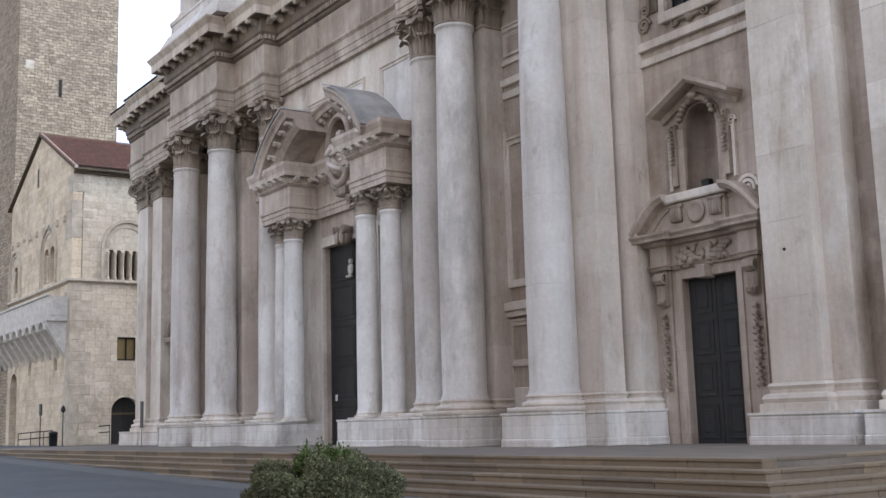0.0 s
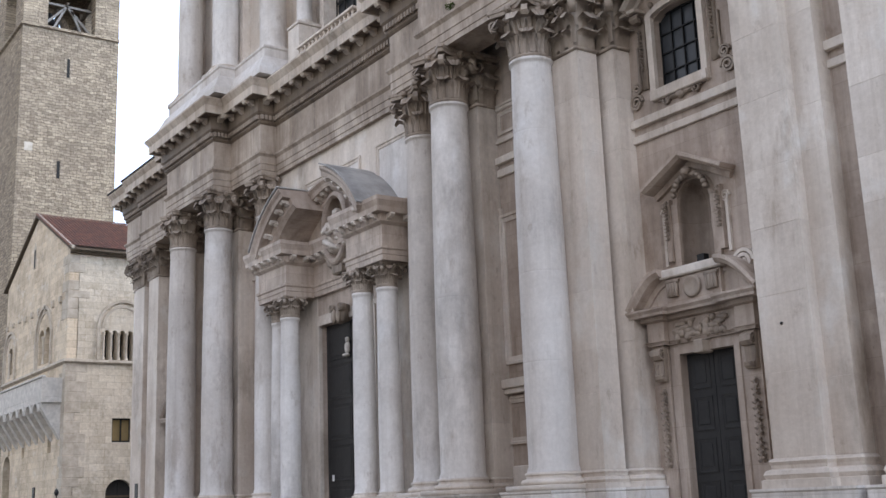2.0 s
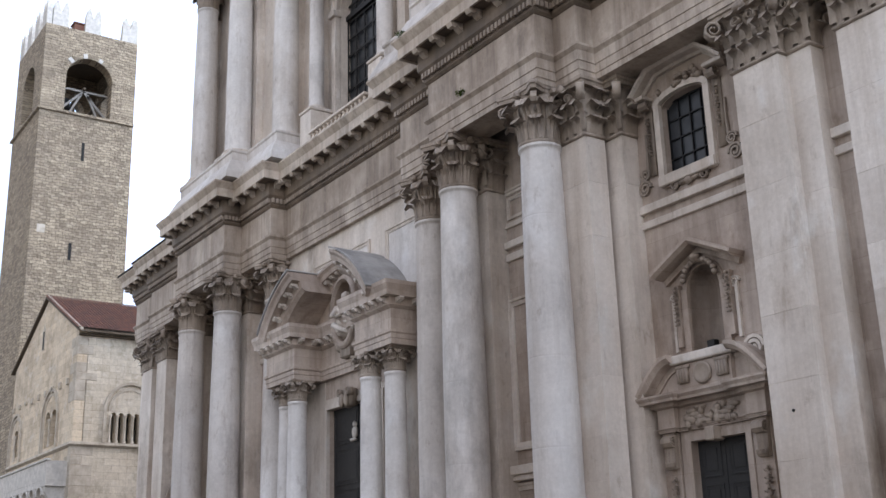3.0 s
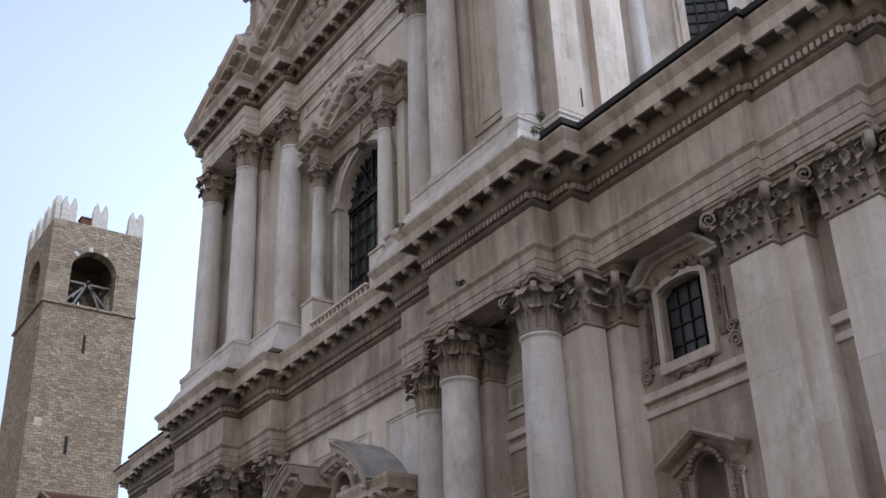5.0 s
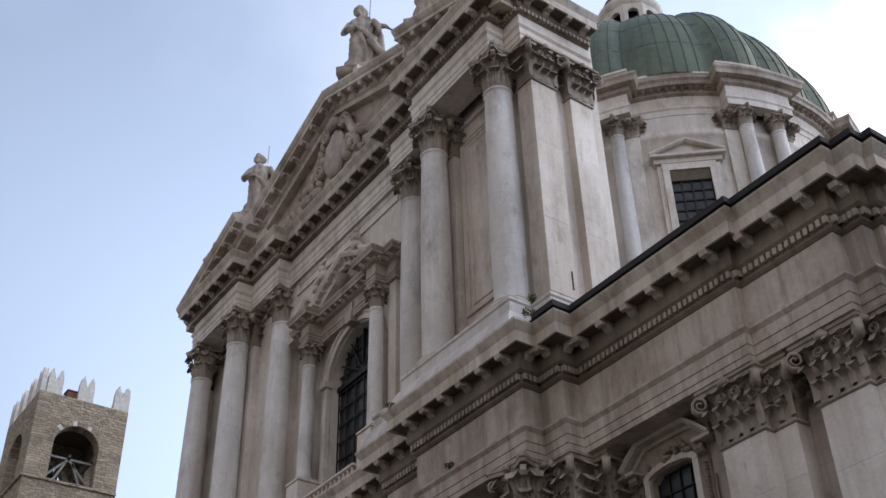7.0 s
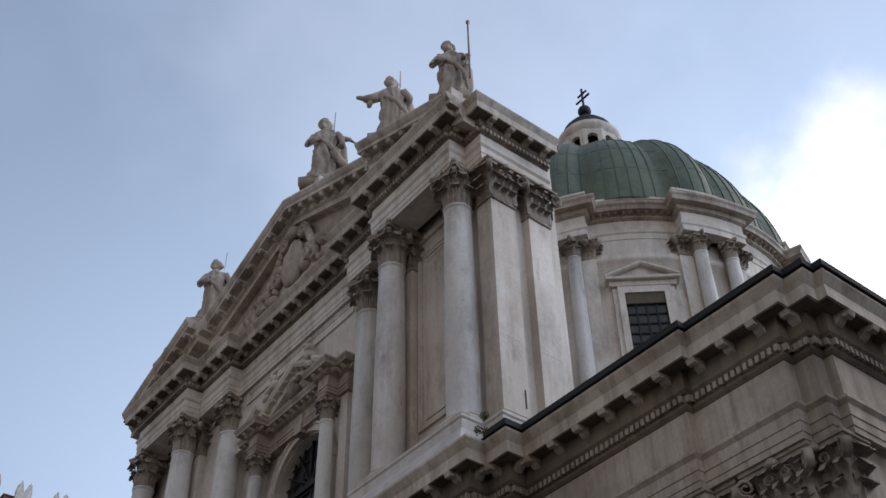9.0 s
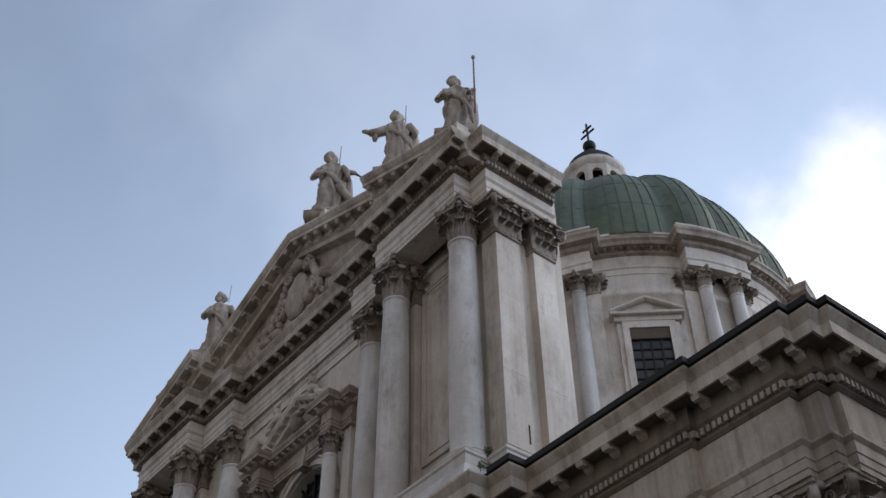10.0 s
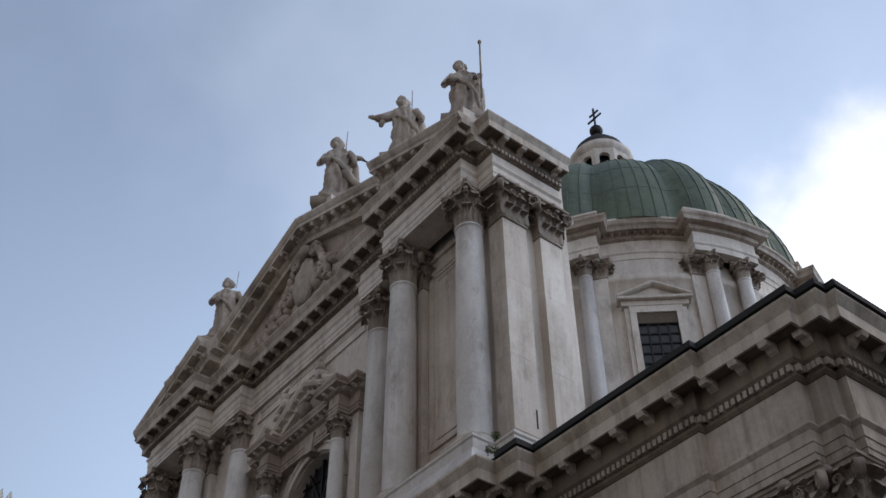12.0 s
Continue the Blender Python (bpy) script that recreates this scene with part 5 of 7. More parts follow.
for sg in (-1, 1):
    o = reclining(sg)
    o.location, o.scale = (XC + sg * 1.5, 22.25, 33.66), (0.72, 0.72, 0.66)
    o.rotation_euler = (0, sg * 0.42, 0)

# balustrade under the great window
bal = thing("balustrade", "low stone balustrade under the great arched window", "balustrade", XC, 0, 21.2)
bal.scale = (1.0, 1.0, 0.6)
bm = bmesh.new()
box(bm, -2.55, 2.55, 21.85, 22.15, 0.0, 0.22, 0.02)
part("base_rail", bm, M_STONE, bal)
bm = bmesh.new()
box(bm, -2.55, 2.55, 21.82, 22.18, 1.0, 1.2, 0.03)
part("top_rail", bm, M_STONE, bal)


def baluster():
    bm = bmesh.new()
    lathe(bm, [(0.1, 0.22), (0.1, 0.28), (0.06, 0.33), (0.11, 0.5), (0.115, 0.58), (0.06, 0.82), (0.09, 0.9), (0.1, 0.94), (0.1, 1.0)], 10)
    return bm


for i in range(14):
    piece("baluster", shared("baluster", baluster), M_STONE, bal, (-2.3 + 4.6 * i / 13, 22.0, 0))

# panels on the upper walls
for sg in (-1, 1):
    m = sg * 11.8
    bm = bmesh.new()
    frame_moulding(bm, m - 1.7, m + 1.7, 25.2, 34.2, 22.5, 0.24, 0.1)
    part("wall_panel", bm, M_STONE, church)
    bm = bmesh.new()
    frame_moulding(bm, m - 1.3, m + 1.3, 25.6, 33.8, 22.5, 0.12, 0.05)
    part("wall_panel", bm, M_STONE, church)
    bm = bmesh.new()
    a, b = sorted((sg * 7.0, sg * 14.5))
    box(bm, a, b, 22.36, 22.55, 34.95, 35.2, 0.02)
    part("string_course", bm, M_STONE, church)

# the wall over the great window, flush under the architrave, with its sunk panel
bm = bmesh.new()
prism(bm, [(-5.98, 32.0), (-4.3, 32.15), (0, 34.5), (4.3, 32.15), (5.98, 32.0), (5.98, 35.56), (-5.98, 35.56)], Y_OVER, 23.42)
bmesh.ops.recalc_face_normals(bm, faces=bm.faces[:])
part("upper_wall", bm, M_STONE, church)
bm = bmesh.new()
frame_moulding(bm, -4.9, 4.9, 34.62, 35.36, Y_OVER, 0.16, 0.1)
part("wall_panel", bm, M_STONE, church)

# carving in the great pediment
bm = bmesh.new()
rnd = random.Random(21)
lump(bm, (0, 22.55, 40.6), (1.0, 0.4, 1.5), 3)
for sg in (-1, 1):
    scroll(bm, sg * 0.9, 22.75, 42.3, 0.45, sg, 2.0, 0.4)
    scroll(bm, sg * 1.5, 22.75, 40.2, 0.5, sg, 2.0, 0.4)
    for i in range(26):
        s = i / 25
        lump(bm, (sg * (1.2 + 4.2 * s + rnd.uniform(-0.2, 0.2)), 22.6, 38.9 + (1 - s) * rnd.uniform(0.2, 2.6)), (rnd.uniform(0.15, 0.42), 0.3, rnd.uniform(0.15, 0.45)), 2)
    for i in range(6):
        lump(bm, (sg * (1.3 + 0.2 * i), 22.55, 42.0 - 0.42 * i), (0.22, 0.22, 0.4), 2)
lump(bm, (0, 22.4, 42.6), (0.6, 0.35, 0.4), 2)
relief = part("pediment_relief", bm, M_WALL, church, "carved stone shield with garlands")
relief.location = (0, -0.8, 0)
relief["kind"] = "stuff"
bm = bmesh.new()
prism(bm, [(-6.8, 38.7), (6.8, 38.7), (0, 42.0)], 22.72, 22.92)
for sg in (-1, 1):
    part_u = sg * 7.6
    box(bm, min(part_u, part_u + sg * 0.9), max(part_u, part_u + sg * 0.9), 22.3, 22.95, 38.6, 40.4)
part("tympanum_field", bm, M_STONE, church).location = (0, -0.8, 0)


# ---- statues on the pediment ----
def statue(seed, arm=0, staff=False, wings=False):
    """A robed figure, 4.2 m tall, as one plain shape: gathered folds, shoulders, head, arms, a rod."""
    bm = bmesh.new()
    rings = []
    n = 56
    stations = ((0, 0.62, 0.52, 0.05), (0.12, 0.70, 0.56, 0.05), (0.5, 0.62, 0.5, 0.05), (1.0, 0.56, 0.45, 0.08), (1.5, 0.55, 0.44, 0.1), (1.9, 0.55, 0.42, 0.08), (2.25, 0.47, 0.36, 0.03), (2.55, 0.52, 0.36, 0.0),
                          (2.85, 0.6, 0.36, -0.02), (3.05, 0.6, 0.32, -0.04), (3.2, 0.4, 0.26, -0.05), (3.3, 0.19, 0.19, -0.06), (3.45, 0.15, 0.16, -0.07))
    levels = [tuple(p + (q - p) * j / 4 for p, q in zip(a, b)) for a, b in zip(stations, stations[1:]) for j in range(4)] + [stations[-1]]
    for z, rx, ry, sx in levels:
        ring = []
        for i in range(n):
            a = 2 * math.pi * i / n
            sway = 1.4 * noise.noise(Vector((math.cos(a), math.sin(a), 0.7 * z + seed)))
            f = (0.13 if z < 2.0 else 0.08) * math.sin(10 * a + 1.6 * z * math.sin(seed) + seed + 2.2 * sway) + 0.07 * math.sin(4 * a - 2.4 * z + 1.5 * sway)
            k = 1 + (f if z < 3.1 else 0) + 0.08 * noise.noise(Vector((math.cos(a) * 1.5, math.sin(a) * 1.5, z * 1.4 + seed)))
            ring.append((sx + rx * k * math.cos(a), ry * k * math.sin(a), z))
        rings.append(ring)
    vs = quads(bm, rings)
    bm.faces.new(vs[0][::-1])
    bm.faces.new(vs[-1])
    lump(bm, (-0.1, -0.06, 3.72), (0.25, 0.28, 0.34), 3)
    lump(bm, (-0.04, 0.1, 3.82), (0.29, 0.26, 0.27), 2)
    lump(bm, (-0.12, -0.22, 3.5), (0.16, 0.14, 0.2), 2)
    limb(bm, [(-0.55, 0.2, 3.0), (-0.2, -0.35, 2.5), (0.25, -0.45, 2.05), (0.62, -0.2, 1.5), (0.7, 0.1, 0.7)], 0.09, 0.14)      # sash of cloth
    limb(bm, [(0.55, 0.25, 2.9), (0.72, 0.2, 2.2), (0.75, 0.25, 1.2), (0.6, 0.2, 0.2)], 0.2, 0.24)
    if arm:
        limb(bm, [(arm * 0.45, -0.05, 2.95), (arm * 0.85, -0.2, 2.65), (arm * 1.2, -0.25, 2.6)], 0.22, 0.17)
        limb(bm, [(arm * 1.15, -0.25, 2.6), (arm * 1.32, -0.3, 2.66), (arm * 1.5, -0.32, 2.72)], 0.12, 0.07)
        limb(bm, [(arm * 0.95, -0.15, 2.6), (arm * 0.98, -0.1, 2.2)], 0.2, 0.08)
    else:
        limb(bm, [(-0.5, -0.05, 2.95), (-0.74, -0.2, 2.45), (-0.5, -0.5, 2.25), (-0.1, -0.52, 2.45)], 0.2, 0.11)
    limb(bm, [(0.5, -0.05, 2.95), (0.78, -0.1, 2.5), (0.8, -0.2, 2.9 if staff else 2.1)], 0.2, 0.12)
    if wings:
        limb(bm, [(0.5, 0.1, 2.9), (1.1, -0.1, 2.5), (1.5, -0.2, 2.0)], 0.17, 0.08)
        limb(bm, [(0.4, -0.2, 1.6), (0.8, -0.3, 1.0), (1.3, -0.2, 0.4)], 0.22, 0.14)
    if staff:
        lathe(bm, [(0.04, 1.2), (0.04, 4.95), (0.09, 5.0), (0.09, 5.12), (0.02, 5.15)], 8, 0.88, -0.25)
    else:
        lathe(bm, [(0.02, 3.6), (0.02, 4.75)], 6, 0.3, 0.2)
    lump(bm, (0, 0, -0.1), (0.95, 0.75, 0.25), 3)
    box(bm, -0.85, 0.85, -0.7, 0.7, -0.5, -0.05)
    for v in bm.verts:                    # worn, uneven carving
        if v.co.z < 4.2 and abs(v.co.x) < 1.3:
            q = Vector(v.co) * 3.3 + Vector((seed, 0, 0))
            v.co += Vector((noise.noise(q), noise.noise(q + Vector((9, 0, 0))), 0.5 * noise.noise(q + Vector((0, 9, 0))))) * 0.075
    for f in bm.faces:
        f.smooth = True
    bmesh.ops.recalc_face_normals(bm, faces=bm.faces[:])
    return part("statue", bm, M_CORNICE)


def half_figure():
    """A draped half figure, leaning out of the oval frame over the portal."""
    bm = bmesh.new()
    rings = []
    for z, rx, ry in ((-1.05, 0.2, 0.12), (-0.9, 0.5, 0.3), (-0.5, 0.62, 0.36), (0.0, 0.5, 0.32), (0.35, 0.56, 0.32), (0.55, 0.5, 0.28), (0.68, 0.28, 0.22), (0.8, 0.15, 0.16), (0.95, 0.14, 0.15)):
        rings.append([(rx * (1 + 0.09 * math.sin(7 * a + 2 * z)) * math.cos(a), -0.12 * z + ry * math.sin(a), z) for a in (2 * math.pi * i / 28 for i in range(28))])
    vs = quads(bm, rings)
    bm.faces.new(vs[0][::-1])
    bm.faces.new(vs[-1])
    lump(bm, (-0.03, -0.2, 1.02), (0.16, 0.19, 0.23), 3)
    lump(bm, (0.0, -0.1, 1.1), (0.18, 0.17, 0.17), 2)
    limb(bm, [(-0.45, -0.05, 0.5), (-0.62, -0.25, 0.05), (-0.3, -0.52, -0.1), (0.05, -0.5, 0.1)], 0.17, 0.09)
    limb(bm, [(0.45, -0.05, 0.5), (0.64, -0.2, 0.0), (0.4, -0.46, -0.35), (0.05, -0.5, -0.4)], 0.17, 0.09)
    limb(bm, [(-0.5, -0.1, 0.5), (-0.1, -0.42, 0.1), (0.35, -0.45, -0.4), (0.6, -0.2, -0.8)], 0.1, 0.16)
    limb(bm, [(-0.6, -0.15, -0.4), (-0.2, -0.45, -0.7), (0.3, -0.4, -0.95)], 0.16, 0.1)
    for f in bm.faces:
        f.smooth = True
    bmesh.ops.recalc_face_normals(bm, faces=bm.faces[:])
    return part("bust", bm, M_STONE)


o = tagged(half_figure(), "pale stone half figure set in an oval medallion", "bust")
o.location, o.scale, o.rotation_euler = (XC, 22.42, 12.8), (1.0, 0.75, 0.82), (0, 0, 0.5)

LAB = {0: "weathered stone statue of a robed figure on the pediment", 1: "stone statue with one arm held out, on the pediment", 2: "stone statue leaning on a tall metal rod, on the pediment",
       3: "large stone statue group on the peak of the pediment"}
for u, y, z, seed, arm, staff, lab, k in ((9.15, 21.5, 42.0, 3, -1, False, 1, 1.18), (13.95, 21.4, 40.35, 5, 0, True, 2, 1.08), (-8.9, 21.5, 42.0, 8, 0, False, 0, 1.2), (-13.9, 21.4, 39.6, 10, 0, False, 0, 0.9), (0.25, 23.0, 47.0, 7, 0, False, 3, 1.36)):
    s = statue(seed, arm, staff, lab == 3)
    s.location, s.scale, s.rotation_euler = (XC + u, y, z), (k, k, k), (0, 0, 0.75)
    tagged(s, LAB[lab], "statue", group="statues on the pediment")
    bm = bmesh.new()
    box(bm, u - 1.0, u + 1.0, y - 0.8, y + 0.8, rake(u) - 0.6, z - 0.35 * k + 0.02)
    part("statue_pedestal", bm, M_STONE, church)
bm = bmesh.new()                # the companion of the middle figure
lump(bm, (0, 0, 0.7), (0.5, 0.45, 0.75), 3)
lump(bm, (-0.1, -0.1, 1.6), (0.24, 0.25, 0.3), 2)
lump(bm, (-0.5, -0.1, 1.0), (0.3, 0.2, 0.25), 2)
o = tagged(part("small_statue", bm, M_STONE), "small stone figure seated beside the middle statue", "statue", group="statues on the pediment")
o.location = (XC - 1.2, 22.9, 46.6)

# ---- drum and dome ----
DY, DR = 46.9, 11.6
W0 = radians(-40.9)                 # heading of one window; eight in all
bm = bmesh.new()
box(bm, -14.0, 14.0, 33, 62, 21.2, 30.0)
part("crossing", bm, M_STONE, church)


def round_path(r, bumps=0.0, seg=16):
    """The drum's plan, with a step forward over each pair of columns."""
    pts = []
    for k in range(8):
        mid = W0 + math.pi / 8 + k * math.pi / 4
        for i in range(seg):
            a = mid - math.pi / 4 + radians(9.5) + (math.pi / 4 - radians(19)) * i / (seg - 1)
            pts.append((r * math.cos(a), r * math.sin(a)))
        for a in (-9.5, -6, -3, 0, 3, 6, 9.5):
            b = mid + radians(a)
            pts.append(((r + bumps) * math.cos(b), (r + bumps) * math.sin(b)))
    return pts


def ring_sweep(name, r, bumps, prof, material, z0=0.0, label=""):
    bm = bmesh.new()
    path = round_path(r, bumps)
    sweep(bm, path, prof, True)
    o = part(name, bm, material, church, label)
    o.location = (0, DY, 0)
    return o


bm = bmesh.new()
lathe(bm, [(DR + 0.8, 29.9), (DR + 0.8, 34.9), (DR + 0.3, 35.1), (DR, 35.2), (DR, 43.9), (DR + 0.12, 43.95), (DR + 0.12, 44.4), (DR, 44.5), (DR, 46.2)], 96)
part("drum", bm, M_STONE, church).location = (0, DY, 0)
ring_sweep("drum_entablature", DR, 0.95, [(-0.6, 47.1), (0.0, 47.1), (0.0, 46.3), (0.1, 46.28), (0.1, 46.1), (0.03, 46.0), (0.03, 45.6), (-0.6, 45.55)], M_STONE)
dc = ring_sweep("drum_cornice", DR, 0.95, [(-0.9, 48.05), (0.78, 48.0), (0.78, 47.85), (0.68, 47.7), (0.64, 47.45), (0.25, 47.42), (0.2, 47.15), (0.0, 47.05), (-0.9, 47.0)], M_CORNICE)
me = shared("small_bracket0.50", lambda: modillion(0.5, 0.2))
for k in range(8):
    mid = W0 + k * math.pi / 4
    for i in range(-6, 7):
        a = mid + radians(i * 2.15)
        if math.sin(a) < 0.45:
            piece("bracket", me, M_WALL, dc, ((DR + 0.24) * math.cos(a), (DR + 0.24) * math.sin(a), 47.43), a + math.pi / 2)
ring_sweep("attic_ring", DR - 0.35, 0.95, [(-0.9, 49.25), (0.2, 49.2), (0.2, 49.05), (0.05, 48.95), (0.0, 48.0), (-0.9, 48.0)], M_STONE)

# dome: eight broad lobes with narrow ones between them, covered with sheets
def dome_r(a):
    d = (a - W0) % (math.pi / 4)
    d = min(d, math.pi / 4 - d)          # 0 at a window, pi/8 over the columns
    if d > radians(14.0):
        return 0.985 + 0.07 * math.cos((math.pi / 8 - d) / radians(8.5) * math.pi / 2) ** 0.6
    return 0.965 + 0.05 * math.cos(d / radians(14.0) * math.pi / 2) ** 0.7


bm = bmesh.new()
rings = []
SEG = 192
for i in range(25):
    e = radians(80 * i / 24)
    rr = (DR - 0.2) * math.cos(e) ** 0.92
    rings.append([(rr * dome_r(2 * math.pi * j / SEG) * math.cos(2 * math.pi * j / SEG), rr * dome_r(2 * math.pi * j / SEG) * math.sin(2 * math.pi * j / SEG), 49.1 + 12.0 * math.sin(e)) for j in range(SEG)])
quads(bm, rings)
for f in bm.faces:
    f.smooth = True
bmesh.ops.recalc_face_normals(bm, faces=bm.faces[:])
dome = part("dome", bm, M_COPPER, church, "green patinated copper dome with standing seams")
dome.location = (0, DY, 0)
for k in range(96):
    a = W0 + 2 * math.pi * (k + 0.5) / 96
    if math.sin(a) > 0.5:
        continue
    bm = bmesh.new()
    rows = []
    t = Vector((-math.sin(a), math.cos(a), 0)) * 0.035
    for i in range(17):
        e = radians(78 * i / 16)
        r = (DR - 0.2) * math.cos(e) ** 0.92 * dome_r(a)
        z = 49.1 + 12.0 * math.sin(e)
        c = Vector((r * math.cos(a), r * math.sin(a), z))
        o = Vector((math.cos(a) * math.cos(e), math.sin(a) * math.cos(e), math.sin(e)))
        rows.append([c - t - o * 0.02, c - t + o * 0.06, c + t + o * 0.06, c + t - o * 0.02])
    quads(bm, rows)
    bmesh.ops.recalc_face_normals(bm, faces=bm.faces[:])
    part("seam", bm, M_COPPER, dome)

def pil_block(w, d, h):
    bm = bmesh.new()
    box(bm, -w, w, 0, d, 0, h, 0.01)
    box(bm, -w - 0.08, w + 0.08, -0.08, d, 0, 0.35, 0.02)
    return bm



for k in range(1, 6):                    # cross joints of the sheets, ring by ring
    e = radians(14.0 * k)
    bm = bmesh.new()
    rows = []
    for dz, dr in ((-0.02, 0.0), (-0.02, 0.02), (0.02, 0.018), (0.02, 0.0)):
        rows.append([((DR - 0.2) * math.cos(e) ** 0.92 * dome_r(2 * math.pi * j / 96) * math.cos(2 * math.pi * j / 96) * (1 + dr / 10), (DR - 0.2) * math.cos(e) ** 0.92 * dome_r(2 * math.pi * j / 96) * math.sin(2 * math.pi * j / 96) * (1 + dr / 10), 49.1 + 12.0 * math.sin(e) + dz) for j in range(96)])
    quads(bm, rows)
    bmesh.ops.recalc_face_normals(bm, faces=bm.faces[:])
    part("cross_seam", bm, M_COPPER, dome)

# drum columns and windows
for k in range(8):
    mid = W0 + math.pi / 8 + k * math.pi / 4
    if math.sin(mid) > 0.75:
        continue
    for s2 in (-1, 1):
        a = mid + s2 * radians(4.9)
        c = column(church, "drum", (DR + 0.5) * math.cos(a), DY + (DR + 0.5) * math.sin(a), 35.2, 0.44, 0.3, 8.75, 1.3, 0.88, 2)
        c.rotation_euler = (0, 0, a + math.pi / 4)
        a = mid + s2 * radians(8.6)
        p = piece("pilaster", shared("drum_pilaster", lambda: pil_block(0.42, 0.35, 10.3)), M_STONE, church, ((DR + 0.22) * math.cos(a), DY + (DR + 0.22) * math.sin(a), 35.2), a + math.pi / 2)
        piece("capital", shared("pcap_drum", lambda: capital_mesh(False, 0.42, 0.3, 1.25)), M_CARVED, p, (0, 0, 9.05))


def drum_window(a):
    w = thing("drum_window", "square-barred drum window under a small stone pediment", "window", XC + DR * math.cos(a), DY + DR * math.sin(a), 36.6, group="drum windows", kind="structure")
    w.rotation_euler = (0, 0, a + math.pi / 2)
    bm = bmesh.new()
    for s2 in (-1, 1):
        x0, x1 = sorted((s2 * 1.12, s2 * 1.5))
        box(bm, x0, x1, -0.3, 0.4, 0, 4.9)
        x0, x1 = sorted((s2 * 1.5, s2 * 1.75))
        box(bm, x0, x1, -0.18, 0.4, 0, 5.15)
    box(bm, -1.5, 1.5, -0.303, 0.4, 4.75, 5.2)
    part("window_frame", bm, M_STONE, w)
    bm = bmesh.new()
    box(bm, -2.1, 2.1, -0.6, 0.3, 5.55, 5.75, 0.03)
    box(bm, -1.9, 1.9, -0.35, 0.3, 5.2, 5.55, 0.02)
    for s2 in (-1, 1):
        bent_moulding(bm, [(s2 * 2.1, 5.82), (s2 * 1.0, 6.32), (0, 6.78)], [(0.3, 0.06), (-0.6, 0.06), (-0.6, -0.06), (-0.5, -0.14), (-0.3, -0.15), (0.3, -0.15)])
    prism(bm, [(-1.9, 5.75), (1.9, 5.75), (0, 6.6)], -0.25, 0.3)
    part("window_pediment", bm, M_STONE, w)
    bm = bmesh.new()
    box(bm, -1.15, 1.15, -0.06, -0.02, 0, 4.85)
    part("pane", bm, M_GLASS, w)
    window_grille(w, -1.12, 1.12, 0.0, 4.0, -0.12, 4, 6, 0.09)
    bm = bmesh.new()
    box(bm, -1.13, 1.13, -0.22, -0.07, 4.0, 4.8)
    part("window_head", bm, M_WOOD, w)


for k in range(8):
    a = W0 + k * math.pi / 4
    if math.sin(a) < 0.5:
        drum_window(a)

# lantern
bm = bmesh.new()
lathe(bm, [(2.8, 60.2), (2.8, 62.1), (2.4, 62.2), (2.3, 62.8)], 48)
part("lantern_base", bm, M_STONE, church).location = (0, DY, -0.5)
bm = bmesh.new()
lathe(bm, [(1.55, 62.7), (1.55, 66.2)], 32)
part("lantern_core", bm, M_DARK, church).location = (0, DY, -0.5)
for k in range(10):
    a = W0 + 2 * math.pi * k / 10
    bm = bmesh.new()
    wall_with_holes(bm, -0.74, 0.74, 62.7, 66.2, 0, 0.3, [(-0.4, 0.4, 63.1, 65.6, 0.4)])
    o = part("lantern_arch", bm, M_STONE, church)
    o.location, o.rotation_euler = (2.22 * math.cos(a), DY + 2.22 * math.sin(a), -0.5), (0, 0, a + math.pi / 2)
bm = bmesh.new()
lathe(bm, [(2.1, 65.9), (2.3, 66.1), (2.5, 66.4), (2.55, 66.7), (2.25, 66.8), (2.2, 67.2), (2.1, 67.25)], 48)
part("lantern_cornice", bm, M_STONE, church).location = (0, DY, -0.5)
bm = bmesh.new()
lathe(bm, [(2.15, 67.2), (1.95, 67.9), (1.5, 68.5), (0.9, 68.95), (0.35, 69.2), (0.2, 69.5), (0.3, 70.0)], 40)
part("lantern_cap", bm, M_LEAD, church).location = (0, DY, -0.5)
bm = bmesh.new()
lathe(bm, [(0.05, 69.9)] + [(0.55 * math.sin(math.pi * i / 10), 70.5 - 0.55 * math.cos(math.pi * i / 10)) for i in range(1, 10)] + [(0.05, 71.05)], 20)
ball = part("ball", bm, M_IRON, church)
ball.location = (0, DY, -0.5)
bm = bmesh.new()
box(bm, -0.07, 0.07, -0.07, 0.07, 71.0, 73.3)
box(bm, -0.75, 0.75, -0.06, 0.06, 72.0, 72.14)
box(bm, -0.5, 0.5, -0.06, 0.06, 72.6, 72.74)
part("cross", bm, M_IRON, ball)

bm = bmesh.new()
box(bm, 15.59, 15.612, 23.02, 23.09, 23.65, 24.45)
part("crack", bm, M_DARK, church)


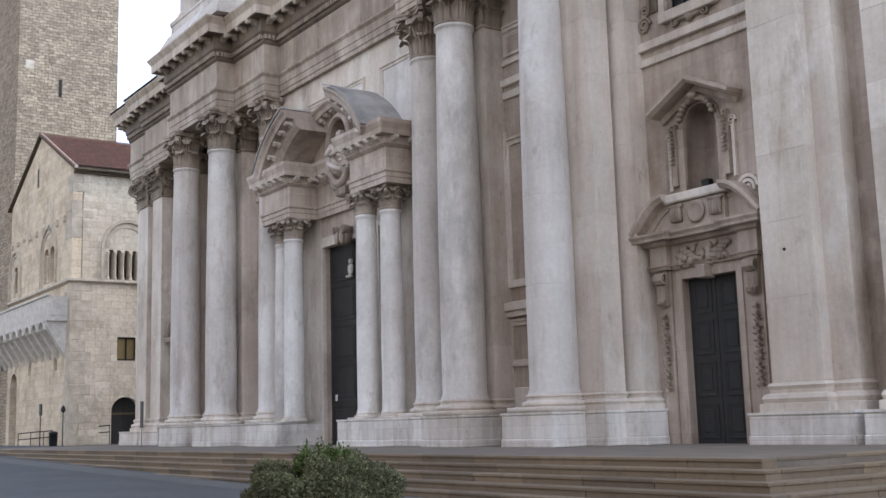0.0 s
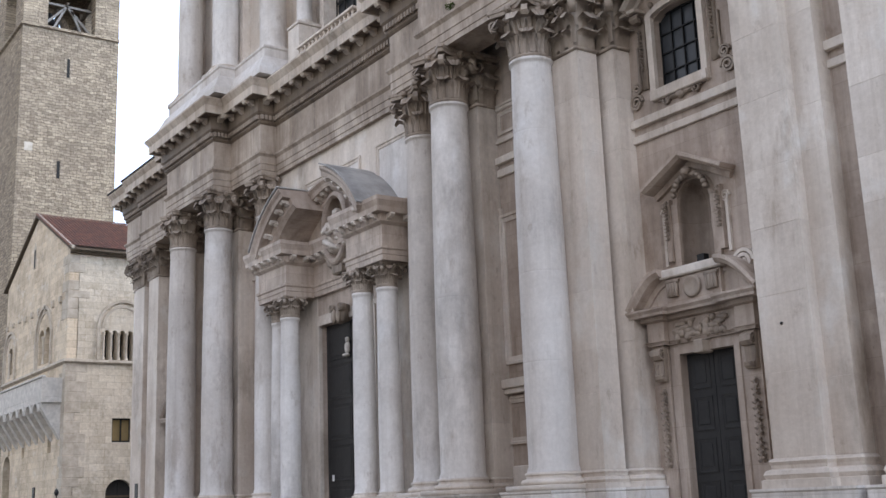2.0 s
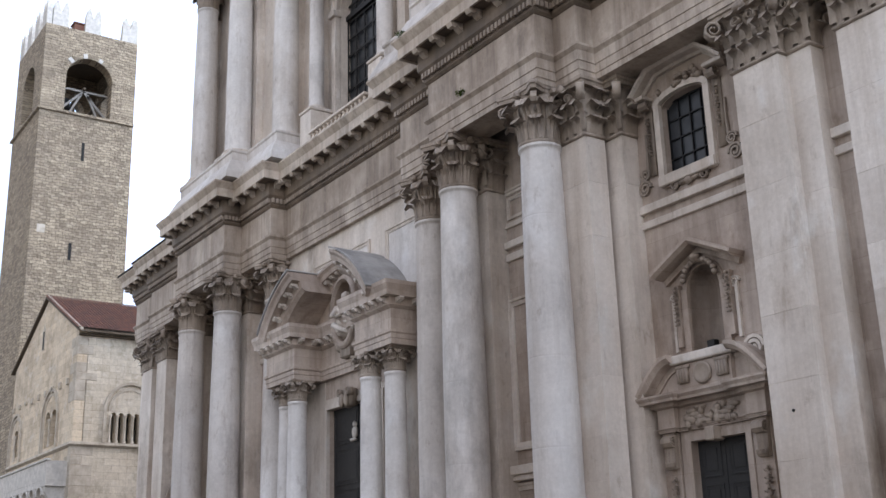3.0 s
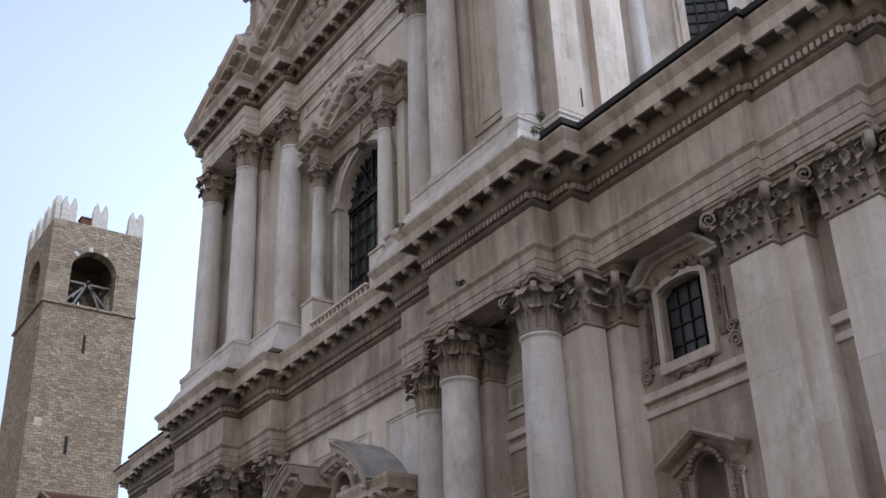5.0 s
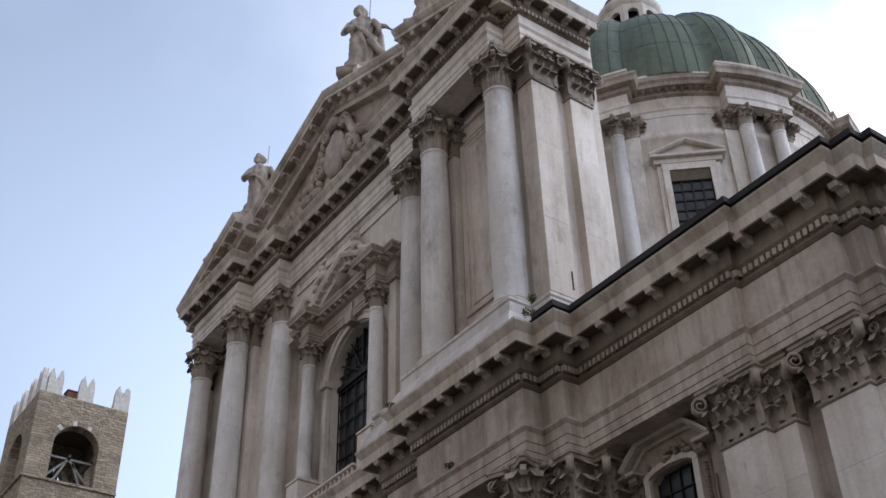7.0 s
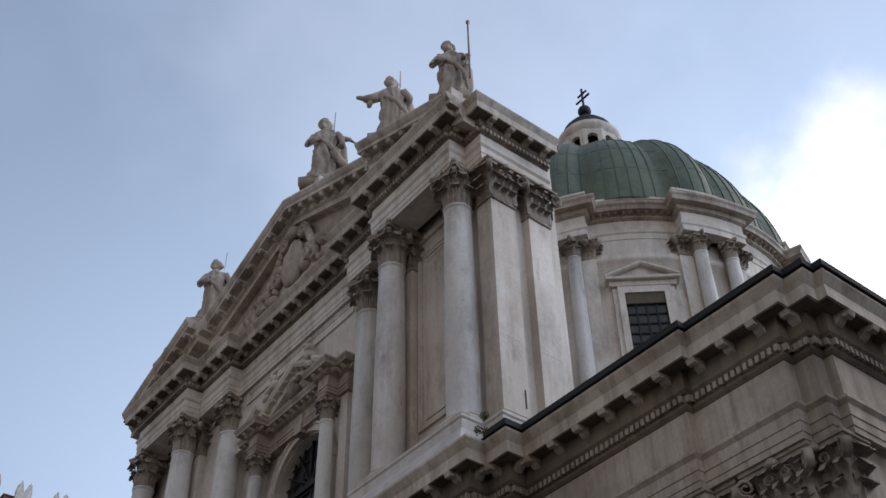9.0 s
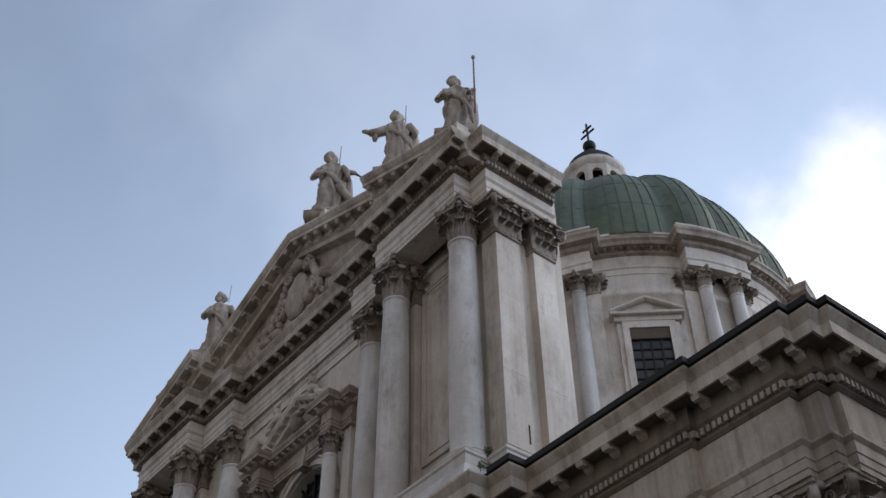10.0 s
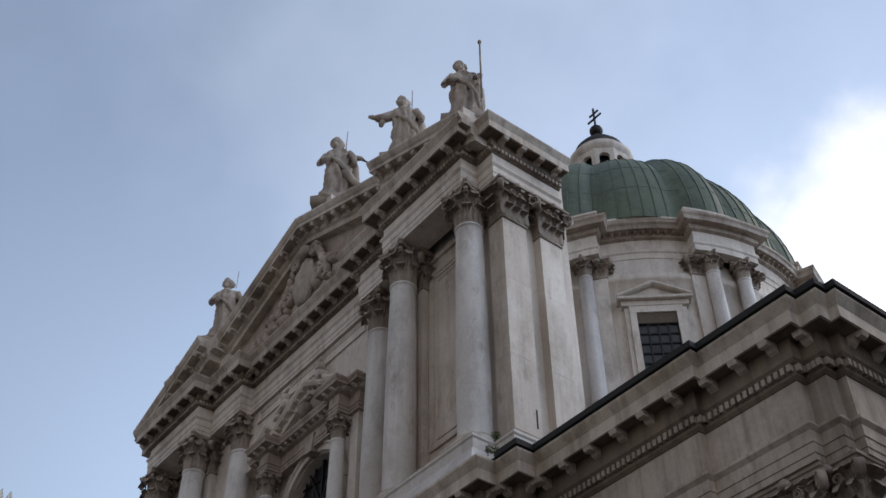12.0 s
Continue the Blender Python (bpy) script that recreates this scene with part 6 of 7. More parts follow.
# ---- terrace and steps ----
TX0, TX1, TY = XC - 30.0, -12.9, 15.3
bm = bmesh.new()
box(bm, TX0, TX1 - 0.01, TY + 0.02, 75, -0.4, ZP)
tagged(part("pavement", bm, M_TERRACE), "grey stone terrace before the cathedral", "terrace", kind="structure")
stairs = thing("stairs", "worn brown stone steps along the terrace", "stairs", 0, 0, 0, kind="structure")
RISER, TREAD = 0.174, 0.36
rnd = random.Random(31)
for k in range(5):
    z1 = ZP - k * RISER
    y0 = TY - k * TREAD - 0.02
    xr = TX1 + k * TREAD
    x = xr
    while x > TX0:                     # front run, slab by slab
        w = rnd.uniform(1.7, 2.6)
        x0 = max(TX0, x - w)
        bm = bmesh.new()
        d = rnd.uniform(-0.006, 0.006)
        top = z1 + rnd.uniform(0, 0.004)
        box(bm, x0 + 0.006, x - 0.006, y0 + d, y0 + TREAD + 0.06, z1 - 0.065, top, 0.012)
        box(bm, x0 + 0.008, x - 0.008, y0 + d + 0.03, y0 + TREAD + 0.06, z1 - RISER - 0.03, z1 - 0.067)
        part("step", bm, M_STEP, stairs)
        x = x0
    y = y0 + TREAD + 0.06
    while y < 40:                      # return along the side
        w = rnd.uniform(1.8, 2.6)
        bm = bmesh.new()
        top = z1 + rnd.uniform(0, 0.004)
        box(bm, xr - TREAD - 0.06, xr, y + 0.006, y + w - 0.006, z1 - 0.065, top, 0.012)
        box(bm, xr - TREAD - 0.06, xr - 0.03, y + 0.008, y + w - 0.008, z1 - RISER - 0.03, z1 - 0.067)
        part("step", bm, M_STEP, stairs)
        y += w

# pale paving strip along the foot of the steps
bm = bmesh.new()
rows = [[(x, y, ground_z(x) + 0.006) for x in (-81, -70, -60, -50, -40, -33, -27, -12, -8)] for y in (12.6, 13.9)]
quads(bm, rows, wrap=False)
bmesh.ops.recalc_face_normals(bm, faces=bm.faces[:])
tagged(part("pavement_strip", bm, M_PAVE), "pale grey paving strip along the steps", "pavement", kind="structure")


def manhole(x, y, r):
    bm = bmesh.new()
    lathe(bm, [(0.001, 0.012), (r * 0.84, 0.012), (r * 0.86, 0.006), (r * 0.9, 0.006), (r * 0.92, 0.016), (r, 0.016), (r, -0.05)], 32)
    o = part("manhole_cover", bm, M_IRON)
    o.location = (x, y, ground_z(x))
    return tagged(o, "round dark iron manhole cover set in the asphalt", "manhole cover", group="manhole covers")


# ---- the old town palace ----
palace = thing("palace", "old stone town palace with gable, arched windows and balcony", "palace", 0, 0, 0.6)
palace.location = (0, 0, 0)
PX, PY = -80.0, 22.9


def side_holes(bm):
    """The wall towards the church, in the plane x = PX; built along y and turned."""
    wall_with_holes(bm, 23.6, 60, 0.6, 20.6, 0, 0.8, [(25.55, 25.95, 12.62, 14.8, 0.2), (26.12, 26.52, 12.62, 14.8, 0.2), (26.69, 27.09, 12.62, 14.8, 0.2), (27.26, 27.66, 12.62, 14.8, 0.2),
                                                     (26.3, 27.65, 6.75, 8.45, 0), (25.95, 27.95, 0.6, 4.15, 1.0)])
    bmesh.ops.transform(bm, matrix=Matrix.Translation((PX, 0, 0)) @ Matrix.Rotation(math.pi / 2, 4, "Z"), verts=bm.verts[:])


bm = bmesh.new()
side_holes(bm)
part("side_wall", bm, M_ASH_S, palace)
bm = bmesh.new()
wall_with_holes(bm, -97.6, PX, 0.6, 20.6, PY, 0.75, [(-87.3, -86.0, 12.9, 15.6, 0.6), (-85.7, -84.4, 12.9, 15.6, 0.6), (-96.4, -95.2, 13.2, 15.4, 0.5), (-96.6, -94.3, 0.6, 6.6, 1.15),
                                                    (-83.9, -83.0, 6.2, 7.4, 0), (-91.0, -90.2, 6.2, 7.4, 0), (-95.2, -94.6, 6.2, 7.4, 0)])
part("gable_wall", bm, M_ASH_F, palace)
bm = bmesh.new()
prism(bm, [(-97.6, 20.6), (PX, 20.6), (-88.8, 24.8)], PY, PY + 0.75)
bmesh.ops.recalc_face_normals(bm, faces=bm.faces[:])
part("gable", bm, M_ASH_F, palace)
bm = bmesh.new()
box(bm, -97.0, PX - 0.9, PY + 1.2, 59, 0.6, 20.3)
part("inner_core", bm, M_DARK, palace)

# roof: boarding and rows of tiles
for sg in (-1, 1):
    bm = bmesh.new()
    xe = -88.8 + sg * 9.45
    rows = []
    for y in (PY - 0.25, 60):
        rows.append([(-88.8, y, 24.95), (xe, y, 20.42), (xe, y, 20.55), (-88.8, y, 25.1)])
    vs = quads(bm, rows)
    bm.faces.new(vs[0])
    bm.faces.new(vs[1][::-1])
    bmesh.ops.recalc_face_normals(bm, faces=bm.faces[:])
    part("roof", bm, M_WOOD, palace)
ROOF_D = Vector((9.45, 0, -4.53))


def tile_row(y, x_ridge, sgx):
    """One run of barrel tiles from ridge to eave."""
    n = 26
    bm_rows = []
    for i in range(n):
        a, b = i / n, (i + 1.12) / n
        for s in (a, min(1.01, b)):
            lift = 0.02 + (0.05 if s == a else 0.09)
            c = Vector((x_ridge, y, 25.12)) + Vector((ROOF_D.x * sgx, 0, ROOF_D.z)) * s
            bm_rows.append([(c.x, c.y - 0.12 + 0.24 * k / 4, c.z + lift + 0.08 * math.sin(math.pi * k / 4)) for k in range(5)])
    return bm_rows


bm = bmesh.new()
y = PY - 0.2
while y < 45:
    rows = tile_row(y, -88.8, 1)
    for i in range(0, len(rows), 2):
        quads(bm, rows[i:i + 2], wrap=False)
    y += 0.27
for f in bm.faces:
    f.smooth = False
part("roof_tiles", bm, M_TILE, palace, "weathered red-brown clay roof tiles")["kind"] = "stuff"
bm = bmesh.new()
for sg in (-1, 1):
    a = Vector((-88.8, 0, 25.12))
    b = a + Vector((sg * 9.5, 0, -4.55))
    rings = [[(p.x, y, p.z + dz) for y, dz in ((PY - 0.12, -0.1), (PY - 0.12, 0.12), (PY + 0.1, 0.12), (PY + 0.1, -0.1))] for p in (a, b)]
    vs = quads(bm, rings)
    bm.faces.new(vs[0])
    bm.faces.new(vs[1][::-1])
bmesh.ops.recalc_face_normals(bm, faces=bm.faces[:])
part("verge", bm, M_TRIM, palace)

# string course, corner strip and quoins
bm = bmesh.new()
sweep(bm, [(-97.6, PY), (PX, PY), (PX, 60)], [(0, 12.62), (0.22, 12.58), (0.25, 12.4), (0.1, 12.3), (0, 12.25)])
part("string_course", bm, M_TRIM, palace)
rnd = random.Random(41)
z = 0.9
while z < 20:
    h = rnd.uniform(0.5, 0.85)
    if z > 12.7 or z < 12.0:
        a, b = rnd.choice(((0.7, 1.5), (1.5, 0.7), (1.1, 1.1)))
        if z > 12.7 and rnd.random() < 0.25:
            z += h
            continue
        bm = bmesh.new()
        box(bm, PX - a, PX + 0.035, PY - 0.035, PY + b, z, min(z + h - 0.02, 20.2), 0.015)
        part("quoin", bm, M_TRIM, palace)
    z += h
# string course rows of small blocks under the side eave
bm = bmesh.new()
box(bm, PX, PX + 0.3, PY, 60, 20.24, 20.36)
part("eave_board", bm, M_WOOD, palace)

# four-light window in the side wall, under its round arch
bm = bmesh.new()
for r, d in ((1.75, 0.14), (1.4, 0.05)):
    rows = []
    for i in range(21):
        a = math.pi * i / 20
        for_y = 26.95 + r * math.cos(a)
        zz = 14.9 + r * 1.12 * math.sin(a)
        n = Vector((math.cos(a), math.sin(a)))
        rows.append([(PX, for_y, zz), (PX + d, for_y, zz), (PX + d, for_y + n.x * 0.2, zz + n.y * 0.2), (PX, for_y + n.x * 0.2, zz + n.y * 0.2)])
    quads(bm, rows)
for yy in (25.0, 28.7):
    box(bm, PX, PX + 0.14, yy, yy + 0.2, 12.62, 14.9)
bmesh.ops.recalc_face_normals(bm, faces=bm.faces[:])
part("arch_moulding", bm, M_TRIM, palace)
for yy in (25.5, 26.035, 26.605, 27.175, 27.71):
    bm = bmesh.new()
    lathe(bm, [(0.13, 12.62), (0.13, 12.75), (0.075, 12.85), (0.075, 14.35), (0.12, 14.5), (0.14, 14.62)], 10, PX + 0.05, yy)
    part("colonnette", bm, M_TRIM, palace)
# square window with ochre blinds
w = thing("palace_window", "square window with ochre blinds and dark frame", "window", 0, 0, 0)
bm = bmesh.new()
for y0, y1 in ((26.36, 26.95), (27.01, 27.6)):
    box(bm, PX - 0.3, PX - 0.25, y0, y1, 6.85, 8.35)
part("blind", bm, M_BLIND, w, "ochre blind")
bm = bmesh.new()
for y0, y1 in ((26.3, 26.37), (26.93, 27.03), (27.58, 27.65)):
    box(bm, PX - 0.22, PX - 0.12, y0, y1, 6.75, 8.45)
box(bm, PX - 0.222, PX - 0.118, 26.3, 27.65, 6.75, 6.87)
box(bm, PX - 0.222, PX - 0.118, 26.3, 27.65, 8.34, 8.45)
part("window_frame", bm, M_IRON, w)
# arched door in the side wall
d = thing("palace_door", "dark arched wooden door in the palace wall", "door", 0, 0, 0)
bm = bmesh.new()
box(bm, PX - 0.55, PX - 0.45, 25.9, 26.94, 0.6, 4.3)
part("door_leaf", bm, M_DOOR, d)
bm = bmesh.new()
box(bm, PX - 0.55, PX - 0.45, 26.96, 28.0, 0.6, 4.3)
part("door_leaf", bm, M_DOOR, d)
bm = bmesh.new()
box(bm, PX - 0.44, PX - 0.4, 25.9, 28.0, 2.9, 3.05)
part("transom", bm, M_WOOD, d)

# arched two-light windows of the gable wall
for u0, u1, zs, r in ((-88.1, -83.6, 15.0, 2.0), (-98.0, -93.6, 14.8, 1.7)):
    m = (u0 + u1) / 2
    bm = bmesh.new()
    for rr, dd, zt in ((r, 0.16, 0.0), (r * 0.82, 0.07, 0.0)):
        pts = [(m + rr * math.cos(math.pi * i / 16), zs + rr * 1.05 * math.sin(math.pi * i / 16)) for i in range(17)]
        bent_moulding(bm, pts, [(PY, 0.2), (PY - dd, 0.2), (PY - dd, 0.0), (PY, 0.0)])
        for sg in (-1, 1):
            a, b = sorted((m + sg * rr, m + sg * (rr + 0.2)))
            box(bm, a, b, PY - dd, PY + 0.01, 12.62, zs)
    part("arch_moulding", bm, M_TRIM, palace)
    bm = bmesh.new()
    lathe(bm, [(0.14, 12.9), (0.09, 13.1), (0.09, 14.6), (0.16, 14.8), (0.16, 14.95)], 10, m, PY - 0.05)
    part("colonnette", bm, M_TRIM, palace)
bm = bmesh.new()
prism(bm, [(-89.75, 20.9), (-89.05, 20.9), (-89.05, 22.5), (-89.4, 23.0), (-89.75, 22.5)], PY - 0.05, PY + 0.02)
bmesh.ops.recalc_face_normals(bm, faces=bm.faces[:])
part("slit_window", bm, M_TRIM, palace)
bm = bmesh.new()
box(bm, -89.58, -89.22, PY - 0.06, PY - 0.04, 20.95, 22.4)
part("slit_shadow", bm, M_DARK, palace)
rnd = random.Random(44)
for i in range(9):                   # worn bosses in a rising line over the windows
    x = -97.0 + 1.9 * i
    bm = bmesh.new()
    box(bm, x - 0.18, x + 0.18, PY - 0.16, PY + 0.02, 17.0 + rnd.uniform(-0.15, 0.15), 17.4, 0.05)
    part("boss", bm, M_TRIM, palace)

# balcony on arched brackets
bal2 = thing("balcony", "long stone balcony carried on arched stone brackets", "balcony", 0, 0, 0)
BX = -80.6
bm = bmesh.new()
box(bm, -110, BX, PY - 1.45, PY, 9.55, 9.95, 0.02)
part("slab", bm, M_MERLON, bal2)
bm = bmesh.new()
box(bm, -110, BX, PY - 1.45, PY - 1.25, 9.95, 11.3, 0.02)
box(bm, BX - 0.2, BX, PY - 1.25, PY, 9.95, 11.3, 0.02)
part("parapet", bm, M_MERLON, bal2)
bm = bmesh.new()
box(bm, -110, BX + 0.08, PY - 1.55, PY - 1.2, 11.3, 11.45, 0.02)
part("coping", bm, M_MERLON, bal2)
x = BX - 0.5
while x > -109:
    bm = bmesh.new()
    pts = [(0.0, 9.55), (-1.4, 9.55), (-1.4, 9.2), (-1.1, 8.7), (-0.6, 7.9), (0.0, 7.0)]
    a = [bm.verts.new((x - 0.3, PY + yy, zz)) for yy, zz in pts]
    b = [bm.verts.new((x + 0.3, PY + yy, zz)) for yy, zz in pts]
    bm.faces.new(a)
    bm.faces.new(b[::-1])
    for i in range(len(pts)):
        j = (i + 1) % len(pts)
        bm.faces.new((a[i], b[i], b[j], a[j]))
    bmesh.ops.recalc_face_normals(bm, faces=bm.faces[:])
    part("bracket", bm, M_MERLON, bal2)
    bm = bmesh.new()
    bent_moulding(bm, [(x - 0.95 + 0.65 * math.cos(math.pi * i / 10), 8.95 + 0.6 * math.sin(math.pi * i / 10)) for i in range(11)], [(PY - 0.2, 0.16), (PY - 1.5, 0.16), (PY - 1.5, 0.0), (PY - 0.2, 0.0)])
    part("arch", bm, M_MERLON, bal2)
    x -= 1.9

# ---- tower ----
tower = thing("tower", "tall rubble stone bell tower with open belfry", "tower", 0, 0, 0.6)
tower.location = (0, 0, 0)
AX0, AX1, AY0, AY1 = -107.3, -97.6, 23.0, 31.7
ZB, ZT = 45.1, 53.7
bm = bmesh.new()
box(bm, AX0, AX1 - 0.6, AY0, AY0 + 0.6, 0.5, ZB)
part("front_wall", bm, M_TOWER_F, tower)
bm = bmesh.new()
box(bm, AX1 - 0.6, AX1, AY0, AY1, 0.5, ZB)
part("side_wall", bm, M_TOWER_S, tower)
bm = bmesh.new()
box(bm, AX0, AX1 - 0.6, AY1 - 0.6, AY1, 0.5, ZB)
part("back_wall", bm, M_TOWER_F, tower)
bm = bmesh.new()
box(bm, AX0, AX0 + 0.6, AY0 + 0.6, AY1 - 0.6, 0.5, ZB)
part("far_wall", bm, M_TOWER_S, tower)
for y in (AY0, AY1 - 1.2):                       # belfry walls with their arches
    bm = bmesh.new()
    wall_with_holes(bm, AX0, AX1, ZB, ZT, y, 1.2, [(-104.5, -100.4, ZB, 50.95, 2.05)])
    part("belfry_wall", bm, M_TOWER_F, tower)
for x in (AX1, AX0 + 1.2):
    bm = bmesh.new()
    wall_with_holes(bm, AY0 + 1.2, AY1 - 1.2, ZB, ZT, 0, 1.2, [(25.15, 29.45, ZB, 50.95, 2.15)])
    bmesh.ops.transform(bm, matrix=Matrix.Translation((x, 0, 0)) @ Matrix.Rotation(math.pi / 2, 4, "Z"), verts=bm.verts[:])
    part("belfry_wall", bm, M_TOWER_S, tower)
bm = bmesh.new()
box(bm, AX0 + 0.4, AX1 - 0.4, AY0 + 0.4, AY1 - 0.4, ZB - 0.4, ZB)
part("belfry_floor", bm, M_WOOD, tower)
bm = bmesh.new()
box(bm, AX0 + 0.4, AX1 - 0.4, AY0 + 0.4, AY1 - 0.4, ZT - 0.9, ZT - 0.5)
part("belfry_ceiling", bm, M_WOOD, tower)
bm = bmesh.new()
sweep(bm, [(AX0, AY1), (AX0, AY0), (AX1, AY0), (AX1, AY1)], [(0, ZB + 0.12), (0.2, ZB + 0.1), (0.22, ZB - 0.12), (0, ZB - 0.2)])
part("string_course", bm, M_TOWER_F, tower)
rnd = random.Random(51)
for r in (2.15,):                               # voussoirs of the arches
    for i in range(15):
        a = math.pi * (i + 0.5) / 15
        bm = bmesh.new()
        box(bm, -0.19, 0.19, -0.06, 0.02, r, r + rnd.uniform(0.4, 0.55), 0.02)
        o = part("voussoir", bm, M_MERLON if rnd.random() < 0.4 else M_TOWER_F, tower)
        o.matrix_basis = Matrix.Translation((AX1, 27.3, 50.95 - 2.15)) @ Matrix.Rotation(math.pi / 2, 4, "Z") @ Matrix.Rotation(a - math.pi / 2, 4, "Y")
frame_t = thing("timber_scaffold", "weathered timber frame inside the belfry", "scaffold", -102.4, 27.3, ZB)
for y in (-2.2, 0.0, 2.2):
    for (x0, z0), (x1, z1) in (((-3.2, 0.0), (0.0, 3.4)), ((3.2, 0.0), (0.0, 3.4)), ((-3.4, 3.4), (3.4, 3.4)), ((0, 0), (0, 4.2))):
        bm = bmesh.new()
        d = Vector((x1 - x0, 0, z1 - z0))
        box(bm, -0.11, 0.11, -0.11, 0.11, 0, d.length)
        o = part("beam", bm, M_WOOD, frame_t)
        o.matrix_basis = Matrix.Translation((x0, y, z0)) @ d.to_track_quat("Z", "Y").to_matrix().to_4x4()
for (y0, z0), (y1, z1) in (((-3.0, 0.0), (0, 3.2)), ((3.0, 0), (0, 3.2)), ((-3.4, 3.2), (3.4, 3.2)), ((-1.4, 0.3), (-0.2, 2.9)), ((1.6, 0.3), (0.4, 2.9))):
    bm = bmesh.new()
    d = Vector((0, y1 - y0, z1 - z0))
    box(bm, -0.1, 0.1, -0.1, 0.1, 0, d.length)
    o = part("beam", bm, M_PLASTER, frame_t, "pale timber brace")
    o.matrix_basis = Matrix.Translation((3.0, y0, z0)) @ d.to_track_quat("Z", "X").to_matrix().to_4x4()
for x, z in ((-0.9, 1.9), (1.0, 2.1)):
    bm = bmesh.new()
    lathe(bm, [(0.62, 0), (0.58, 0.1), (0.42, 0.5), (0.36, 0.85), (0.22, 1.0), (0.001, 1.05)], 20)
    o = tagged(part("bell", bm, M_BRONZE), "dark bronze bell hanging in the belfry", "bell", group="bells")
    o.location = (-102.4 + x, 27.3 - 1.1, ZB + z)


def merlon():
    """A swallowtail merlon, 1.5 m wide, drawn out in y."""
    bm = bmesh.new()
    pts = [(-0.75, 0), (0.75, 0), (0.72, 1.7), (0.6, 2.3), (0.42, 2.65)]
    for i in range(5):
        pts.append((0.32 - 0.07 * i, 2.4 - 0.22 * i))
    pts.append((0.0, 1.45))
    for i in range(4, -1, -1):
        pts.append((-0.32 + 0.07 * i, 2.4 - 0.22 * i))
    pts += [(-0.42, 2.65), (-0.6, 2.3), (-0.72, 1.7)]
    prism(bm, pts, 0, 0.5)
    bmesh.ops.recalc_face_normals(bm, faces=bm.faces[:])
    return bm


for i in range(4):
    x = AX0 + 0.8 + (AX1 - AX0 - 1.6) * i / 3
    for y in (AY0, AY1 - 0.5):
        piece("merlon", shared("merlon", merlon), M_MERLON, tower, (x, y, ZT))
for i in range(3):
    y = AY0 + 0.8 + (AY1 - AY0 - 1.6) * i / 2 if i else AY0 + 1.3
    for x in (AX1, AX0 + 0.5):
        piece("merlon", shared("merlon", merlon), M_MERLON, tower, (x, y, ZT), math.pi / 2)
bm = bmesh.new()
box(bm, -0.5, 0.5, -0.5, 0.5, 0, 1.2, 0.03)
box(bm, -0.6, 0.6, -0.6, 0.6, 1.2, 1.35, 0.03)
o = tagged(part("chimney", bm, M_TILE), "small red brick chimney on the tower top", "chimney")
o.location = (-98.6, 26.2, ZT - 0.3)
for y, z, h in ((27.15, 40.6, 1.8), (26.6, 31.0, 1.6)):     # slits
    bm = bmesh.new()
    box(bm, AX1 + 0.004, AX1 + 0.03, y - 0.13, y + 0.13, z, z + h)
    part("slit", bm, M_DARK, tower)
bm = bmesh.new()
box(bm, AX1 - 0.1, AX1 + 0.03, 23.6, 24.3, 33.2, 34.0, 0.02)
part("pale_stone", bm, M_TRIM, tower)

# ---- small street things before the palace ----
rail = thing("handrail", "black iron handrail beside the palace ramp", "handrail", 0, 0, 1.0)
for (x0, y0, z0), (x1, y1, z1) in (((-86.5, 21.2, 0.75), (-79.2, 25.6, 1.15)), ((-86.5, 21.2, 0.3), (-79.2, 25.6, 0.7))):
    bm = bmesh.new()
    d = Vector((x1 - x0, y1 - y0, z1 - z0))
    lathe(bm, [(0.035, 0), (0.035, d.length)], 8)
    o = part("rail", bm, M_IRON, rail)
    o.matrix_basis = Matrix.Translation((x0, y0, z0)) @ d.to_track_quat("Z", "Y").to_matrix().to_4x4()
for i in range(8):
    s = i / 7
    bm = bmesh.new()
    lathe(bm, [(0.03, -0.25), (0.03, 0.78 + 0.4 * s)], 8, -86.5 + 7.3 * s, 21.2 + 4.4 * s)
    part("post", bm, M_IRON, rail)
bm = bmesh.new()
lathe(bm, [(0.001, 0), (0.26, 0), (0.28, 0.1), (0.28, 0.8), (0.3, 0.82), (0.3, 0.9), (0.2, 0.98), (0.001, 1.0)], 20)
o = tagged(part("litter_bin", bm, M_IRON), "round black litter bin on the square", "litter bin")
o.location = (-78.4, 21.5, 0.84)


def sign_post(x, y, kind):
    o = thing("sign_post", "thin grey post with a small dark sign, beside the palace" if kind else "thin post with a narrow tall sign", "sign", x, y, 0.84, group="sign posts")
    bm = bmesh.new()
    lathe(bm, [(0.035, -0.05), (0.035, 2.3)], 8)
    part("post", bm, M_IRON, o)
    bm = bmesh.new()
    if kind:
        lathe(bm, [(0.001, 2.2), (0.1, 2.22), (0.17, 2.4), (0.1, 2.58), (0.03, 2.65), (0.02, 2.7)], 8)
    else:
        box(bm, -0.22, 0.22, -0.05, 0.05, 2.1, 2.9, 0.01)
    part("sign_plate", bm, M_IRON, o)
    return o


sign_post(-76.2, 21.5, True)
sign_post(-81.0, 21.3, False)
sg1 = thing("flat_banner", "narrow dark banner stand by the cathedral corner", "stand", -58.2, 20.5, ZP)
bm = bmesh.new()
lathe(bm, [(0.02, 0), (0.02, 1.0)], 8)
part("post", bm, M_IRON, sg1)
bm = bmesh.new()
box(bm, -0.2, 0.2, -0.02, 0.02, 0.95, 2.35, 0.005)
part("plate", bm, M_IRON, sg1)
manhole(-22.6, 6.6, 0.42)
manhole(-43.5, 13.0 - 4.3, 0.5)

# ---- shrub in a planter ----
shrub_x, shrub_y = -7.6, 4.1


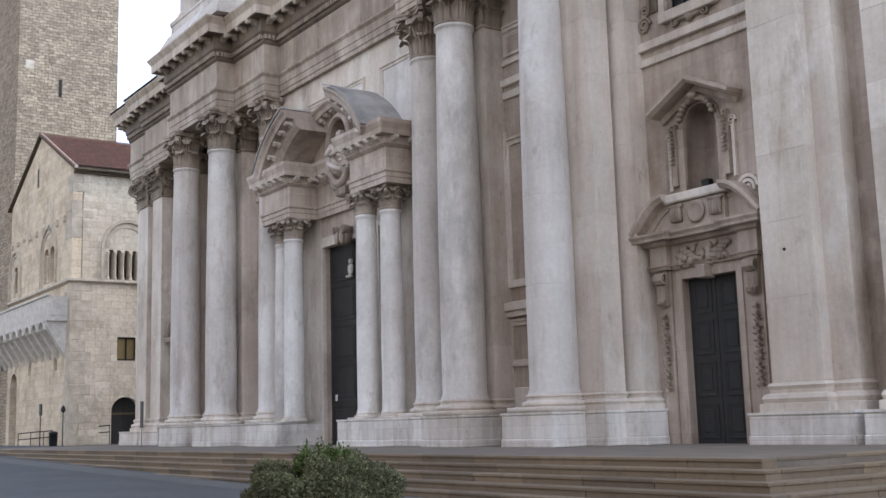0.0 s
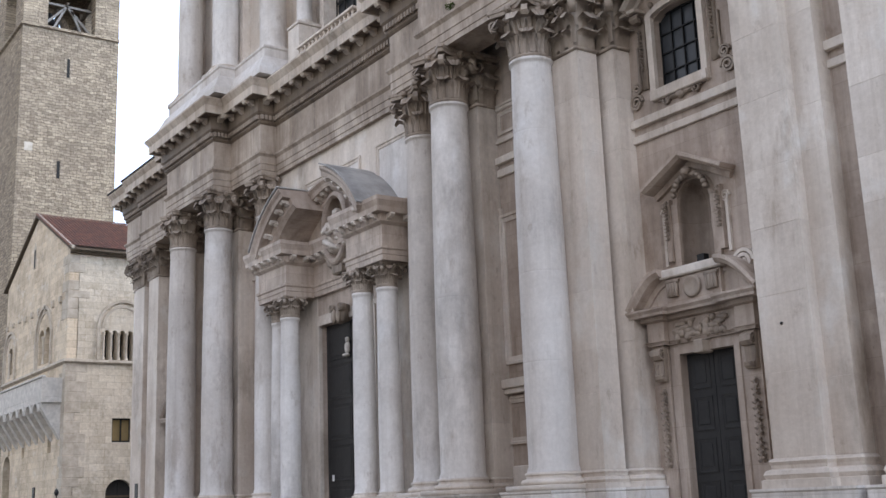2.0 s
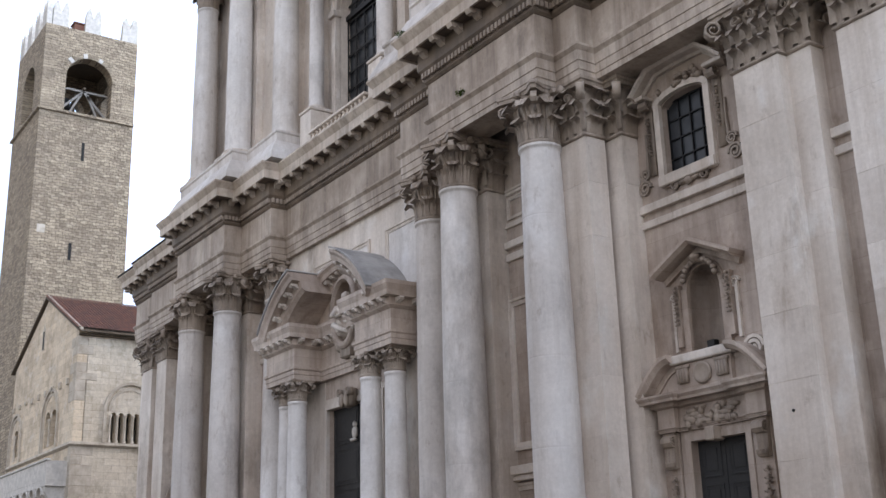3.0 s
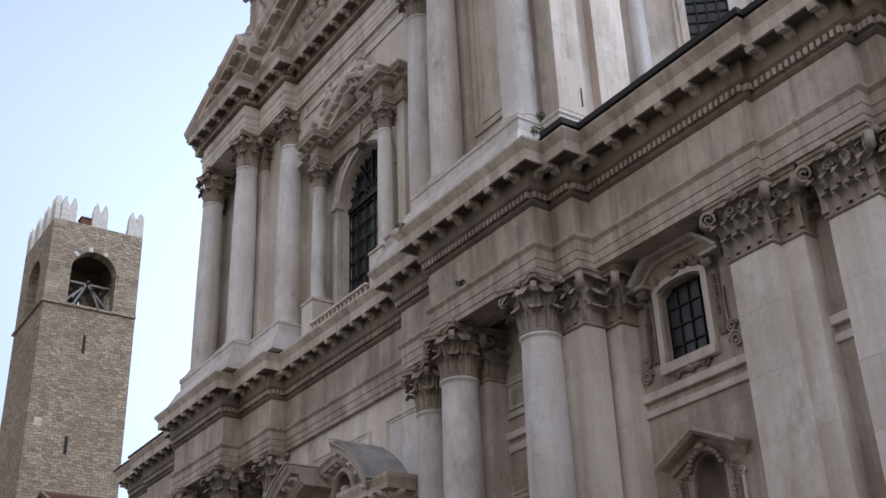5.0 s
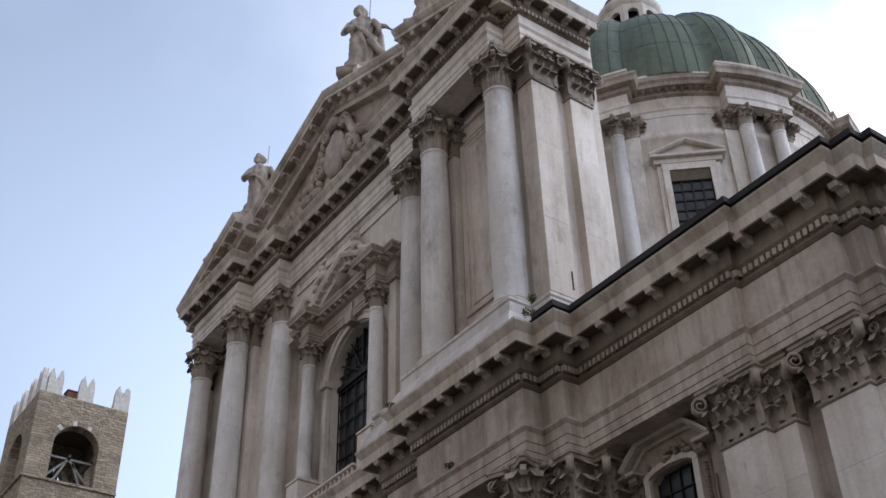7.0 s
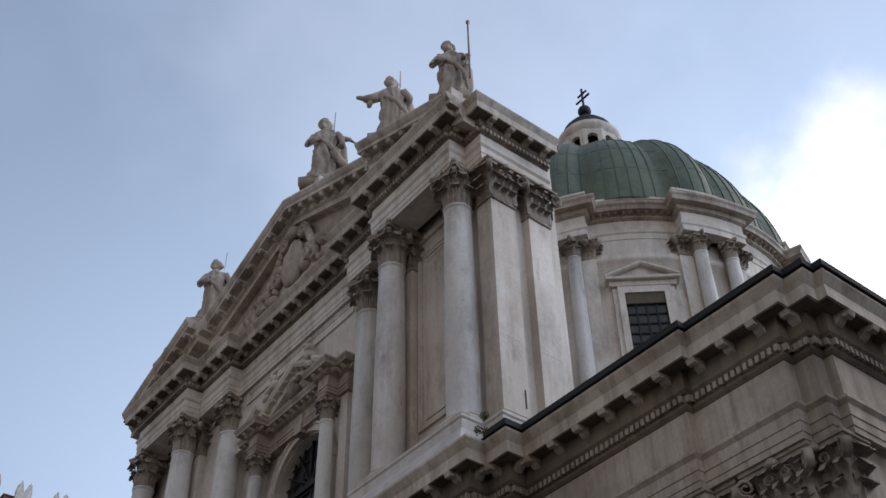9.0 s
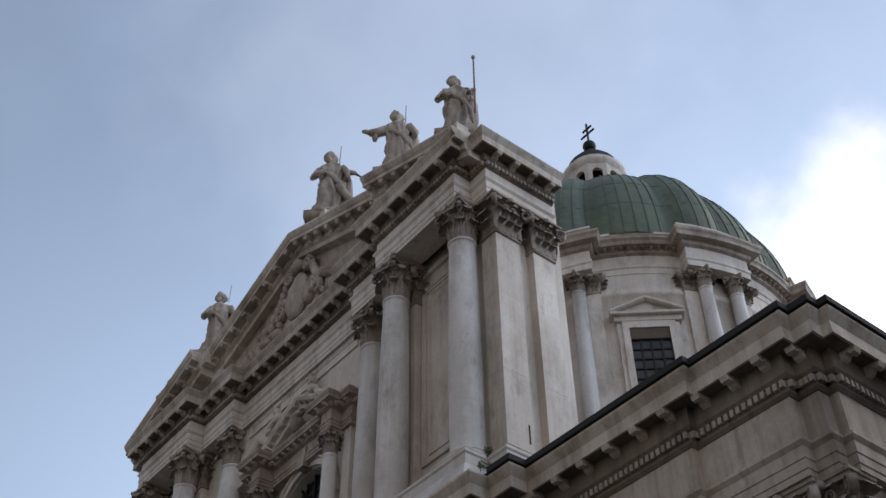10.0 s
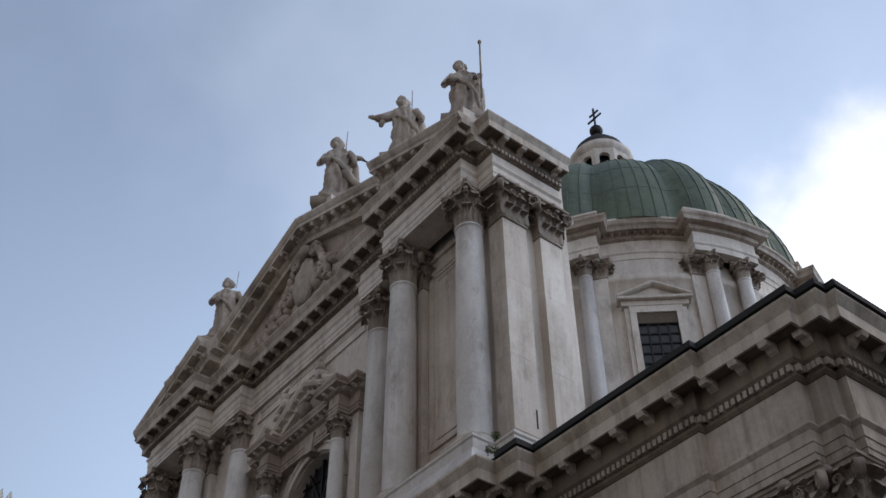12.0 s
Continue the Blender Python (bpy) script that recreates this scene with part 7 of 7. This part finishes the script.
def leaf_cloud(n, rx, rz, zc, seed, size, lumps, spiky=0.0, mound=0.08):
    """Thousands of small leaves gathered in uneven tufts."""
    rnd = random.Random(seed)
    verts, faces = [], []
    tufts = []
    for i in range(lumps):
        a, e = rnd.uniform(0, 2 * math.pi), math.asin(rnd.uniform(-0.35, 1.0))
        k = rnd.uniform(0.8, 1.0)
        w = math.cos(e) ** 0.45
        tufts.append(Vector((rx * k * w * math.cos(a), rx * k * w * math.sin(a), zc + rz * k * math.sin(e) ** 1 if e > 0 else zc + rz * k * math.sin(e))))
    for i in range(n):
        way = Vector((rnd.gauss(0, 1), rnd.gauss(0, 1), rnd.gauss(0, 1))).normalized()
        c = rnd.choice(tufts) + way * mound * rnd.random() ** 0.4 + Vector((0, 0, rnd.gauss(0, spiky)))
        d = (way + Vector((rnd.gauss(0, 0.7), rnd.gauss(0, 0.7), rnd.gauss(0.3, 0.6)))).normalized()
        s = d.orthogonal().normalized()
        s.rotate(Matrix.Rotation(rnd.uniform(0, 6.28), 3, d))
        ln = size * rnd.uniform(0.7, 1.4)
        w = ln * 0.26
        b = len(verts)
        bend = d.cross(s) * ln * 0.12
        verts += [c, c + d * ln * 0.5 + s * w + bend, c + d * ln, c + d * ln * 0.5 - s * w + bend]
        faces.append((b, b + 1, b + 2, b + 3))
    me = bpy.data.meshes.new("leaves")
    me.from_pydata([tuple(v) for v in verts], [], faces)
    return me


shrub = thing("shrub", "rounded evergreen shrub with small grey-green leaves in a planter", "shrub", shrub_x, shrub_y, 0)
for name, me, mat in (("foliage", leaf_cloud(96000, 0.585, 0.35, 1.0, 61, 0.022, 130, 0.0, 0.1), M_LEAF), ("young_foliage", leaf_cloud(5000, 0.2, 0.06, 1.3, 62, 0.028, 60, 0.045, 0.05), M_LEAF_TOP)):
    me.materials.append(mat)
    o = new(name, me)
    o.parent = shrub
    o["kind"] = "stuff"
rnd = random.Random(63)
bm = bmesh.new()
for i in range(24):
    a, k = rnd.uniform(0, 6.28), rnd.uniform(0.15, 0.5)
    tip = Vector((k * math.cos(a), k * math.sin(a), rnd.uniform(0.8, 1.3)))
    base = Vector((0.05 * math.cos(a), 0.05 * math.sin(a), 0.38))
    d = tip - base
    n0 = len(bm.verts)
    lathe(bm, [(0.012, 0), (0.004, d.length)], 5)
    bm.verts.ensure_lookup_table()
    bmesh.ops.transform(bm, matrix=Matrix.Translation(base) @ d.to_track_quat("Z", "Y").to_matrix().to_4x4(), verts=bm.verts[n0:])
part("twigs", bm, M_TWIG, shrub)
bm = bmesh.new()
lathe(bm, [(0.001, 0.0), (0.34, 0.0), (0.44, 0.4), (0.5, 0.42), (0.5, 0.5), (0.44, 0.5), (0.42, 0.42), (0.001, 0.4)], 28)
o = tagged(part("planter", bm, M_POT), "round grey stone planter on the asphalt", "planter")
o.location = (shrub_x, shrub_y, 0)



# ---- weeds that grow from the cornices ----
def weed(x, y, z, seed, size):
    me = leaf_cloud(int(240 * size), 0.11 * size, 0.1 * size, 0.06 * size, seed, 0.06, 9, 0.0, 0.09 * size)
    me.materials.append(M_LEAF_TOP)
    o = new("weed", me)
    o.location = (x, y, z)
    return tagged(o, "small green weed growing from a stone cornice", "weed", group="weeds on the cornice")


for x, y, z, s in ((XC + 8.75, 19.78, 21.05, 1.3), (XC + 15.95, 20.62, 21.5, 1.4), (XC + 12.0, 20.68, 19.3, 1.0), (XC + 11.2, 20.6, 17.95, 0.9), (XC + 15.05, 21.55, 22.85, 1.5)):
    weed(x, y, z, int(10 * x) % 97, s)

# ---- plain unseen houses behind the camera, added to bounce warm light and block low sky ----
M_HOUSE = plain("warm_house_plaster", (0.40, 0.32, 0.235), 0.9, vary=0.2, scale=1.0)
for x0, x1, h in ((-75, -40, 19), (-40, -8, 21), (-8, 30, 17), (30, 70, 13)):
    hs = thing("house", "plain unseen house block behind the camera, added to shape the light", "house", 0, 0, 0, group="houses round the square")
    bm = bmesh.new()
    box(bm, x0, x1 - 0.1, -48, -34, 0, h)
    part("wall", bm, M_HOUSE, hs)
    bm = bmesh.new()
    box(bm, x0 - 0.3, x1 + 0.2, -48.5, -33.4, h, h + 0.4)
    part("roof", bm, M_TILE, hs)

# out-of-view block, added to keep sun and sky off the entablature's right end
hs = thing("neighbour_building", "unseen plain rubble block beside the cathedral, added to shade it", "building", 0, 0, 0)
bm = bmesh.new()
box(bm, -3, 26, 27, 60, 0, 27)
part("wall", bm, M_TOWER_F, hs)
bm = bmesh.new()
box(bm, -3.4, 26.4, 26.6, 60.4, 27, 27.5)
part("roof", bm, M_TILE, hs)

# ---- the facing blocks of the plinth, each with its own joints ----
rnd = random.Random(71)
for path, plinth, low in plinth_parts:
    for (xa, ya), (xb, yb) in zip(path, path[1:]):
        length = math.hypot(xb - xa, yb - ya)
        if length < 0.3 or length > 12:
            continue
        dx, dy = (xb - xa) / length, (yb - ya) / length
        for z0, z1, lip in ((ZP + 0.01, 1.075, 0.03), (1.105, 1.745 - low, 0.0)):
            n = max(1, round(length / rnd.uniform(1.0, 1.5)))
            cuts = [0.0] + [length * (i + rnd.uniform(-0.2, 0.2)) / n for i in range(1, n)] + [length]
            for a, b in zip(cuts, cuts[1:]):
                bm = bmesh.new()
                out = lip + rnd.uniform(0.008, 0.018)
                box(bm, a + 0.006, b - 0.006, -out, 0.05, z0, z1, 0.009)
                o = part("stone_block", bm, M_PLINTH, plinth)
                o.matrix_basis = Matrix.Translation((xa, ya, 0)) @ Matrix.Rotation(math.atan2(dy, dx), 4, "Z")
